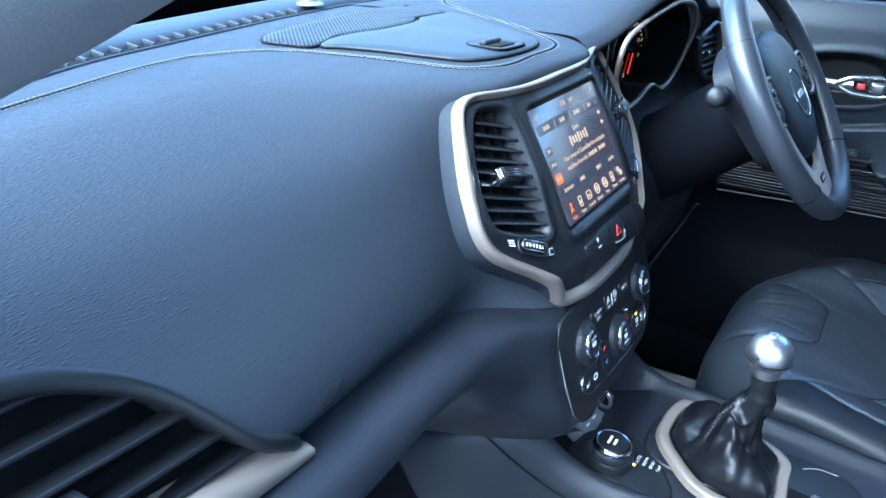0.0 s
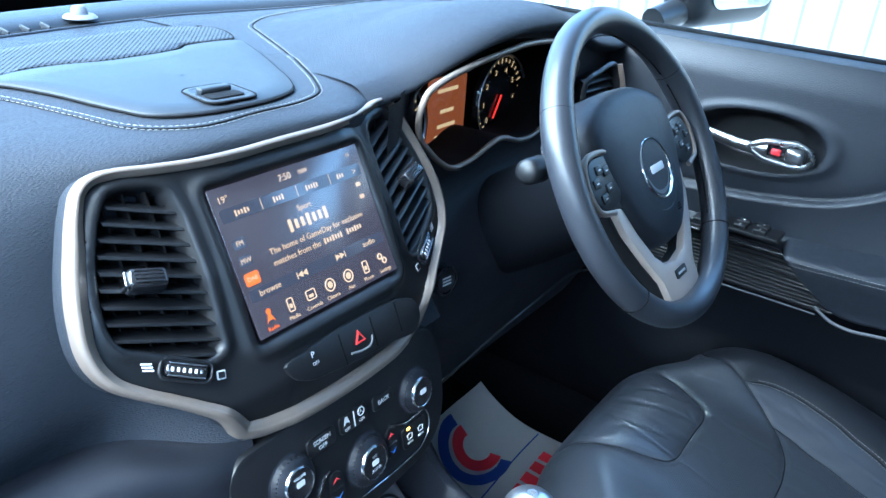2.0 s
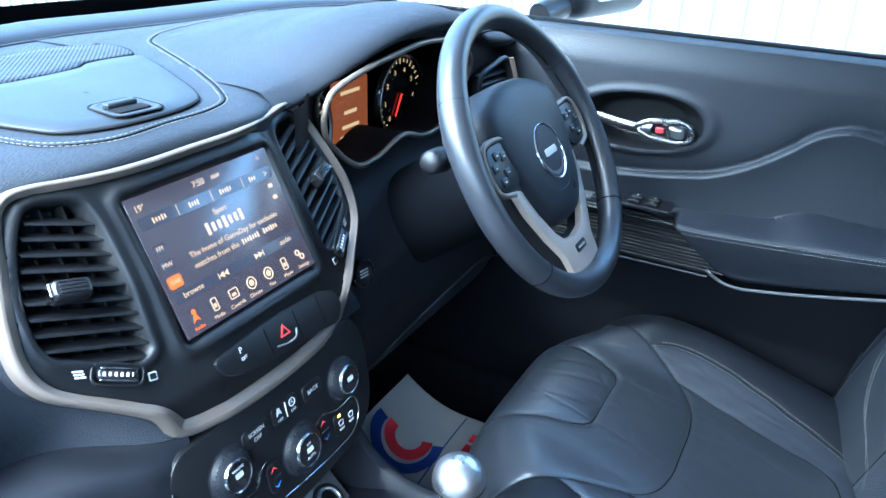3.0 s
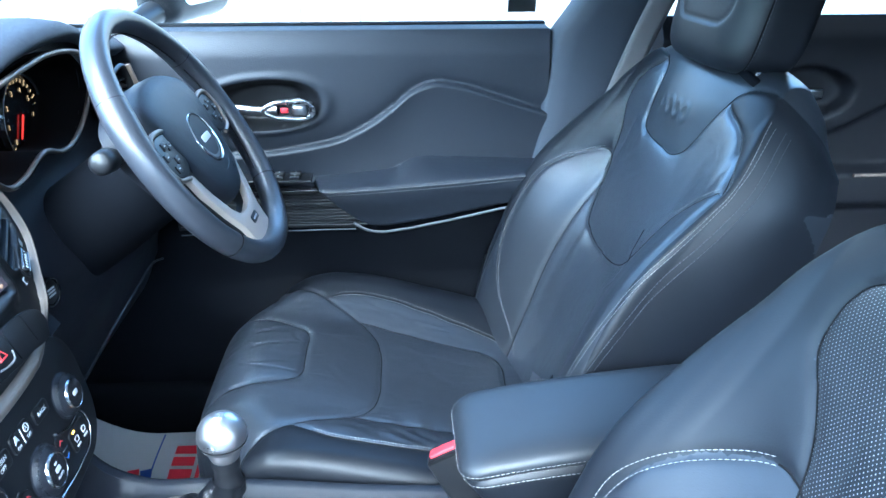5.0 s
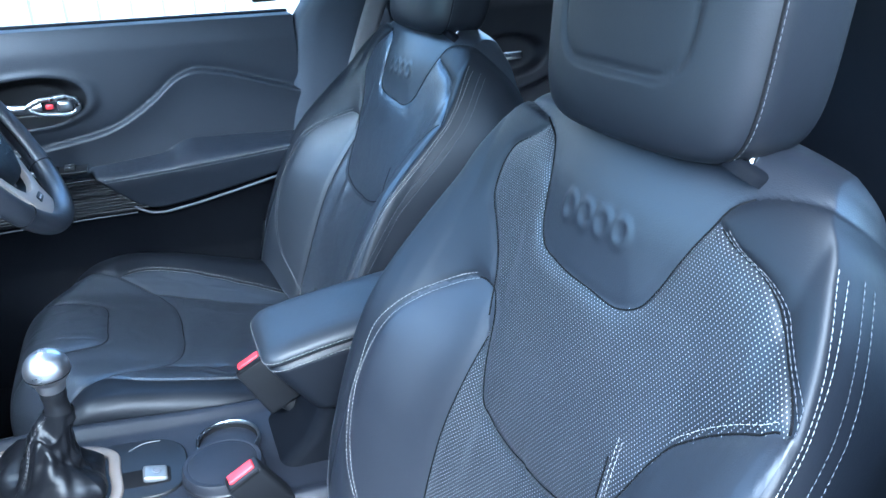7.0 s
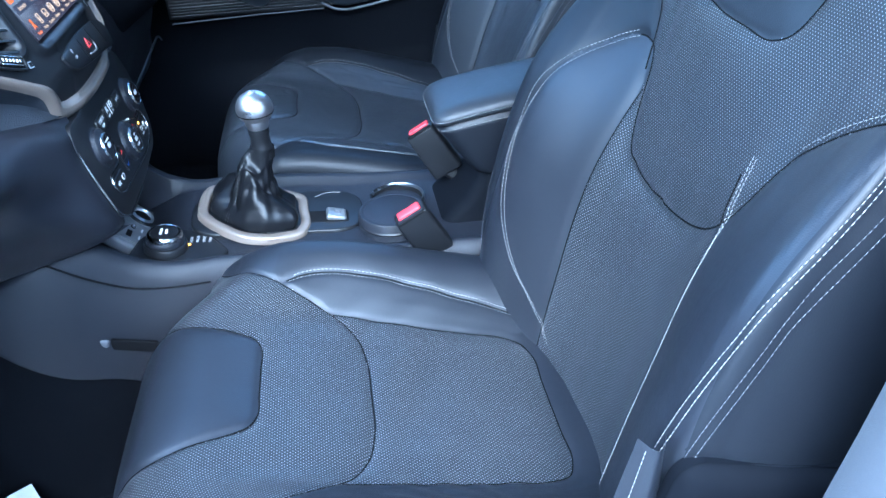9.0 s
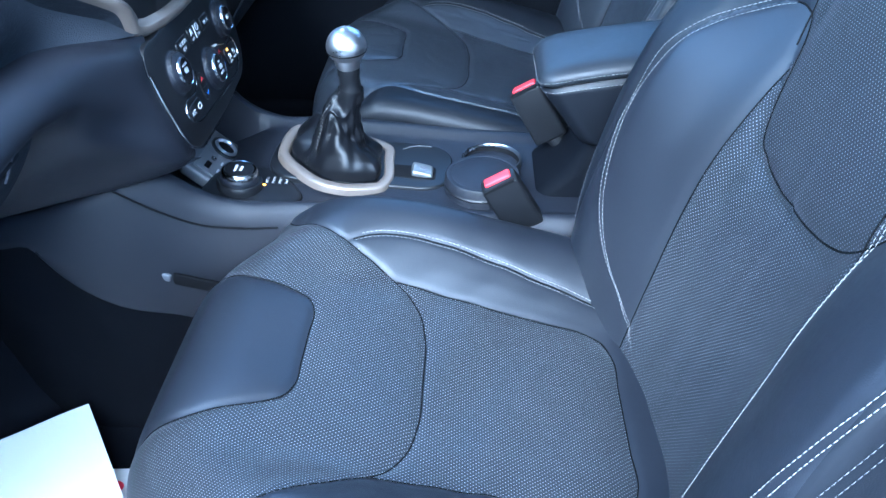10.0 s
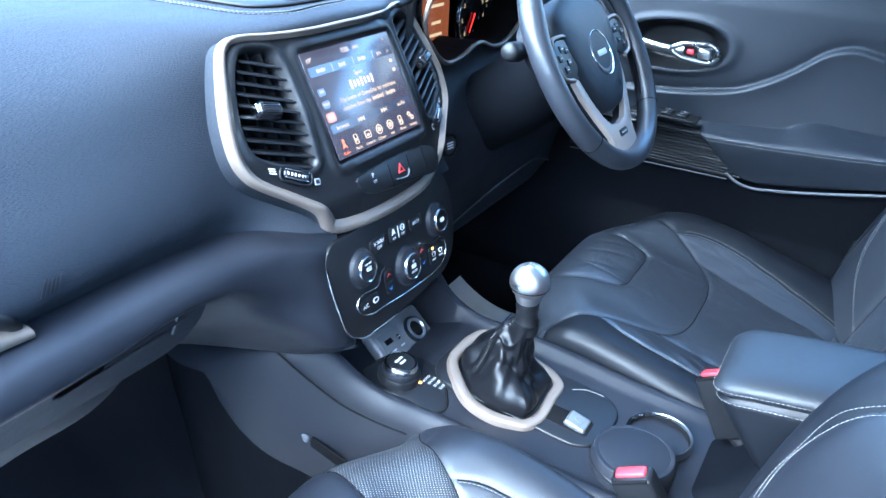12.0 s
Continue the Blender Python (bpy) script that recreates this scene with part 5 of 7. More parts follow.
for y, s in ((.017, "FM"), (.002, "MW")):
    scr_bar(-.075, y, .013, .009, M_SCR_DIM)
    scr_text(s, -.075, y, .0062)
scr_bar(-.075, -.0135, .015, .011, M_SCR_ORANGE)
scr_text("DAB", -.075, -.0135, .0055)
for k, s in enumerate(("Radio", "Media", "Controls", "Climate", "Nav", "Phone", "Settings")):
    x = -.072 + k * .024
    mt = M_SCR_ORANGE if k == 0 else M_SCR_TXT
    scr_text(s, x, -.0585, .0052, mt)
    circ = lambda r, n=20: [(r * math.cos(a), r * math.sin(a), 0) for a in np.linspace(0, math.tau, n, endpoint=False)]
    ic = lambda me, dx=0.0, dy=0.0: part("screen_icon", me, screen, m=pose(x + dx, -.0475 + dy, ZS))
    if k in (3, 4):
        ic(tube("screen_icon", circ(.0056), .0007, mt, n=5, closed=True))
        ic(lathe("screen_icon", [(0, .0002), (.0030, .0002), (.0032, 0)], mt, 16))
    elif k == 0:
        ic(lathe("screen_icon", [(0, .0002), (.0024, .0002), (.0026, 0)], mt, 16), 0, .0035)
        ic(plate("screen_icon", [(-.0044, -.006), (-.0016, .001), (.0016, .001), (.0044, -.006), (.002, -.004), (-.002, -.004)], .0003, 0, mt))
    elif k == 6:
        for dx, dy in ((-.0022, .003), (.0024, -.0022)):
            ic(tube("screen_icon", circ(.0026, 14), .0008, mt, n=5, closed=True), dx, dy)
    else:
        wd, ht = (.0105, .0085) if k == 2 else (.0062, .0112)
        ic(tube("screen_icon", [(a, b, 0) for a, b in rrect(wd, ht, .0012, 3)], .0006, mt, n=5, closed=True))
        ic(plate("screen_icon", rrect(wd * .5, ht * .35, .0006, 3), .0003, 0, mt), 0, -.001)
for y in (.028, .016):
    scr_bar(.074, y, .006, .004, M_SCR_TXT)

# button bar under the screen
bar = part("button_bar", plate("button_bar", spline([(-.076, -.094), (-.05, -.089), (0, -.086), (.05, -.088), (.080, -.092), (.096, -.100), (.100, -.112), (.092, -.126), (.05, -.1265), (.018, -.1245), (-.03, -.1195), (-.056, -.115), (-.070, -.107)], 60, closed=True).tolist(), .006, .0025, M_SATIN), stack, "black button bar", m=pose(0, 0, .0045))
part("hazard_mark", plate("hazard_mark", [(-.007, -.005), (.007, -.005), (0, .007)], .0006, 0, M_REDMARK), stack, "red hazard triangle", m=pose(.011, -.1035, .0052))
part("hazard_gap", plate("hazard_gap", [(-.004, -.003), (.004, -.003), (0, .0035)], .0006, 0, M_SATIN), stack, m=pose(.011, -.1037, .0055))
part("button_text", text_mesh("button_text", "P", .008, M_WHITE), stack, m=pose(-.046, -.0955, .0051))
part("button_text", text_mesh("button_text", "OFF", .0045, M_WHITE), stack, m=pose(-.045, -.1035, .0051))
for x in (-.012, .030, .066):
    part("button_gap", rbox("button_gap", (.0010, .030, .001), 0, M_DARK), stack, m=pose(x, -.106, .0046))

part("hazard_edge", tube("hazard_edge", spline([(-.004, -.1135, .0052), (.012, -.1165, .0052), (.023, -.1150, .0052), (.0265, -.108, .0052)], 16), .0011, M_PILLAR, n=6), stack, "pale lower edge of the hazard button")

# climate panel
HV = pose(.004, .004, .957, 78, 0, 0)
climate = thing("climate_panel", "black climate panel with three ridged knobs and marked buttons", "control panel", HV)
HO = spline([(-.146, .068), (-.10, .073), (-.05, .080), (0, .083), (.06, .082), (.118, .078), (.130, .055), (.131, .02), (.127, -.015), (.116, -.038), (.096, -.054), (.05, -.062), (0, -.066), (-.06, -.066), (-.118, -.063), (-.138, -.050), (-.151, -.01), (-.156, .03), (-.155, .058)], 90, closed=True)
part("panel", plate("panel", HO.tolist(), .03, .004, M_SATIN), climate, "satin black panel")
part("panel_edge", tube("panel_edge", [(x, y, .0) for x, y in HO[(HO[:, 0] < -.03) & (HO[:, 1] < .050)][np.argsort(-HO[(HO[:, 0] < -.03) & (HO[:, 1] < .050)][:, 1])]], .0012, M_CHROME, n=6), climate, "fine bright edge")


def knob(x, y, r, s1, s2):
    k = part("knob", lathe("knob", [(0, .011), (r * .66, .011), (r * .70, .0105), (r * .74, .0095), (r * .95, .0075), (r * 1.02, .005), (r * 1.08, .001), (r * 1.16, 0), (r * 1.16, -.002)], M_PLASTIC, 48), climate, "ridged black rotary knob", m=pose(x, y, 0))
    part("knob_ring", lathe("knob_ring", [(r * .64, .0118), (r * .68, .0124), (r * .72, .0116), (r * .74, .0095)], M_CHROME, 48), k, "chrome ring")
    part("knob_face", lathe("knob_face", [(0, .0120), (r * .63, .0120), (r * .65, .0114)], M_GLOSS, 40), k)
    rid = rbox("ridge", (.0016, .0010, .004), 0, M_SATIN)
    for a in range(36):
        an = a * math.tau / 36
        part("ridge", rid, k, m=pose(math.cos(an) * r * 1.0, math.sin(an) * r * 1.0, .0045, 0, 0, math.degrees(an)))
    part("knob_mark", plate("knob_mark", rrect(.0095, .0055, .0015), .0004, 0, M_WHITE), k, m=pose(0, .001, .0125))
    if s1:
        part("knob_text", text_mesh("knob_text", s1, .0036, M_WHITE), k, m=pose(0, .0074, .0123))
    if s2:
        part("knob_text", text_mesh("knob_text", s2, .0046, M_WHITE), k, m=pose(0, -.0068, .0123))


knob(-.095, .023, .0230, "VOLUME", "")
knob(.081, .024, .0225, "", "")
knob(-.002, -.012, .0250, "OFF", "AUTO")


def button(x, y, w, h, texts=(), mat=M_WHITE, rot=0):
    b = part("button", plate("button", rrect(w, h, h * .25, 4), .003, .001, M_SATIN), climate, "black push button", m=pose(x, y, .0022, 0, 0, rot))
    for s, dx, dy, sz in texts:
        part("button_text", text_mesh("button_text", s, sz, mat), b, m=pose(dx, dy, .0004))
    return b


button(-.055, .040, .036, .018, (("SCREEN", 0, .003, .0062), ("OFF", 0, -.004, .0062)))
b = button(-.012, .041, .038, .020, (("OFF", -.010, -.006, .0045), ("OFF", .010, -.006, .0045)))
part("button_mark", plate("button_mark", [(-.004, -.003), (-.0015, .005), (.0015, .005), (.004, -.003), (.001, -.001), (-.001, -.001)], .0004, 0, M_WHITE), b, m=pose(-.010, .002, .0004))
part("button_mark", tube("button_mark", [(.0042 * math.cos(a), .0042 * math.sin(a), 0) for a in np.linspace(0, math.tau, 18, endpoint=False)], .0006, M_WHITE, n=5, closed=True), b, m=pose(.010, .003, .0006))
part("button_text", text_mesh("button_text", "A", .006, M_WHITE), b, m=pose(.010, .003, .0004))
button(.031, .039, .030, .016, (("BACK", 0, 0, .0066),))
# the framed group round the middle knob: blower arrows, air conditioning, screen heaters
FR = spline([(-.052, .006), (-.060, .002), (-.066, -.008), (-.112, -.013), (-.117, -.020), (-.112, -.031), (-.101, -.038), (-.06, -.043), (0, -.047), (.05, -.047), (.080, -.043), (.092, -.034), (.097, -.018), (.093, -.007), (.06, -.004), (.036, .005)], 90)
part("group_frame", tube("group_frame", np.column_stack([FR, np.full(90, .0008)]), .0012, M_CHROME, n=6), climate, "fine chrome frame")
b = button(-.092, -.026, .040, .018, (("A/C", -.010, 0, .0072),))
part("button_mark", tube("button_mark", [(x, y, .0004) for x, y in rrect(.010, .006, .003)], .0006, M_WHITE, n=5, closed=True), b, m=pose(.011, 0, .0))
for x, y in ((-.046, -.016), (.035, -.014)):
    b = button(x, y, .019, .034)
    part("up_mark", plate("up_mark", [(-.005, -.002), (0, .003), (.005, -.002), (0, .001)], .0004, 0, M_REDMARK), b, m=pose(0, .009, .0004))
    part("down_mark", plate("down_mark", [(-.005, .002), (0, -.003), (.005, .002), (0, -.001)], .0004, 0, M_BLUEMARK), b, m=pose(0, -.009, .0004))
    part("button_line", rbox("button_line", (.013, .0010, .0006), 0, M_CHROME), b, m=pose(0, 0, .0004))
b = button(.071, -.022, .040, .026)
for dx in (-.009, .009):
    part("button_mark", tube("button_mark", [(dx + px, py, .0004) for px, py in ((-.004, .003), (0, .0042), (.004, .003), (.003, -.002), (-.003, -.002))], .0006, M_WHITE, n=5, closed=True), b)
    part("button_mark", plate("button_mark", rrect(.009, .0022, .0005), .0004, 0, M_WHITE), b, m=pose(dx, -.0065, .0004))
part("indicator", plate("indicator", rrect(.005, .0028, .0006), .0006, 0, M_ORANGE_LED), b, "lit amber indicator", m=pose(-.010, .010, .0004))
part("mark_divider", rbox("mark_divider", (.0012, .016, .0006), 0, M_WHITE), climate, m=pose(-.012, .041, .0028))

# ---- centre console ----
console = thing("centre_console", "black plastic centre console between the front seats", "car console")
CY = [-.75, -.60, -.42, -.30, -.20, -.10, -.03, .015, .045, .09, .15, .26, .40]
lipz = cub(CY, [.775, .778, .782, .790, .800, .806, .808, .830, .858, .866, .850, .826, .81])
deck = cub(CY, [.765, .768, .772, .778, .786, .791, .794, .775, .762, .760, .762, .765, .765])
lx = cub(CY, [-.085, -.088, -.090, -.094, -.098, -.102, -.104, -.112, -.122, -.146, -.170, -.172, -.10])
rx_ = cub(CY, [.150, .150, .150, .150, .152, .155, .158, .160, .165, .175, .190, .21, .23])
lowz = cub([-.75, -.1, 0, .06, .125, .175, .215, .30, .40], [.60, .60, .63, .668, .708, .760, .826, .84, .84])
rows, carp = [], []
for y in np.linspace(-.75, .40, 110):
    a, b, z, d = float(lx(y)), float(rx_(y)), float(lipz(y)), float(deck(y))
    zl = min(float(lowz(y)), z - .03)
    fl = lambda q: a - .012 - .022 * float(sstep(z - .05, .58, q))
    sec = [(fl(zl) + .012, zl - .002), (fl(zl) + .001, zl), (fl(zl), zl + .004), (fl(.5 * zl + .5 * z - .02), .5 * zl + .5 * z - .02), (a - .010, z - .022), (a - .004, z - .010), (a + .002, z - .002), (a + .008, z), (a + .016, z - .003), (a + .022, d + .002), (a + .032, d),
           (0.03, d), (b - .032, d), (b - .022, d + .002), (b - .016, z - .003), (b - .008, z), (b - .002, z - .002), (b + .004, z - .012), (b + .012, z - .05), (b + .030, .60), (b + .035, .44)]
    rows.append([(x, y, zz) for x, zz in sec])
    carp.append([(fl(zl) + .010, y, zl + .01), (fl(zl) + .012, y, zl - .02), (fl(zl) + .034, y, .55), (fl(zl) + .034, y, .44)])
part("body", sharp(loft("body", np.array(rows), M_PLASTIC, flip=True), 60), console, "grained black console body")
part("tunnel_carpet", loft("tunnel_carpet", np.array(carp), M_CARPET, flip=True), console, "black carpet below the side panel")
# side panel seam and stowage clip with its strap
part("panel_line", tube("panel_line", spline([(-.166, .088, .866), (-.149, .048, .826), (-.139, .004, .800), (-.134, -.05, .792), (-.132, -.09, .792)], 40), .0014, M_DARK, n=6), console)
part("clip", rbox("clip", (.006, .022, .012), .003, M_PILLAR), console, "small grey stowage clip", m=pose(-.1485, .066, .727, 20, 0, 0))
part("clip_strap", rbox("clip_strap", (.005, .060, .018), .002, M_DARK), console, "black strap", m=pose(-.1445, .026, .713, 14, 0, 0))

# selector pod and dial
DK = 8.0
pod = part("selector_pod", plate("selector_pod", spline([(-.024, .044), (.010, .043), (.036, .036), (.052, .012), (.056, -.012), (.038, -.048), (.012, -.072), (-.018, -.086), (-.027, -.083), (-.034, -.035), (-.037, .012), (-.030, .036)], 70, closed=True).tolist(), .024, .0035, M_SATIN, seg=3), console, "black selector pod", m=pose(-.046, -.020, .800, 4, 0, 0))
part("pod_edge", tube("pod_edge", [(x, y, -.003) for x, y in spline([(-.024, .044), (.010, .043), (.036, .036), (.052, .012), (.056, -.012), (.038, -.048), (.012, -.072), (-.018, -.086), (-.027, -.083), (-.034, -.035), (-.037, .012), (-.030, .036)], 70, closed=True)], .0014, M_DARK, n=6, closed=True), pod, "dark edge groove")
dial = thing("selector_dial", "black drive-mode dial with a chrome collar on the console", "rotary knob", pose(-.047, -.022, .801, DK, 0, 0) @ Matrix.Scale(.90, 4))
part("dial_base", lathe("dial_base", [(.033, 0), (.033, .008), (.031, .012), (.0275, .013)], M_SATIN), dial)
part("dial_grip", lathe("dial_grip", [(.0275, .010), (.0285, .014), (.0280, .020), (.0265, .022)], M_PLASTIC, 60), dial, "black grip")
part("dial_collar", lathe("dial_collar", [(.0265, .020), (.0268, .025), (.0255, .0285), (.0235, .030), (.0215, .0295)], M_CHROME, 60), dial, "chrome collar")
part("dial_cap", lathe("dial_cap", [(0, .0302), (.0205, .0300), (.0218, .0285)], M_SATIN), dial)
part("dial_mark", plate("dial_mark", rrect(.018, .0035, .0006), .0003, 0, M_WHITE), dial, m=pose(0, .005, .0306))
part("dial_mark", plate("dial_mark", rrect(.013, .0035, .0006), .0003, 0, M_WHITE), dial, m=pose(0, -.003, .0306))
for k in range(16):
    a = k * math.tau / 16
    part("collar_notch", rbox("collar_notch", (.0016, .0028, .004), .0005, M_GLOSS), dial, m=pose(.0264 * math.cos(a), .0264 * math.sin(a), .0235, 0, 0, math.degrees(a)))
M_SWITCH = surface("satin_silver_switch", (0.14, 0.145, 0.15), 0.34, metal=0.5, var=0.08)
M_PODTEXT = surface("pale_pod_lettering", (0.352, 0.352, 0.352), 0.6, var=0.05)
for k, s in enumerate(("AUTO", "SNOW", "SPORT", "SAND")):
    part("mode_text", text_mesh("mode_text", s, .0058, M_PODTEXT, "LEFT"), pod, m=pose(.012, -.034 - k * .0088, .0003))
part("mode_lamp", plate("mode_lamp", rrect(.004, .004, .0006), .0004, 0, M_ORANGE_LED), pod, "lit amber mode lamp", m=pose(.0075, -.032, .0003))

# front tray with sockets
# Charcoal base lightened to make up for light that the tray lacks.
M_SOCK = surface("lit_charcoal_plastic", (0.104, 0.1056, 0.112), 0.45, var=0.15, grain=900, bump=0.1)
sock = part("socket_panel", rbox("socket_panel", (.128, .064, .02), .006, M_SOCK), console, "charcoal socket panel", m=pose(.064, .050, .776, 40, 4, 0))
part("power_socket", lathe("power_socket", [(.0132, .0005), (.0136, .0040), (.0150, .0055), (.0172, .0048), (.0182, 0)], M_BRUSHED, 48), sock, "metal-rimmed power socket", m=pose(.030, -.004, .0105))
part("socket_well", lathe("socket_well", [(0, .0006), (.0132, .0006), (.0136, .0035)], M_DARK), sock, m=pose(.030, -.004, .0105))
part("socket_collar", lathe("socket_collar", [(.0178, .0), (.0186, .0028), (.0220, .0022), (.0235, -.002)], M_SATIN, 48), sock, m=pose(.030, -.004, .0105))
part("usb_plate", plate("usb_plate", rrect(.052, .044, .004), .003, .001, M_SOCK), sock, "gloss port plate", m=pose(-.030, -.002, .0125))
part("usb_port", rbox("usb_port", (.017, .008, .002), .001, M_DARK), sock, "usb port", m=pose(-.038, .004, .0130))
part("aux_port", lathe("aux_port", [(.002, 0), (.004, .0015), (.0045, 0)], M_CHROME), sock, m=pose(-.016, .002, .0128))
for x in (-.038, -.016):
    part("port_mark", plate("port_mark", rrect(.010, .0025, .0005), .0003, 0, M_WHITE), sock, m=pose(x, -.012, .0128))
# gear lever: ring, boot, knob
gear = thing("gear_lever", "gear lever with a polished metal ball and wrinkled leather boot", "gear lever", pose(.022, -.132, .7995, DK, 0, 0))
GO = spline([(-.018, .062), (0, .072), (.030, .075), (.060, .073), (.088, .062), (.094, .045), (.082, -.025), (.072, -.066), (.058, -.083), (.020, -.088), (-.040, -.088), (-.056, -.080), (-.065, -.062), (-.073, -.02), (-.068, .004), (-.040, .042)], 120, closed=True)
tn2 = np.roll(GO, -1, 0) - np.roll(GO, 1, 0)
n2 = np.stack([-tn2[:, 1], tn2[:, 0]], 1)
n2 /= np.linalg.norm(n2, axis=1)[:, None]
if ((GO + n2 * .01) ** 2).sum() > (GO ** 2).sum():
    n2 = -n2
ring = [np.stack([*(GO + n2 * k).T, np.full(120, h)], -1) for k, h in ((-.001, -.006), (0, .002), (.0010, .0042), (.0028, .0050), (.0125, .0048), (.0145, .0030), (.0155, -.004))]
part("boot_ring", loft("boot_ring", np.stack(ring, 1), M_TRIM, closed=True), gear, "champagne metal ring")
GI = GO + n2 * .0185
an = np.arctan2(GI[:, 1], GI[:, 0])
NB = 60
lev = np.linspace(0, 1, NB)
rowsb = []
for k, t in enumerate(lev):
    r = np.interp(t, [0, .04, .12, .30, .55, .80, 1], [1.0, .99, .80, .55, .37, .265, .225])
    cx, cy = .004 * t, -.023 * t ** 1.2
    fold = math.sin(math.pi * min(t * 1.05, 1)) ** .8
    crease = lambda a0, wd: np.exp(-np.abs((an - a0 + math.pi) % math.tau - math.pi) / wd)
    sway = .55 * math.sin(5 * t)
    rr = 1 + fold * (.20 * crease(-2.2 + sway, .20) + .16 * crease(-.9 + 1.6 * sway, .18) + .18 * crease(.35 - sway, .20) + .18 * crease(1.6 - sway, .2) + .22 * crease(2.75 - 1.5 * sway, .18)
                     - .20 * crease(-1.55 + sway, .28) - .20 * crease(-.3 + sway, .25) - .18 * crease(2.2 - sway, .28) - .14 * crease(1.0, .3)) * (1 - .3 * t)
    rr = rr + fold * (1 - .5 * t) * (.055 * np.sin(9 * an + 4 * sway) + .035 * np.sin(17 * an - 7 * sway + 2 * np.sin(3 * an)) + .03 * np.sin(26 * t + 3 * an))
    rr = rr + .06 * np.sin(9 * t + 2 * an) * math.exp(-((t - .33) / .16) ** 2)
    circ = np.stack([np.cos(an), np.sin(an)], 1) * .075
    base = GI * (1 - sstep(.1, .8, t)) + circ * sstep(.1, .8, t)
    z = .004 + .097 * t + .012 * math.sin(min(t, .12) / .12 * math.pi / 2) + .004 * np.sin(2 * an + 5 * t) * fold * 4
    rowsb.append(np.stack([cx + base[:, 0] * r * rr, cy + base[:, 1] * r * rr, z], -1))
part("boot", loft("boot", np.stack(rowsb, 1), M_BOOT, closed=True), gear, "wrinkled black leather boot")
for off in (-.035, .035):
    j = int(np.argmin(np.abs(an - (2.3 + off))))
    line = np.array([r[j] for r in rowsb])
    part("stitching", stitches("stitching", line, line - np.array([.002, -.012, .05]), M_THREAD, lift=.0004, pitch=.0055, length=.0035, r=.0003), gear)
G2 = pose(.004, -.023, .104, -8, -1, 0)
part("neck", lathe("neck", [(.0168, -.008), (.0172, .002), (.0150, .008), (.0140, .014), (.0135, .026), (.0150, .030), (.0145, .038)], M_SATIN), gear, "black collar", m=G2)
ball = [(.0165, .031), (.0185, .036), (.0195, .040), (.0205, .046), (.0255, .050), (.0285, .057)]
ball += [(.0296 * math.cos(a), .063 + .0275 * math.sin(a)) for a in np.linspace(-.1, math.pi / 2 - .25, 14)] + [(.006, .0908), (0, .0908)]
ball = [(r * .87, .0915 - (.0908 - z) * .90) for r, z in ball]
part("ball", lathe("ball", ball, M_BRUSHED, 64), gear, "polished metal ball", m=G2)
part("ball_groove", lathe("ball_groove", [(.0250, .0600), (.0256, .0609), (.0250, .0618)], M_DARK, 64), gear, m=G2)
part("shift_map", plate("shift_map", rrect(.006, .004, .001), .0003, 0, M_PILLAR), gear, m=G2 @ pose(0, 0, .0919))

# parking brake switch on the raised plate behind the lever
pb = part("brake_panel", plate("brake_panel", rrect(.124, .255, .045, 8), .012, .003, M_SATIN, seg=3), console, "black raised plate", m=pose(.038, -.175, .7930, 5.0, 0, 0))
part("brake_well", plate("brake_well", rrect(.034, .066, .005), .003, .001, M_DARK), pb, m=pose(-.022, -.072, .0008))
part("brake_switch", rbox("brake_switch", (.028, .030, .010), .004, M_SWITCH), pb, "chrome parking brake switch", m=pose(-.022, -.086, .003, 10, 0, 0))
part("brake_mark", lathe("brake_mark", [(0, .0008), (.005, .0006), (.0055, 0)], M_PILLAR), pb, m=pose(-.022, -.088, .0082, 10, 0, 0))
part("plate_arc", tube("plate_arc", spline([(.040, -.055, .0006), (.052, -.072, .0006), (.054, -.095, .0006)], 14), .0009, M_PILLAR, n=5), pb)

# cup holders
cup = part("cup_well", lathe("cup_well", [(0, -.06), (.030, -.06), (.034, -.055), (.040, .0), (.041, .003)], M_DARK), console, m=pose(.060, -.358, .780))
part("cup_ring", lathe("cup_ring", [(.0400, .0), (.0405, .004), (.0415, .005), (.0428, .0045), (.0435, 0), (.0435, -.006)], surface("grey_ring_metal", (0.22, 0.24, 0.27), 0.3, metal=1.0, var=0.1), 56), console, "bright ring", m=pose(.060, -.358, .781))
lid_ = part("cup_lid", lathe("cup_lid", [(0, .010), (.042, .0100), (.0435, .0094), (.045, .0102), (.049, .0096), (.0512, .006), (.0515, -.035)], M_PLASTIC, 56), console, "round black lid", m=pose(-.012, -.345, .793))
part("lid_lip", lathe("lid_lip", [(.0515, -.003), (.0528, -.005), (.0515, -.008)], M_SATIN, 48), lid_)

# armrest box
arm = thing("armrest", "black leather console armrest lid over a plastic bin", "armrest")
seamZ = cub([-.82, -.75, -.65, -.55, -.47, -.42, -.40], [.964, .963, .958, .948, .937, .927, .921])


def ring_at(h, inset, y0=-.413, y1=-.80, wd=.142, r=.024, n=180):
    """A level of the armrest: a rounded outline whose height follows the sloping seam."""
    o = np.array(rrect(wd - 2 * inset, y0 - y1 - 2 * inset, max(.002, min(r, wd / 2 - inset - .001)), 8, .048, (y0 + y1) / 2))
    o = np.concatenate([o, o[:1]])
    d = np.concatenate([[0], np.cumsum(np.hypot(*np.diff(o, axis=0).T))])
    g = np.linspace(0, d[-1], n, endpoint=False)
    x, y = np.interp(g, d, o[:, 0]), np.interp(g, d, o[:, 1])
    return np.stack([x, y, seamZ(y) + h], -1)


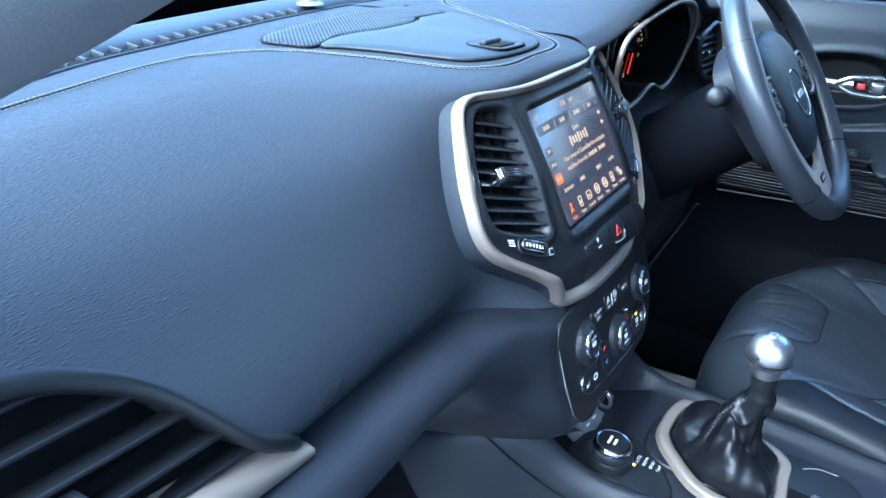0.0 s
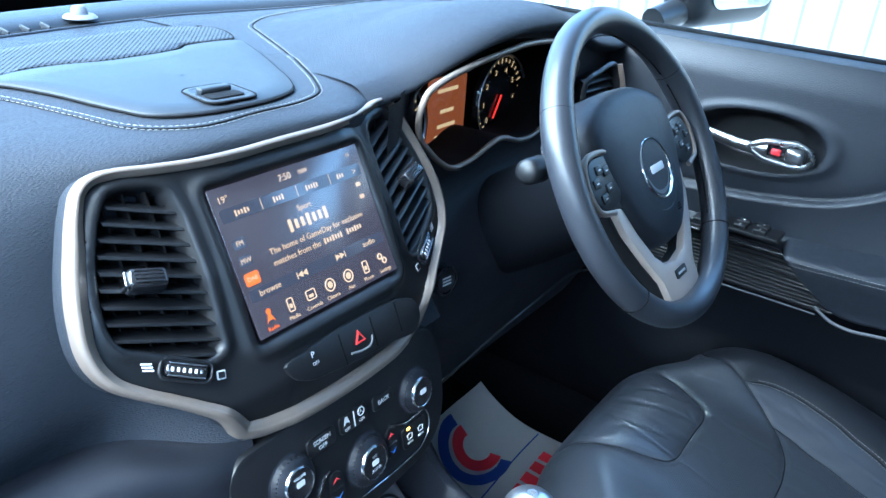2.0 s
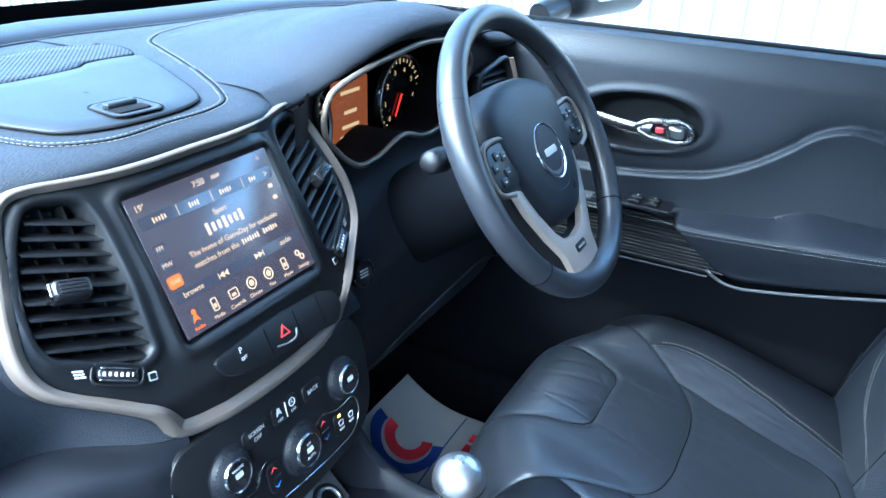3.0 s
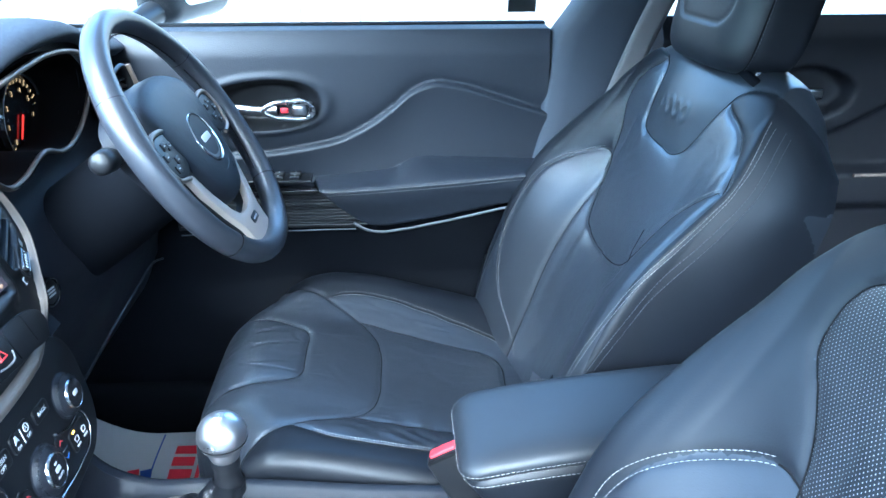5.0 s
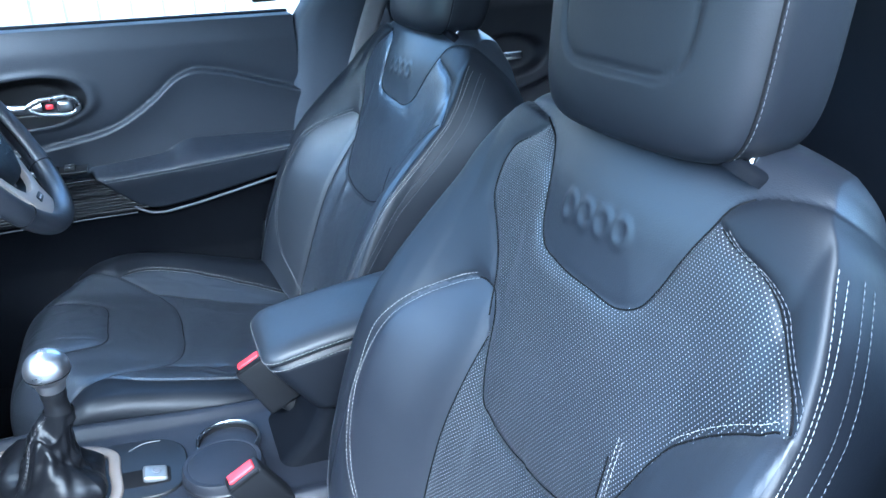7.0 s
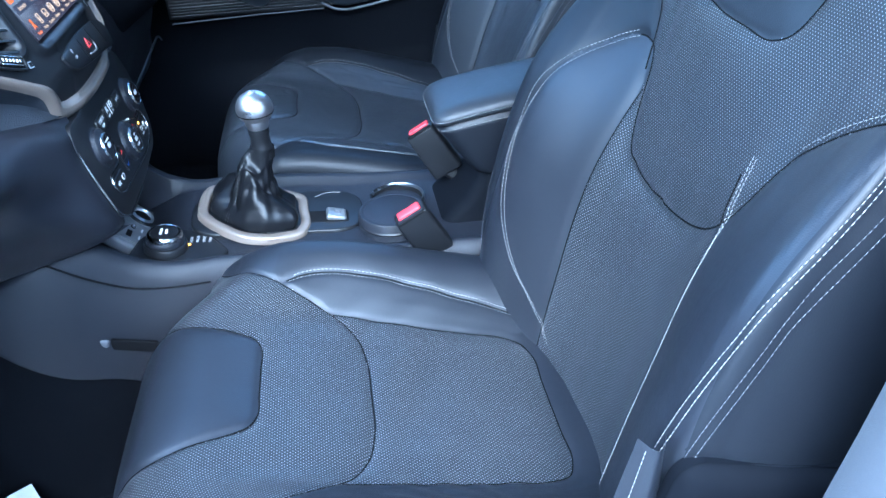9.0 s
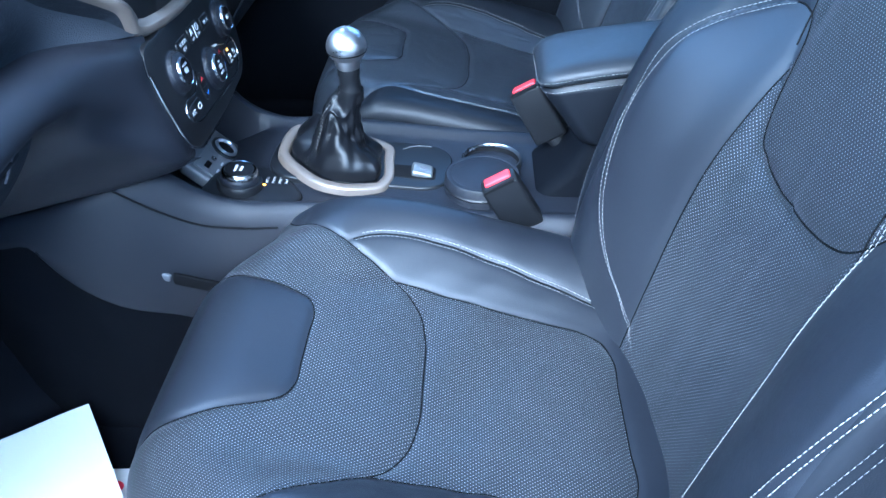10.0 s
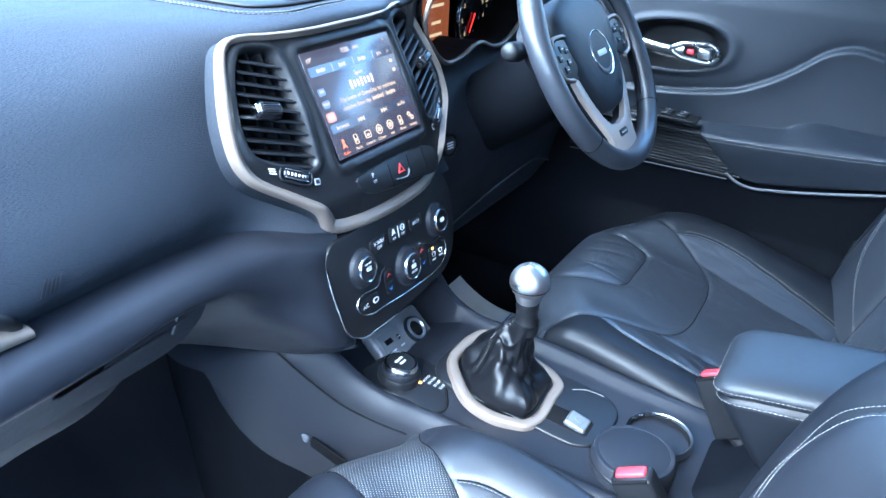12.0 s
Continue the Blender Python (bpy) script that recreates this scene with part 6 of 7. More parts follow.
def round_front(p, h):
    """The stretch of a level that runs along both sides and the front, with outward directions."""
    k = int(np.argmin(p[:, 1] + 10 * np.abs(p[:, 0] - .048)))
    q = np.roll(p, -k, 0)
    q = q[q[:, 1] > -.785] + np.array([0, 0, h])
    nn = np.stack([np.sign(q[:, 0] - .048) * (np.abs(q[:, 0] - .048) > .04), np.clip((q[:, 1] + .445) / .03, 0, 1), 0 * q[:, 0] + .3], -1)
    return q, nn / np.linalg.norm(nn, axis=1)[:, None]


lv = [(-.003, .006), (.000, .0022), (.0015, .0008), (.005, -.0005), (.010, .0006), (.0145, .004), (.018, .010), (.0205, .020), (.0215, .034), (.0218, .052), (.0218, .0690)]
levels = [ring_at(h, i) for h, i in lv]
levels.append(levels[-1] * [0, 1, 1] + [.048, 0, 0])
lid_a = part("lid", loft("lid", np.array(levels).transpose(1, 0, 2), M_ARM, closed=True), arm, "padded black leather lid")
p, nn = round_front(ring_at(.006, -.0005), 0)
part("stitching", stitches("stitching", p, nn, M_THREAD, lift=.0006), lid_a)
pad = []
for u in np.linspace(0, 1, 16):
    p = ring_at(0, .001 + .006 * u ** 1.5 + (.006 * np.exp(-u / .02)), -.415 - .048 * u ** 1.1)
    p[:, 2] = (p[:, 2] - .003) * (1 - u) + .847 * u
    pad.append(p)
p = pad[-1].copy()
p[:, :2] = (p[:, :2] - [.048, -.62]) * .94 + [.048, -.62]
pad.append(p)
# The side pad's shade below the lid is in this darker leather.
pad_o = part("side_pad", loft("side_pad", np.array(pad).transpose(1, 0, 2), M_LEATHER_SHADED, closed=True), arm, "tapered leather side below the lid")
p, nn = round_front(pad[1], 0)
part("stitching", stitches("stitching", p + nn * .0008, nn, M_THREAD, lift=.0006), pad_o)
bin_ = []
for z, yf, s in ((.88, -.485, .80), (.85, -.480, .82), (.83, -.475, .86), (.80, -.455, .95), (.775, -.42, 1.05), (.74, -.40, 1.1)):
    hw, c = .066 * s, .048
    o = rrect(2 * hw, .40, .022, 5, c, yf - .20)
    bin_.append([(x, y, z) for x, y in o])
part("bin", loft("bin", np.array(bin_).transpose(1, 0, 2), M_PLASTIC_SHADED, closed=True), arm, "black plastic bin")

# ---- belt buckles ----


def buckle(x, y, z, yaw, tilt, side):
    b = thing("belt_buckle", "black belt buckle with a red release button beside the seat", "seat belt buckle", pose(x, y, z, tilt, side, yaw), group="belt buckles")
    part("housing", rbox("housing", (.028, .050, .086), .005, M_SATIN, (0, 0, -.044), taper=(.94, .94)), b, "black plastic housing")
    part("release_button", rbox("release_button", (.014, .035, .008), .0025, M_RED, (.002, 0, -.0015)), b, "red release button")
    part("latch_slot", rbox("latch_slot", (.004, .040, .004), .001, M_DARK, (-.012, 0, -.002)), b)
    part("stalk", tube("stalk", [(0, 0, -.08), (0, -.03, -.16), (0, -.06, -.22)], .012, M_SATIN, flat=(.6, 1.2)), b)
    return b


buckle(-.097, -.362, .843, 8, -28, -8)
buckle(.093, -.402, .880, -8, -31, 0)

# ---- steering wheel and column ----
WH = pose(.376, -.090, 1.184, 58.8, 0, 0) @ Matrix.Scale(1.015, 4)
wheel = thing("steering_wheel", "black leather three-spoke steering wheel with champagne spokes", "steering wheel", WH)
NR, NT = 180, 20
A = np.linspace(0, math.tau, NR, endpoint=False)
B = np.linspace(0, math.tau, NT, endpoint=False)
fat = 1 + .10 * np.exp(-((np.abs(((A - math.pi / 2 + math.pi) % math.tau) - math.pi) - 1.15) / .22) ** 2)
RP = np.stack([np.stack([(.1715 + .0148 * fat * math.cos(b)) * np.cos(A), (.1715 + .0148 * fat * math.cos(b)) * np.sin(A), .0168 * fat * math.sin(b)], -1) for b in B], 1)
F = []
for i in range(NR):
    for j in range(NT):
        F.append((i * NT + j, ((i + 1) % NR) * NT + j, ((i + 1) % NR) * NT + (j + 1) % NT, i * NT + (j + 1) % NT))
part("rim", make("rim", RP.reshape(-1, 3), F, M_RIM), wheel, "black leather rim")
for an_ in (148, 32, 222, 318):
    a = radians(an_)
    c = [((.1715 + .0153 * math.cos(b)) * math.cos(a), (.1715 + .0153 * math.cos(b)) * math.sin(a), .0174 * math.sin(b)) for b in B]
    part("rim_seam", tube("rim_seam", c, .0007, M_DARK, n=5, closed=True), wheel)
for a0, a1 in ((35, 145), (-38, 30), (150, 218)):
    aa = np.radians(np.linspace(a0, a1, 160))
    p = np.stack([.1560 * np.cos(aa), .1560 * np.sin(aa), np.full(160, -.002)], -1)
    part("stitching", stitches("stitching", p, np.stack([-np.cos(aa), -np.sin(aa), 0 * aa], -1), M_DARK, lift=.0008, r=.0012, length=.005), wheel)
# hub
HC = spline([(-.100, .058), (-.054, .084), (0, .092), (.054, .084), (.100, .058), (.100, .022), (.084, -.024), (.066, -.062), (.036, -.086), (0, -.092), (-.036, -.086), (-.066, -.062), (-.084, -.024), (-.100, .022)], 80, closed=True)
hub = [[(x * s, y * s, z) for x, y in HC] for s, z in ((1.02, -.060), (1.03, -.022), (1.01, -.006), (.97, .001), (.84, .0065), (.55, .0102), (.25, .0118), (.01, .012))]
part("hub", loft("hub", np.array(hub).transpose(1, 0, 2), M_PLASTIC, closed=True), wheel, "grained black airbag cover")
M_BADGE = surface("satin_silver_badge", (0.16, 0.168, 0.176), 0.4, metal=0.6, var=0.08)
part("badge_recess", lathe("badge_recess", [(.0325, .0225), (.036, .0205), (.042, .0215), (.044, .0235)], M_SATIN, 56), wheel, "black recess round the badge", m=pose(0, -.006, -.0135) @ Matrix.Diagonal((1.12, 1.12, 1, 1)))
part("badge_ring", lathe("badge_ring", [(.0290, .0235), (.0298, .0258), (.0312, .0262), (.0322, .0250), (.0325, .022)], M_CHROME, 56), wheel, "chrome badge ring", m=pose(0, -.006, -.0135) @ Matrix.Diagonal((1.12, 1.12, 1, 1)))
part("badge", lathe("badge", [(0, .0250), (.026, .0248), (.0292, .0240)], M_BADGE, 40), wheel, "plain round badge", m=pose(0, -.006, -.0135) @ Matrix.Diagonal((1.12, 1.12, 1, 1)))
part("badge_bar", plate("badge_bar", rrect(.034, .009, .003), .0008, .0002, M_WHITE), wheel, m=pose(0, -.006, .0127))
for k in (-1, 0, 1):
    part("airbag_mark", plate("airbag_mark", rrect(.010, .0015, .0004), .0003, 0, M_DARK), wheel, m=pose(.030, -.060 + k * .003, .0085))
# side spokes with switches
for sg in (-1, 1):
    sp = [[(sg * x, y, z) for x, y, z in r] for r in (
        [(.068, .040, -0.002), (.068, .048, -0.012), (.068, .040, -0.032), (.068, -.030, -0.032), (.068, -.036, -0.012), (.068, -.030, -0.002)],
        [(.105, .030, 0.000), (.105, .037, -0.010), (.105, .030, -0.028), (.105, -.020, -0.028), (.105, -.026, -0.010), (.105, -.020, 0.000)],
        [(.140, .026, -0.003), (.140, .034, -0.012), (.140, .026, -0.024), (.140, -.018, -0.024), (.140, -.024, -0.012), (.140, -.018, -0.003)],
        [(.166, .030, -0.008), (.166, .040, -0.012), (.166, .030, -0.020), (.166, -.022, -0.020), (.166, -.030, -0.012), (.166, -.022, -0.008)])]
    part("spoke", sharp(loft("spoke", np.array(sp).transpose(1, 0, 2), M_SATIN, closed=True, caps=True, flip=sg < 0), 50), wheel, "black side spoke")
    sw = part("switch_plate", plate("switch_plate", [(sg * x, y) for x, y in spline([(.078, .030), (.10, .034), (.130, .030), (.138, .012), (.132, -.014), (.108, -.022), (.086, -.016), (.078, .006)], 40, closed=True)][::sg], .006, .002, M_SATIN), wheel, "black switch plate", m=pose(0, 0, .0035))
    part("switch_trim", tube("switch_trim", [(sg * x, y, .0025) for x, y in spline([(.078, .034), (.10, .038), (.134, .034), (.143, .012), (.136, -.017), (.108, -.026)], 40)], .0034, M_TRIM, n=8), wheel, "champagne edging")
    for x, y in ((.100, .018), (.114, .022), (.126, .010), (.104, .0), (.119, -.008)):
        part("switch_button", rbox("switch_button", (.013, .010, .003), .0012, M_SATIN), sw, m=pose(sg * x, y, .0005))
        part("switch_mark", plate("switch_mark", rrect(.005, .0015, .0004), .0003, 0, M_WHITE), sw, m=pose(sg * x, y, .0022))
# lower forked spoke
# Lighter copy of the champagne trim; its brightness is put into the base colour.
M_TRIM_LIT = surface("lit_champagne_paint", (0.40, 0.335, 0.285), 0.40, metal=0.2, var=0.08, grain=2000, bump=0.05)
FO = [(-.098, -.020), (-.090, -.055), (-.068, -.096), (-.048, -.126), (-.042, -.160), (.042, -.160), (.048, -.126), (.068, -.096), (.090, -.055), (.098, -.020), (.078, -.028), (.066, -.062), (.046, -.095), (.029, -.110), (0, -.115), (-.029, -.110), (-.046, -.095), (-.066, -.062), (-.078, -.028)]
part("lower_spoke", plate("lower_spoke", FO, .010, .003, M_TRIM_LIT), wheel, "champagne forked lower spoke", m=pose(0, 0, -.003))
part("lower_spoke_back", plate("lower_spoke_back", [(x * 1.06, y) for x, y in FO], .014, .002, M_SATIN), wheel, m=pose(0, 0, -.0115))
part("spoke_badge", plate("spoke_badge", rrect(.030, .011, .003), .002, .0006, M_SATIN), wheel, "small dark badge", m=pose(0, -.130, -.0015))
part("spoke_badge_mark", plate("spoke_badge_mark", rrect(.020, .0025, .0006), .0003, 0, M_WHITE), wheel, m=pose(0, -.130, -.0011))

column = thing("steering_column", "black plastic steering column shroud with control stalks", "steering column", WH)
cs_ = [[(hx * math.cos(a), hy_ * math.sin(a) + oy, z) for a in np.linspace(0, math.tau, 48, endpoint=False)] for hx, hy_, oy, z in ((.046, .044, -.002, -.020), (.062, .056, -.004, -.026), (.067, .062, -.006, -.045), (.068, .064, -.010, -.10), (.066, .066, -.016, -.17), (.064, .066, -.02, -.24))]
part("shroud", loft("shroud", np.array(cs_).transpose(1, 0, 2), M_PLASTIC_SHADED, closed=True, flip=True), column, "black plastic shroud")
part("shroud_line", tube("shroud_line", [(x * 1.004, y, z) for x, y, z in [(.0672 * math.cos(a), .062 * math.sin(a) - .006, -.046) for a in np.linspace(0, math.tau, 60, endpoint=False)]], .0009, M_DARK, n=5, closed=True), column)
for sg in (-1, 1):
    stalk = part("stalk", tube("stalk", [(sg * .06, .035, -.06), (sg * .10, .040, -.055), (sg * .135, .044, -.05)], [.011, .010, .011], M_SATIN, n=14), column, "black control stalk")
    part("stalk_knob", tube("stalk_knob", [(sg * .125, .043, -.051), (sg * .130, .044, -.051), (sg * .160, .047, -.047), (sg * .164, .048, -.046)], [.012, .0145, .0135, .009], M_SATIN, n=18), stalk, "ridged stalk end")

# ---- instruments ----
cluster = thing("instrument_cluster", "instrument cluster with round gauges and an amber display", "instrument cluster")
xs = np.linspace(.197, .545, 60)
topz = cub([.15, .20, .25, .30, .345, .38, .42, .47, .52, .57], [1.225, 1.262, 1.276, 1.283, 1.287, 1.290, 1.289, 1.283, 1.268, 1.225])
botz = cub([.15, .20, .24, .28, .32, .38, .44, .48, .52, .57], [1.24, 1.205, 1.172, 1.150, 1.150, 1.166, 1.150, 1.150, 1.172, 1.24])
loop = [(x, z) for x, z in zip(xs, topz(xs))] + [(.553, 1.240), (.555, 1.215)] + [(x, z) for x, z in zip(xs[::-1], botz(xs[::-1]))] + [(.190, 1.215), (.189, 1.24)]
loop = spline(loop[::3], 160, closed=True)
part("cluster_trim", tube("cluster_trim", [(x, .104 - .012 * (z - 1.21) / .07, z) for x, z in loop], .0038, M_TRIM, n=10, closed=True), cluster, "champagne metal surround")
cen = loop.mean(0)
well = [np.stack([cen[0] + (loop[:, 0] - cen[0]) * k, np.full(160, y), cen[1] + (loop[:, 1] - cen[1]) * k], -1) for k, y in ((1.0, .108), (.985, .125), (.99, .17), (1.0, .215), (.5, .22), (.01, .22))]
part("gauge_hood", loft("gauge_hood", np.stack(well, 1), M_DARK, closed=True), cluster, "matt black gauge hood")
M_AMBER = glowing("amber_display", (0.85, 0.20, 0.06), 0.018)
M_DIALLIT = glowing("lit_dial_marks", (1.0, 0.62, 0.30), 0.048)
part("display", plate("display", rrect(.085, .092, .006), .002, .0005, M_AMBER), cluster, "amber information display", m=pose(.366, .190, 1.190, 90, 0, 0) @ pose(0, 0, .002))
for k, (w, y) in enumerate(((.045, .028), (.03, .0), (.04, -.02), (.05, -.034))):
    part("display_bar", plate("display_bar", rrect(w, .005, .001), .0004, 0, M_DIALLIT), cluster, m=pose(.366, .1875, 1.190 + y, 90, 0, 0))
for gx in (.245, .488):
    g = part("gauge", lathe("gauge", [(0, 0), (.046, 0), (.048, .003), (.050, .006), (.052, .004), (.053, 0)], M_GLOSS, 60), cluster, "round gauge with lit marks", m=pose(gx, .184, 1.186, 90, 0, 0) @ Matrix.Scale(1.28, 4))
    for k in range(25):
        a = radians(225 - k * 270 / 24)
        L = .007 if k % 3 == 0 else .004
        part("gauge_tick", rbox("gauge_tick", (L, .0011, .0004), 0, M_DIALLIT), g, m=pose(.042 * math.cos(a), .042 * math.sin(a), .0008, 0, 0, math.degrees(a)))
    for k in range(8):
        a = radians(225 - k * 270 / 7)
        part("gauge_number", text_mesh("gauge_number", str(k), .0085, M_DIALLIT), g, m=pose(.031 * math.cos(a), .031 * math.sin(a), .0008))
    part("needle", plate("needle", [(-.0012, -.004), (.0012, -.004), (.0008, .024), (-.0008, .024)], .001, 0, glowing("red_needle", (1, .03, .02), 0.096)), g, "red needle", m=pose(0, 0, .003, 0, 0, 150))
    part("gauge_ring", lathe("gauge_ring", [(.047, .004), (.0485, .006), (.050, .004)], M_BRUSHED, 60), g)
# start button
sb = thing("start_button", "round black engine start button on the fascia", "button", pose(.196, .058, 1.050, 84, 0, -8))
part("button_cap", lathe("button_cap", [(0, .006), (.013, .006), (.0145, .005)], M_SATIN), sb)
part("button_rim", lathe("button_rim", [(.0145, .004), (.0155, .007), (.018, .006), (.019, -.01)], M_GLOSS), sb)
for y in (.004, 0, -.004):
    part("button_mark", plate("button_mark", rrect(.014, .0022, .0005), .0003, 0, M_WHITE), sb, m=pose(0, y, .0064))
# driver's end vent
ev = thing("end_vent", "black air vent with a champagne edge at the dash end", "air vent", pose(.615, .085, 1.184, 80, 0, -6) @ Matrix.Scale(.86, 4))
part("vent_frame", loft("vent_frame", np.stack([np.array([(x * k, y * k, z) for x, y in spline([(-.045, .03), (0, .045), (.05, .05), (.06, .0), (.05, -.045), (-.01, -.05), (-.05, -.03)], 60, closed=True)]) for k, z in ((1.1, 0), (1.05, .006), (.96, .006), (.92, -.01), (.9, -.03), (.02, -.03))], 1), M_SATIN, closed=True), ev)
for k in range(6):
    part("vent_slat", rbox("vent_slat", (.088, .003, .014), .001, M_SATIN), ev, m=pose(.002, .032 - k * .0135, -.006, 35, 0, 0))
part("vent_edge", tube("vent_edge", spline([(.055, .052, .008), (.067, 0, .008), (.055, -.048, .008)], 30), .006, M_TRIM, flat=(.5, 1)), ev, "champagne edge")
part("vent_tab", rbox("vent_tab", (.02, .010, .010), .002, M_CHROME), ev, m=pose(-.012, 0, .004))

# knee panel edge and under-dash line on the driver's side
part("knee_panel_edge", tube("knee_panel_edge", spline([(.165, .050, .905), (.22, .040, .925), (.30, .035, .940), (.40, .035, .945), (.52, .045, .935), (.62, .06, .90)], 40), .0018, M_SATIN, n=6), dash, "lower edge")

# ---- driver's door ----
door = thing("door_driver", "closed driver's door with a black moulded panel", "car door", kind="structure")
BELT = 1.258
swoosh = cub([-.70, -.62, -.53, -.465, -.425, -.385, -.345, -.30, -.26, -.19, -.12, .0, .15, .3], [1.105, 1.126, 1.155, 1.174, 1.178, 1.163, 1.130, 1.099, 1.079, 1.062, 1.052, 1.047, 1.050, 1.055])
armS = cub([-.70, -.574, -.459, -.34, -.211, -.10, .2], [1.026, 1.018, 1.008, 1.000, .994, .992, .992])
armT = cub([-.70, -.58, -.458, -.385, -.352, -.30, -.254, -.20, -.10, .2], [1.029, 1.033, 1.038, 1.036, 1.020, 1.012, 1.008, 1.004, 1.002, 1.002])
armB = cub([-.70, -.556, -.443, -.36, -.32, -.295, -.275, -.25, -.2, 0, .2], [.975, .948, .924, .909, .905, .910, .922, .945, .972, .975, .975])


def d_swoosh(y, z):
    return z - swoosh(y)


def d_armtop(y, z):
    return z - armT(y)


def d_armbot(y, z):
    return z - armB(y)


def d_bowl(y, z):
    a, b = (y + .120) / .103, (z - 1.140 + .05 * (y + .120)) / .047
    r = (np.abs(a) ** 2.3 + np.abs(b) ** 2.3) ** (1 / 2.3)
    return (1 - r) * .047


def door_face(y, z):
    x = .738 + .010 * sstep(1.25, 1.0, z) + 0 * y
    x = x + .012 * sstep(BELT - .035, BELT + .012, z)
    sw, at, ab = d_swoosh(y, z), d_armtop(y, z), d_armbot(y, z)
    x = x - .010 * sstep(.003, -.007, sw) * np.exp(np.minimum(sw, 0) / .035) + .009 * sstep(-.005, .003, sw) * np.exp(-np.maximum(sw, 0) / .016)
    rise = np.clip((z - armS(y)) / (armT(y) - armS(y)), 0, 1)
    ahead = -.205 - (.994 - np.minimum(z, .994)) * .95
    arm = (1 - rise ** 1.5) * sstep(-.004, .010, ab) * (1 - .55 * sstep(.004, -.10, z - armS(y)))
    x = x - arm * (.054 * sstep(ahead + .006, ahead - .012, y) + .012)
    x = x + .012 * sstep(.0, -.03, ab)
    x = x - .045 * sstep(.80, .70, z) * sstep(.1, -.1, y) + .03 * sstep(.62, .5, z)
    bo = d_bowl(y, z)
    x = x + .034 * sstep(0, .018, bo) - .006 * np.exp(-((bo + .004) / .006) ** 2)
    return np.stack([x, y, z], -1)


ds = cut_sheet(door_face, -.632, .36, .46, BELT + .010, .0034, [d_swoosh, d_armtop, d_armbot, d_bowl],
               lambda y, z: np.where(d_bowl(y, z) > 0, 4, np.where(d_swoosh(y, z) > 0, 0, np.where(d_armtop(y, z) > 0, 1, np.where(d_armbot(y, z) > 0, 2, 3)))), range(5))
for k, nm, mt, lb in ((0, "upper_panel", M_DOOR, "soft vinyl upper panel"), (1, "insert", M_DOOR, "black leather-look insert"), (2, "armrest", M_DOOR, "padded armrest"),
                      (3, "lower_panel", M_PLASTIC_SHADED, "grained lower panel"), (4, "handle_bowl", M_SATIN, "oval handle bowl")):
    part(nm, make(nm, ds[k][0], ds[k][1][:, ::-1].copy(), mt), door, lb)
part("door_shell", rbox("door_shell", (.06, 1.02, .80), .015, M_PAINT, (.83, -.135, .85)), door)
part("belt_top", rbox("belt_top", (.075, 1.0, .012), .004, M_PAD, (.792, -.135, BELT + .004)), door, "vinyl sill top")
# pale line below the armrest, stitched edge on it, ribbed strip ahead
ln = np.array([(.704, y, float(armB(y)) + .001) for y in np.linspace(-.60, -.272, 60)])
part("pocket_edge", tube("pocket_edge", ln, .0026, M_PILLAR, n=8), door, "pale pocket edge")
for dz in (-.001, -.0075):
    st_ = np.array([(float(door_face(np.array(y), np.array(float(armS(y)) + dz))[0]) - .001, y, float(armS(y)) + dz) for y in np.linspace(-.60, -.222, 80)])
    part("stitching", stitches("stitching", st_, np.tile([-1, 0, .3], (80, 1)), M_THREAD), door)
strip = part("ribbed_strip", rbox("ribbed_strip", (.006, .34, .078), .002, M_SATIN, (.7215, -.115, .950)), door, "ribbed dark strip ahead of the armrest")
for k in range(12):
    zz = .984 - k * .0061
    part("rib", tube("rib", [(.7172, y, zz) for y in np.linspace(-.225 - (.985 - zz) * 1.05, .05, 4)], .0021, M_SATIN, n=6), strip)
part("strip_edge", tube("strip_edge", [(.712, .05, .904), (.711, -.12, .909), (.708, -.20, .911), (.704, -.275, .913)], .0013, M_PILLAR, n=6), strip, "pale lower edge")
part("strip_top", rbox("strip_top", (.020, .22, .004), .0015, M_GLOSS, (.712, -.10, .9905)), strip)
# inner handle
M_SILVER = surface("satin_silver_plastic", (0.34, 0.35, 0.37), 0.30, metal=1.0, var=0.06, rvar=0.05)
bar_ = spline([(.744, -.036, 1.139), (.736, -.075, 1.135), (.731, -.115, 1.132), (.728, -.145, 1.133)], 30)
hd = part("inner_handle", tube("inner_handle", bar_, np.interp(np.linspace(0, 1, 30), [0, .15, .8, 1], [.005, .0085, .0085, .0115]), M_SILVER, n=16, flat=(.6, 1.0)), door, "silver inner handle")
loop_ = [(.729 - .003 * math.sin(math.pi * (y + .165) / .07), y, z + 1.134) for y, z in spline([(-.120, 0), (-.137, .0115), (-.165, .0155), (-.192, .0155), (-.206, .006), (-.206, -.008), (-.192, -.0155), (-.165, -.0150), (-.137, -.0105)], 48, closed=True)]
part("handle_loop", tube("handle_loop", loop_, .0048, M_SILVER, n=10, closed=True), hd, "silver loop round the lock")
part("lock_well", rbox("lock_well", (.006, .066, .024), .0025, M_GLOSS), hd, m=pose(.731, -.168, 1.134))
part("lock_mark", rbox("lock_mark", (.006, .014, .010), .0025, M_RED), hd, "red lock marking", m=pose(.7265, -.158, 1.134))
part("lock_knob", rbox("lock_knob", (.012, .026, .021), .006, M_SILVER), hd, "silver lock slide", m=pose(.7255, -.184, 1.134))
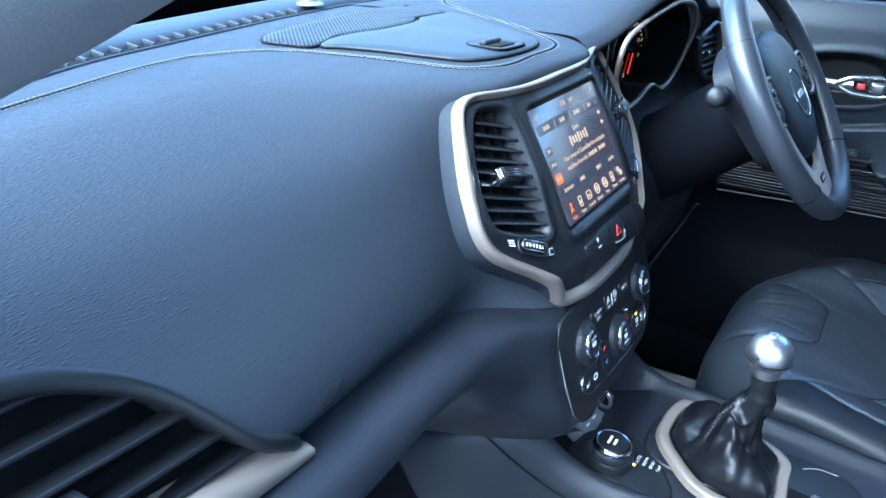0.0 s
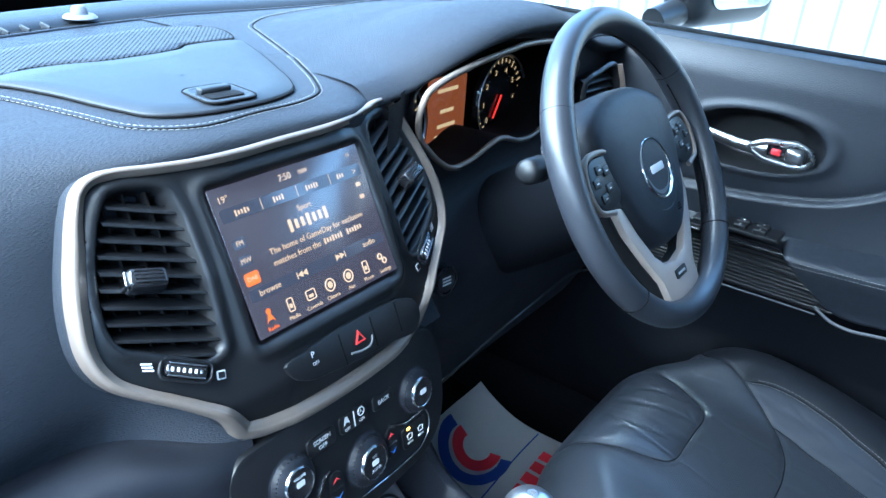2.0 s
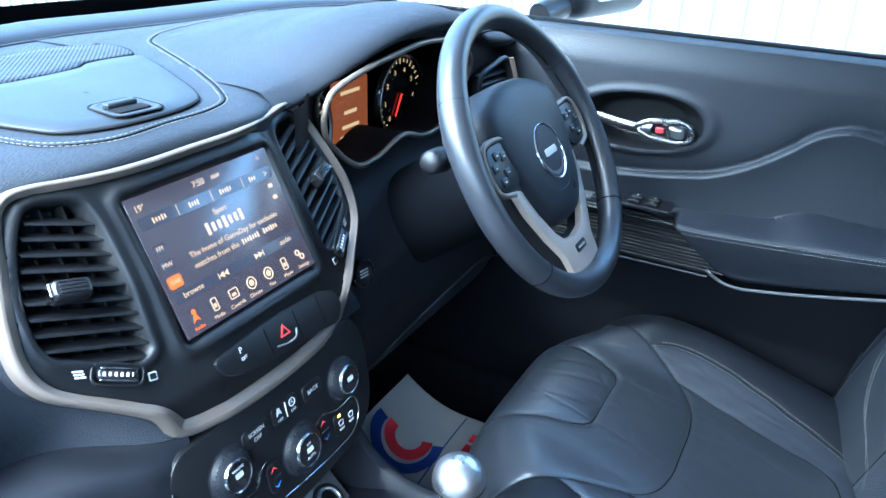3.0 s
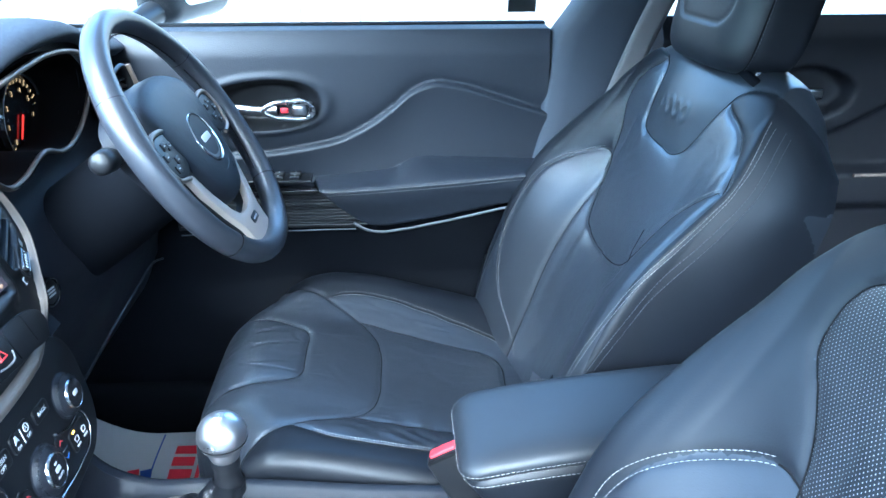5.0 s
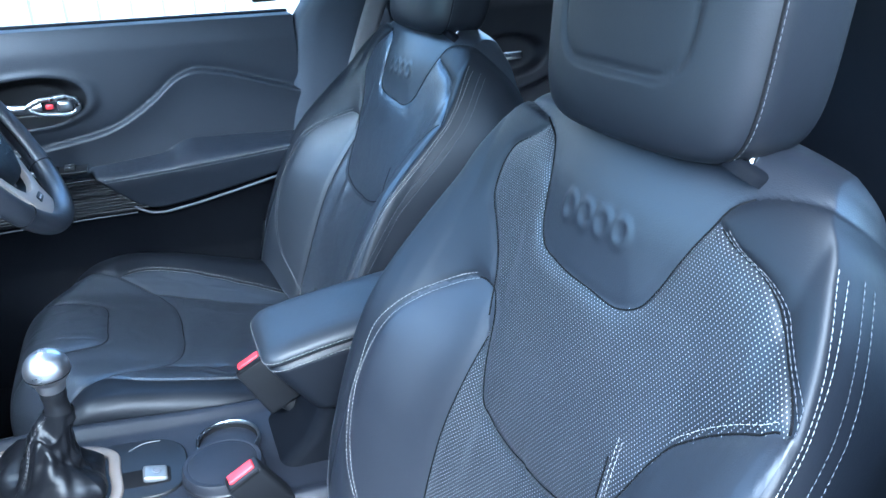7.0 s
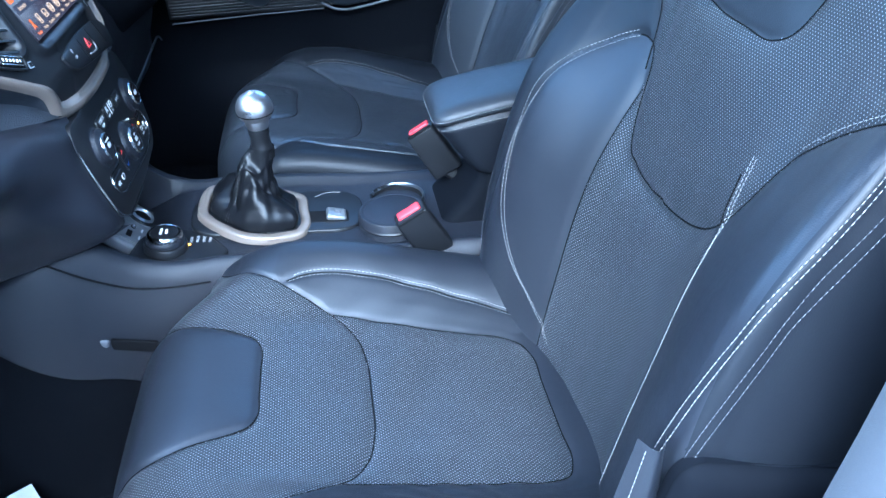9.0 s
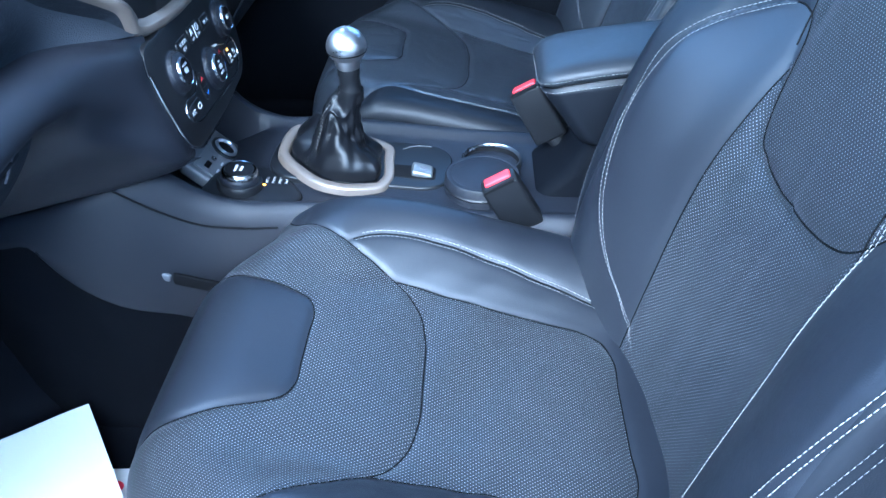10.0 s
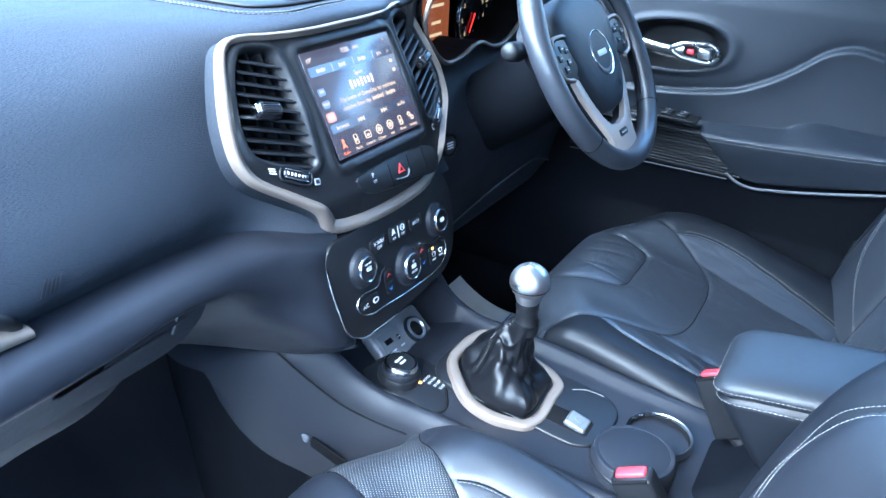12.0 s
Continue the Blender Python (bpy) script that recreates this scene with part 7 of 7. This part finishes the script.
# window switches
swp = part("switch_panel", rbox("switch_panel", (.045, .13, .006), .002, M_SATIN), door, "black switch panel", m=pose(.712, -.135, 1.012, 0, 0, 0))
for k in range(4):
    part("window_switch", rbox("window_switch", (.014, .020, .008), .002, M_SATIN), swp, m=pose(.006 - .020 * (k % 2) + .004, -.035 + .030 * (k // 2), .005))
    part("switch_mark", plate("switch_mark", rrect(.005, .002, .0004), .0003, 0, M_WHITE), swp, m=pose(.006 - .020 * (k % 2) + .004, -.035 + .030 * (k // 2), .0094))
part("switch_mark", plate("switch_mark", rrect(.006, .006, .001), .0003, 0, M_WHITE), swp, m=pose(0, .03, .0034))
# window
win = thing("window_1", "raised clear driver's window with a small black sticker", "car window", kind="structure")
pn = part("pane", make("pane", [(.80, -.66, BELT - .02), (.80, .42, BELT - .02), (.70, .05, 1.60), (.70, -.66, 1.60)], [(0, 1, 2, 3)], M_GLASS), win)
pn.visible_shadow = False
STK = surface("black_sticker", (.008, .008, .008), .5)
part("sticker", rbox("sticker", (.001, .050, .026), 0, STK), win, "small black sticker", m=pose(.783, -.585, 1.305, 0, -16, 0))
part("seal", rbox("seal", (.02, 1.0, .010), .004, M_DARK, (.822, -.135, BELT + .010)), win)

M_MIRROR = surface("rain_speckled_mirror", (0.42, 0.45, 0.46), 0.10, metal=1.0, var=0.3, grain=90, bump=0.4, big=60)
# door mirror outside
mir = thing("door_mirror", "dark door mirror speckled with rain outside the driver's window", "mirror", pose(1.10, .085, 1.335, 0, 0, -14))
part("shell", rbox("shell", (.28, .10, .18), .045, M_SATIN, seg=5), mir)
part("mirror_glass", plate("mirror_glass", rrect(.222, .128, .04), .004, .001, M_MIRROR), mir, "mirror glass", m=pose(0, -.053, .012, 90, 0, 0))
part("arm", tube("arm", [(-.08, .0, -.05), (-.20, .0, -.075)], .025, M_SATIN), mir)

# ---- middle pillar and belt on the driver's side ----
bp_ = thing("pillar_middle_right", "tall grey-black middle pillar trim behind the driver's door", "pillar", kind="structure")
rows = []
for z in np.linspace(.46, 1.62, 30):
    y0 = np.interp(z, [.46, .83, 1.0, 1.26, 1.33, 1.62], [-.56, -.575, -.605, -.640, -.688, -.80])
    y1 = y0 - np.interp(z, [.46, 1.0, 1.3, 1.62], [.26, .20, .14, .12])
    x0 = np.interp(z, [.46, 1.2, 1.62], [.74, .735, .66])
    rows.append([(x0 + .06, y0 + .004, z), (x0 + .012, y0, z), (x0 + .002, y0 - .012, z), (x0 - .003, y0 - .04, z), (x0 - .003, y1 + .04, z), (x0 + .002, y1 + .012, z), (x0 + .012, y1, z), (x0 + .06, y1, z)])
rows_b = rows
part("pillar_cover", loft("pillar_cover", np.array(rows), surface("slate_pillar_plastic", (0.034, 0.040, 0.052), 0.6, var=0.12, grain=1000, bump=0.3, spec=0.3), flip=True), bp_, "smooth pillar cover")
belt = thing("seat_belt", "grey seat belt webbing hanging beside the pillar", "seat belt")
bl = spline([(.655, -.93, 1.55), (.70, -.83, 1.36), (.705, -.765, 1.20), (.70, -.715, 1.05), (.69, -.66, .85), (.67, -.60, .62)], 40)
part("webbing", loft("webbing", np.stack([bl + np.array([0, .023, 0]), bl + np.array([-.001, .012, 0]), bl + np.array([-.001, -.012, 0]), bl + np.array([0, -.023, 0]), bl + np.array([.002, -.023, 0]), bl + np.array([.002, .023, 0])], 0), M_WEB, closed=True), belt, "woven grey webbing")

# ---- rear door, rear bench ----
rd = thing("door_rear", "closed rear door with a dark moulded panel", "car door", kind="structure")
rsw = cub([-2.1, -1.60, -1.5, -1.40, -1.30, -1.2, -1.1, -.8], [1.12, 1.135, 1.16, 1.17, 1.125, 1.075, 1.06, 1.06])


def rear_face(y, z):
    x = .755 + .020 * sstep(.004, -.012, z - rsw(y)) - .030 * sstep(1.0, .985, z) * sstep(.90, .93, z) + .022 * sstep(1.245, 1.285, z)
    b = np.hypot((y + 1.13) / .09, (z - 1.145) / .05)
    return np.stack([x + .03 * sstep(1.0, .8, b), y, z], -1)


Yr, Zr = np.meshgrid(np.linspace(-2.2, -.84, 160), np.linspace(.5, 1.285, 110), indexing="ij")
part("panel", loft("panel", rear_face(Yr, Zr), M_PLASTIC, flip=True), rd, "dark moulded panel")
part("pull", rbox("pull", (.012, .05, .022), .005, M_CHROME), rd, "chrome inner handle", m=pose(.752, -1.13, 1.145))
part("trim_strip", tube("trim_strip", [(.735, -1.24, .988), (.735, -1.62, .992)], .004, M_TRIM, n=8), rd, "thin metal strip")
part("shell", rbox("shell", (.05, 1.4, .8), .01, M_PAINT, (.835, -1.53, .88)), rd)
rw = thing("window_2", "closed rear side window", "car window", kind="structure")
rp = part("pane", make("pane", [(.80, -2.2, 1.26), (.80, -.82, 1.26), (.70, -.84, 1.60), (.70, -2.2, 1.58)], [(0, 1, 2, 3)], M_GLASS), rw)
rp.visible_shadow = False
bench = thing("rear_seat", "black leather rear bench seat in shade", "car seat")
part("bench_cushion", rbox("bench_cushion", (1.30, .50, .20), .06, M_LEATHER, (.02, -1.45, .72), seg=5), bench)
part("bench_back", rbox("bench_back", (1.30, .16, .62), .06, M_LEATHER, seg=5), bench, m=pose(.02, -1.74, 1.06, -14, 0, 0))

# passenger side sill and rear bodywork behind the open door
lsill = thing("sill_left", "dark painted door sill on the open passenger side", "sill", kind="structure")
part("sill_beam", rbox("sill_beam", (.14, 1.35, .16), .03, M_PAINT, (-.80, -.15, .38)), lsill)
part("sill_trim", rbox("sill_trim", (.12, 1.3, .02), .006, M_PLASTIC, (-.79, -.15, .462)), lsill)
rsill = thing("sill_right", "black carpeted sill inside the driver's door", "sill", kind="structure")
part("sill_beam", rbox("sill_beam", (.14, 1.6, .22), .03, M_CARPET, (.83, -.10, .43)), rsill)
lp = thing("pillar_middle_left", "dark middle pillar on the passenger side", "pillar", kind="structure")
part("pillar_cover", loft("pillar_cover", np.array(rows_b) * [-1, 1, 1] + [.06, 0, 0], M_PILLAR), lp)
lr = thing("side_rear_left", "closed rear passenger side of the car", "car door", kind="structure")
part("panel", rbox("panel", (.05, 1.35, .85), .01, M_PLASTIC, (-.81, -1.60, .86)), lr)
lk = thing("side_front_left", "scuttle side under the passenger end of the dashboard", "trim", kind="structure")
part("kick_panel", rbox("kick_panel", (.05, .40, .80), .01, M_PLASTIC, (-.80, .62, .80)), lk)
rk = thing("side_front_right", "scuttle side under the driver's end of the dashboard", "trim", kind="structure")
part("kick_panel", rbox("kick_panel", (.05, .40, .80), .01, M_PLASTIC, (.83, .56, .80)), rk)

# ---- paper floor mats ----


def paper(name, label, corners, curl, mat=M_PAPER):
    """A paper sheet over four corners, one edge curled up."""
    a, b, c, d = [np.array(p, float) for p in corners]
    n = 24
    P = []
    for i in range(n):
        for j in range(n):
            u, v = i / (n - 1), j / (n - 1)
            p = (a * (1 - u) + b * u) * (1 - v) + (d * (1 - u) + c * u) * v
            p = p + np.array([0, 0, (.004 if curl else .001) * math.sin(u * 7 + v * 4) + curl * max(0, v - .72) ** 2])
            P.append(p)
    P = np.array(P).reshape(n, n, 3)
    ob = thing(name, label, "floor mat")
    part("sheet", loft("sheet", P, mat), ob)
    return ob, P



md, MP = paper("paper_mat", "white printed paper mat on the driver's floor, front edge curled up", [(.36, -.22, .447), (.715, -.22, .447), (.725, .30, .452), (.37, .28, .452)], .7)


def mat_point(P, u, v):
    n = P.shape[0] - 1
    i, j = min(int(u * n), n - 1), min(int(v * n), n - 1)
    return P[i, j] + (P[i + 1, j] - P[i, j]) * (u * n - i) + (P[i, j + 1] - P[i, j]) * (v * n - j)


def mat_band(P, c, r0, r1, a0, a1):
    rows = []
    for a in np.radians(np.linspace(a0, a1, 24)):
        rows.append([mat_point(P, c[0] + r * math.cos(a), c[1] + r * math.sin(a) * .6) + np.array([0, 0, .0015]) for r in (r0, r1)])
    return np.array(rows)


part("blue_arc", loft("blue_arc", mat_band(MP, (.58, .84), .17, .24, 80, 290), M_PRINT_BLUE), md, "blue printed arc")
part("red_arc", loft("red_arc", mat_band(MP, (.60, .84), .09, .16, 80, 290), M_PRINT_RED), md, "red printed arc")
for k in range(5):
    u0 = .38 + k * .10
    part("red_bar", loft("red_bar", np.array([[mat_point(MP, u0 + a, .55 + b) + np.array([0, 0, .0015]) for b in np.linspace(0, .085, 4)] for a in (0, .075)]), M_PRINT_RED), md, "red printed bar")
part("red_line", loft("red_line", np.array([[mat_point(MP, a, .52 + b) + np.array([0, 0, .0015]) for b in (0, .015)] for a in np.linspace(.38, .9, 8)]), M_PRINT_RED), md)
part("grey_line", loft("grey_line", np.array([[mat_point(MP, a, .70 + b) + np.array([0, 0, .0012]) for b in (0, .006)] for a in np.linspace(.3, .98, 8)]), M_PRINT_BLUE), md)
mp1, P1 = paper("paper_mat", "white paper mat on the passenger floor with a creased edge", [(-.173, .217, .500), (-.260, .340, .500), (-.69, .030, .497), (-.605, -.09, .497)], 0.0)
part("fold", loft("fold", np.array([[mat_point(P1, u, v) + np.array([0, 0, .003 + .006 * (v < .03)]) for v in (-.004, .05, .10)] for u in np.linspace(0, 1, 12)]), M_PAPER), mp1, "creased white edge")
mp2, P2 = paper("paper_mat", "white paper mat with red printed spots under another", [(-.245, .25, .452), (-.215, -.30, .450), (-.62, -.30, .450), (-.62, .25, .452)], 0.0)
for u, v in ((.235, .045), (.165, .085), (.33, .12), (.28, .22)):
    part("red_spot", loft("red_spot", np.array([[mat_point(P2, u + r * math.cos(a), v + r * math.sin(a)) + np.array([0, 0, .0015]) for r in (.002, .03)] for a in np.linspace(0, math.tau, 20)]), M_PRINT_RED), mp2, "red printed spot")
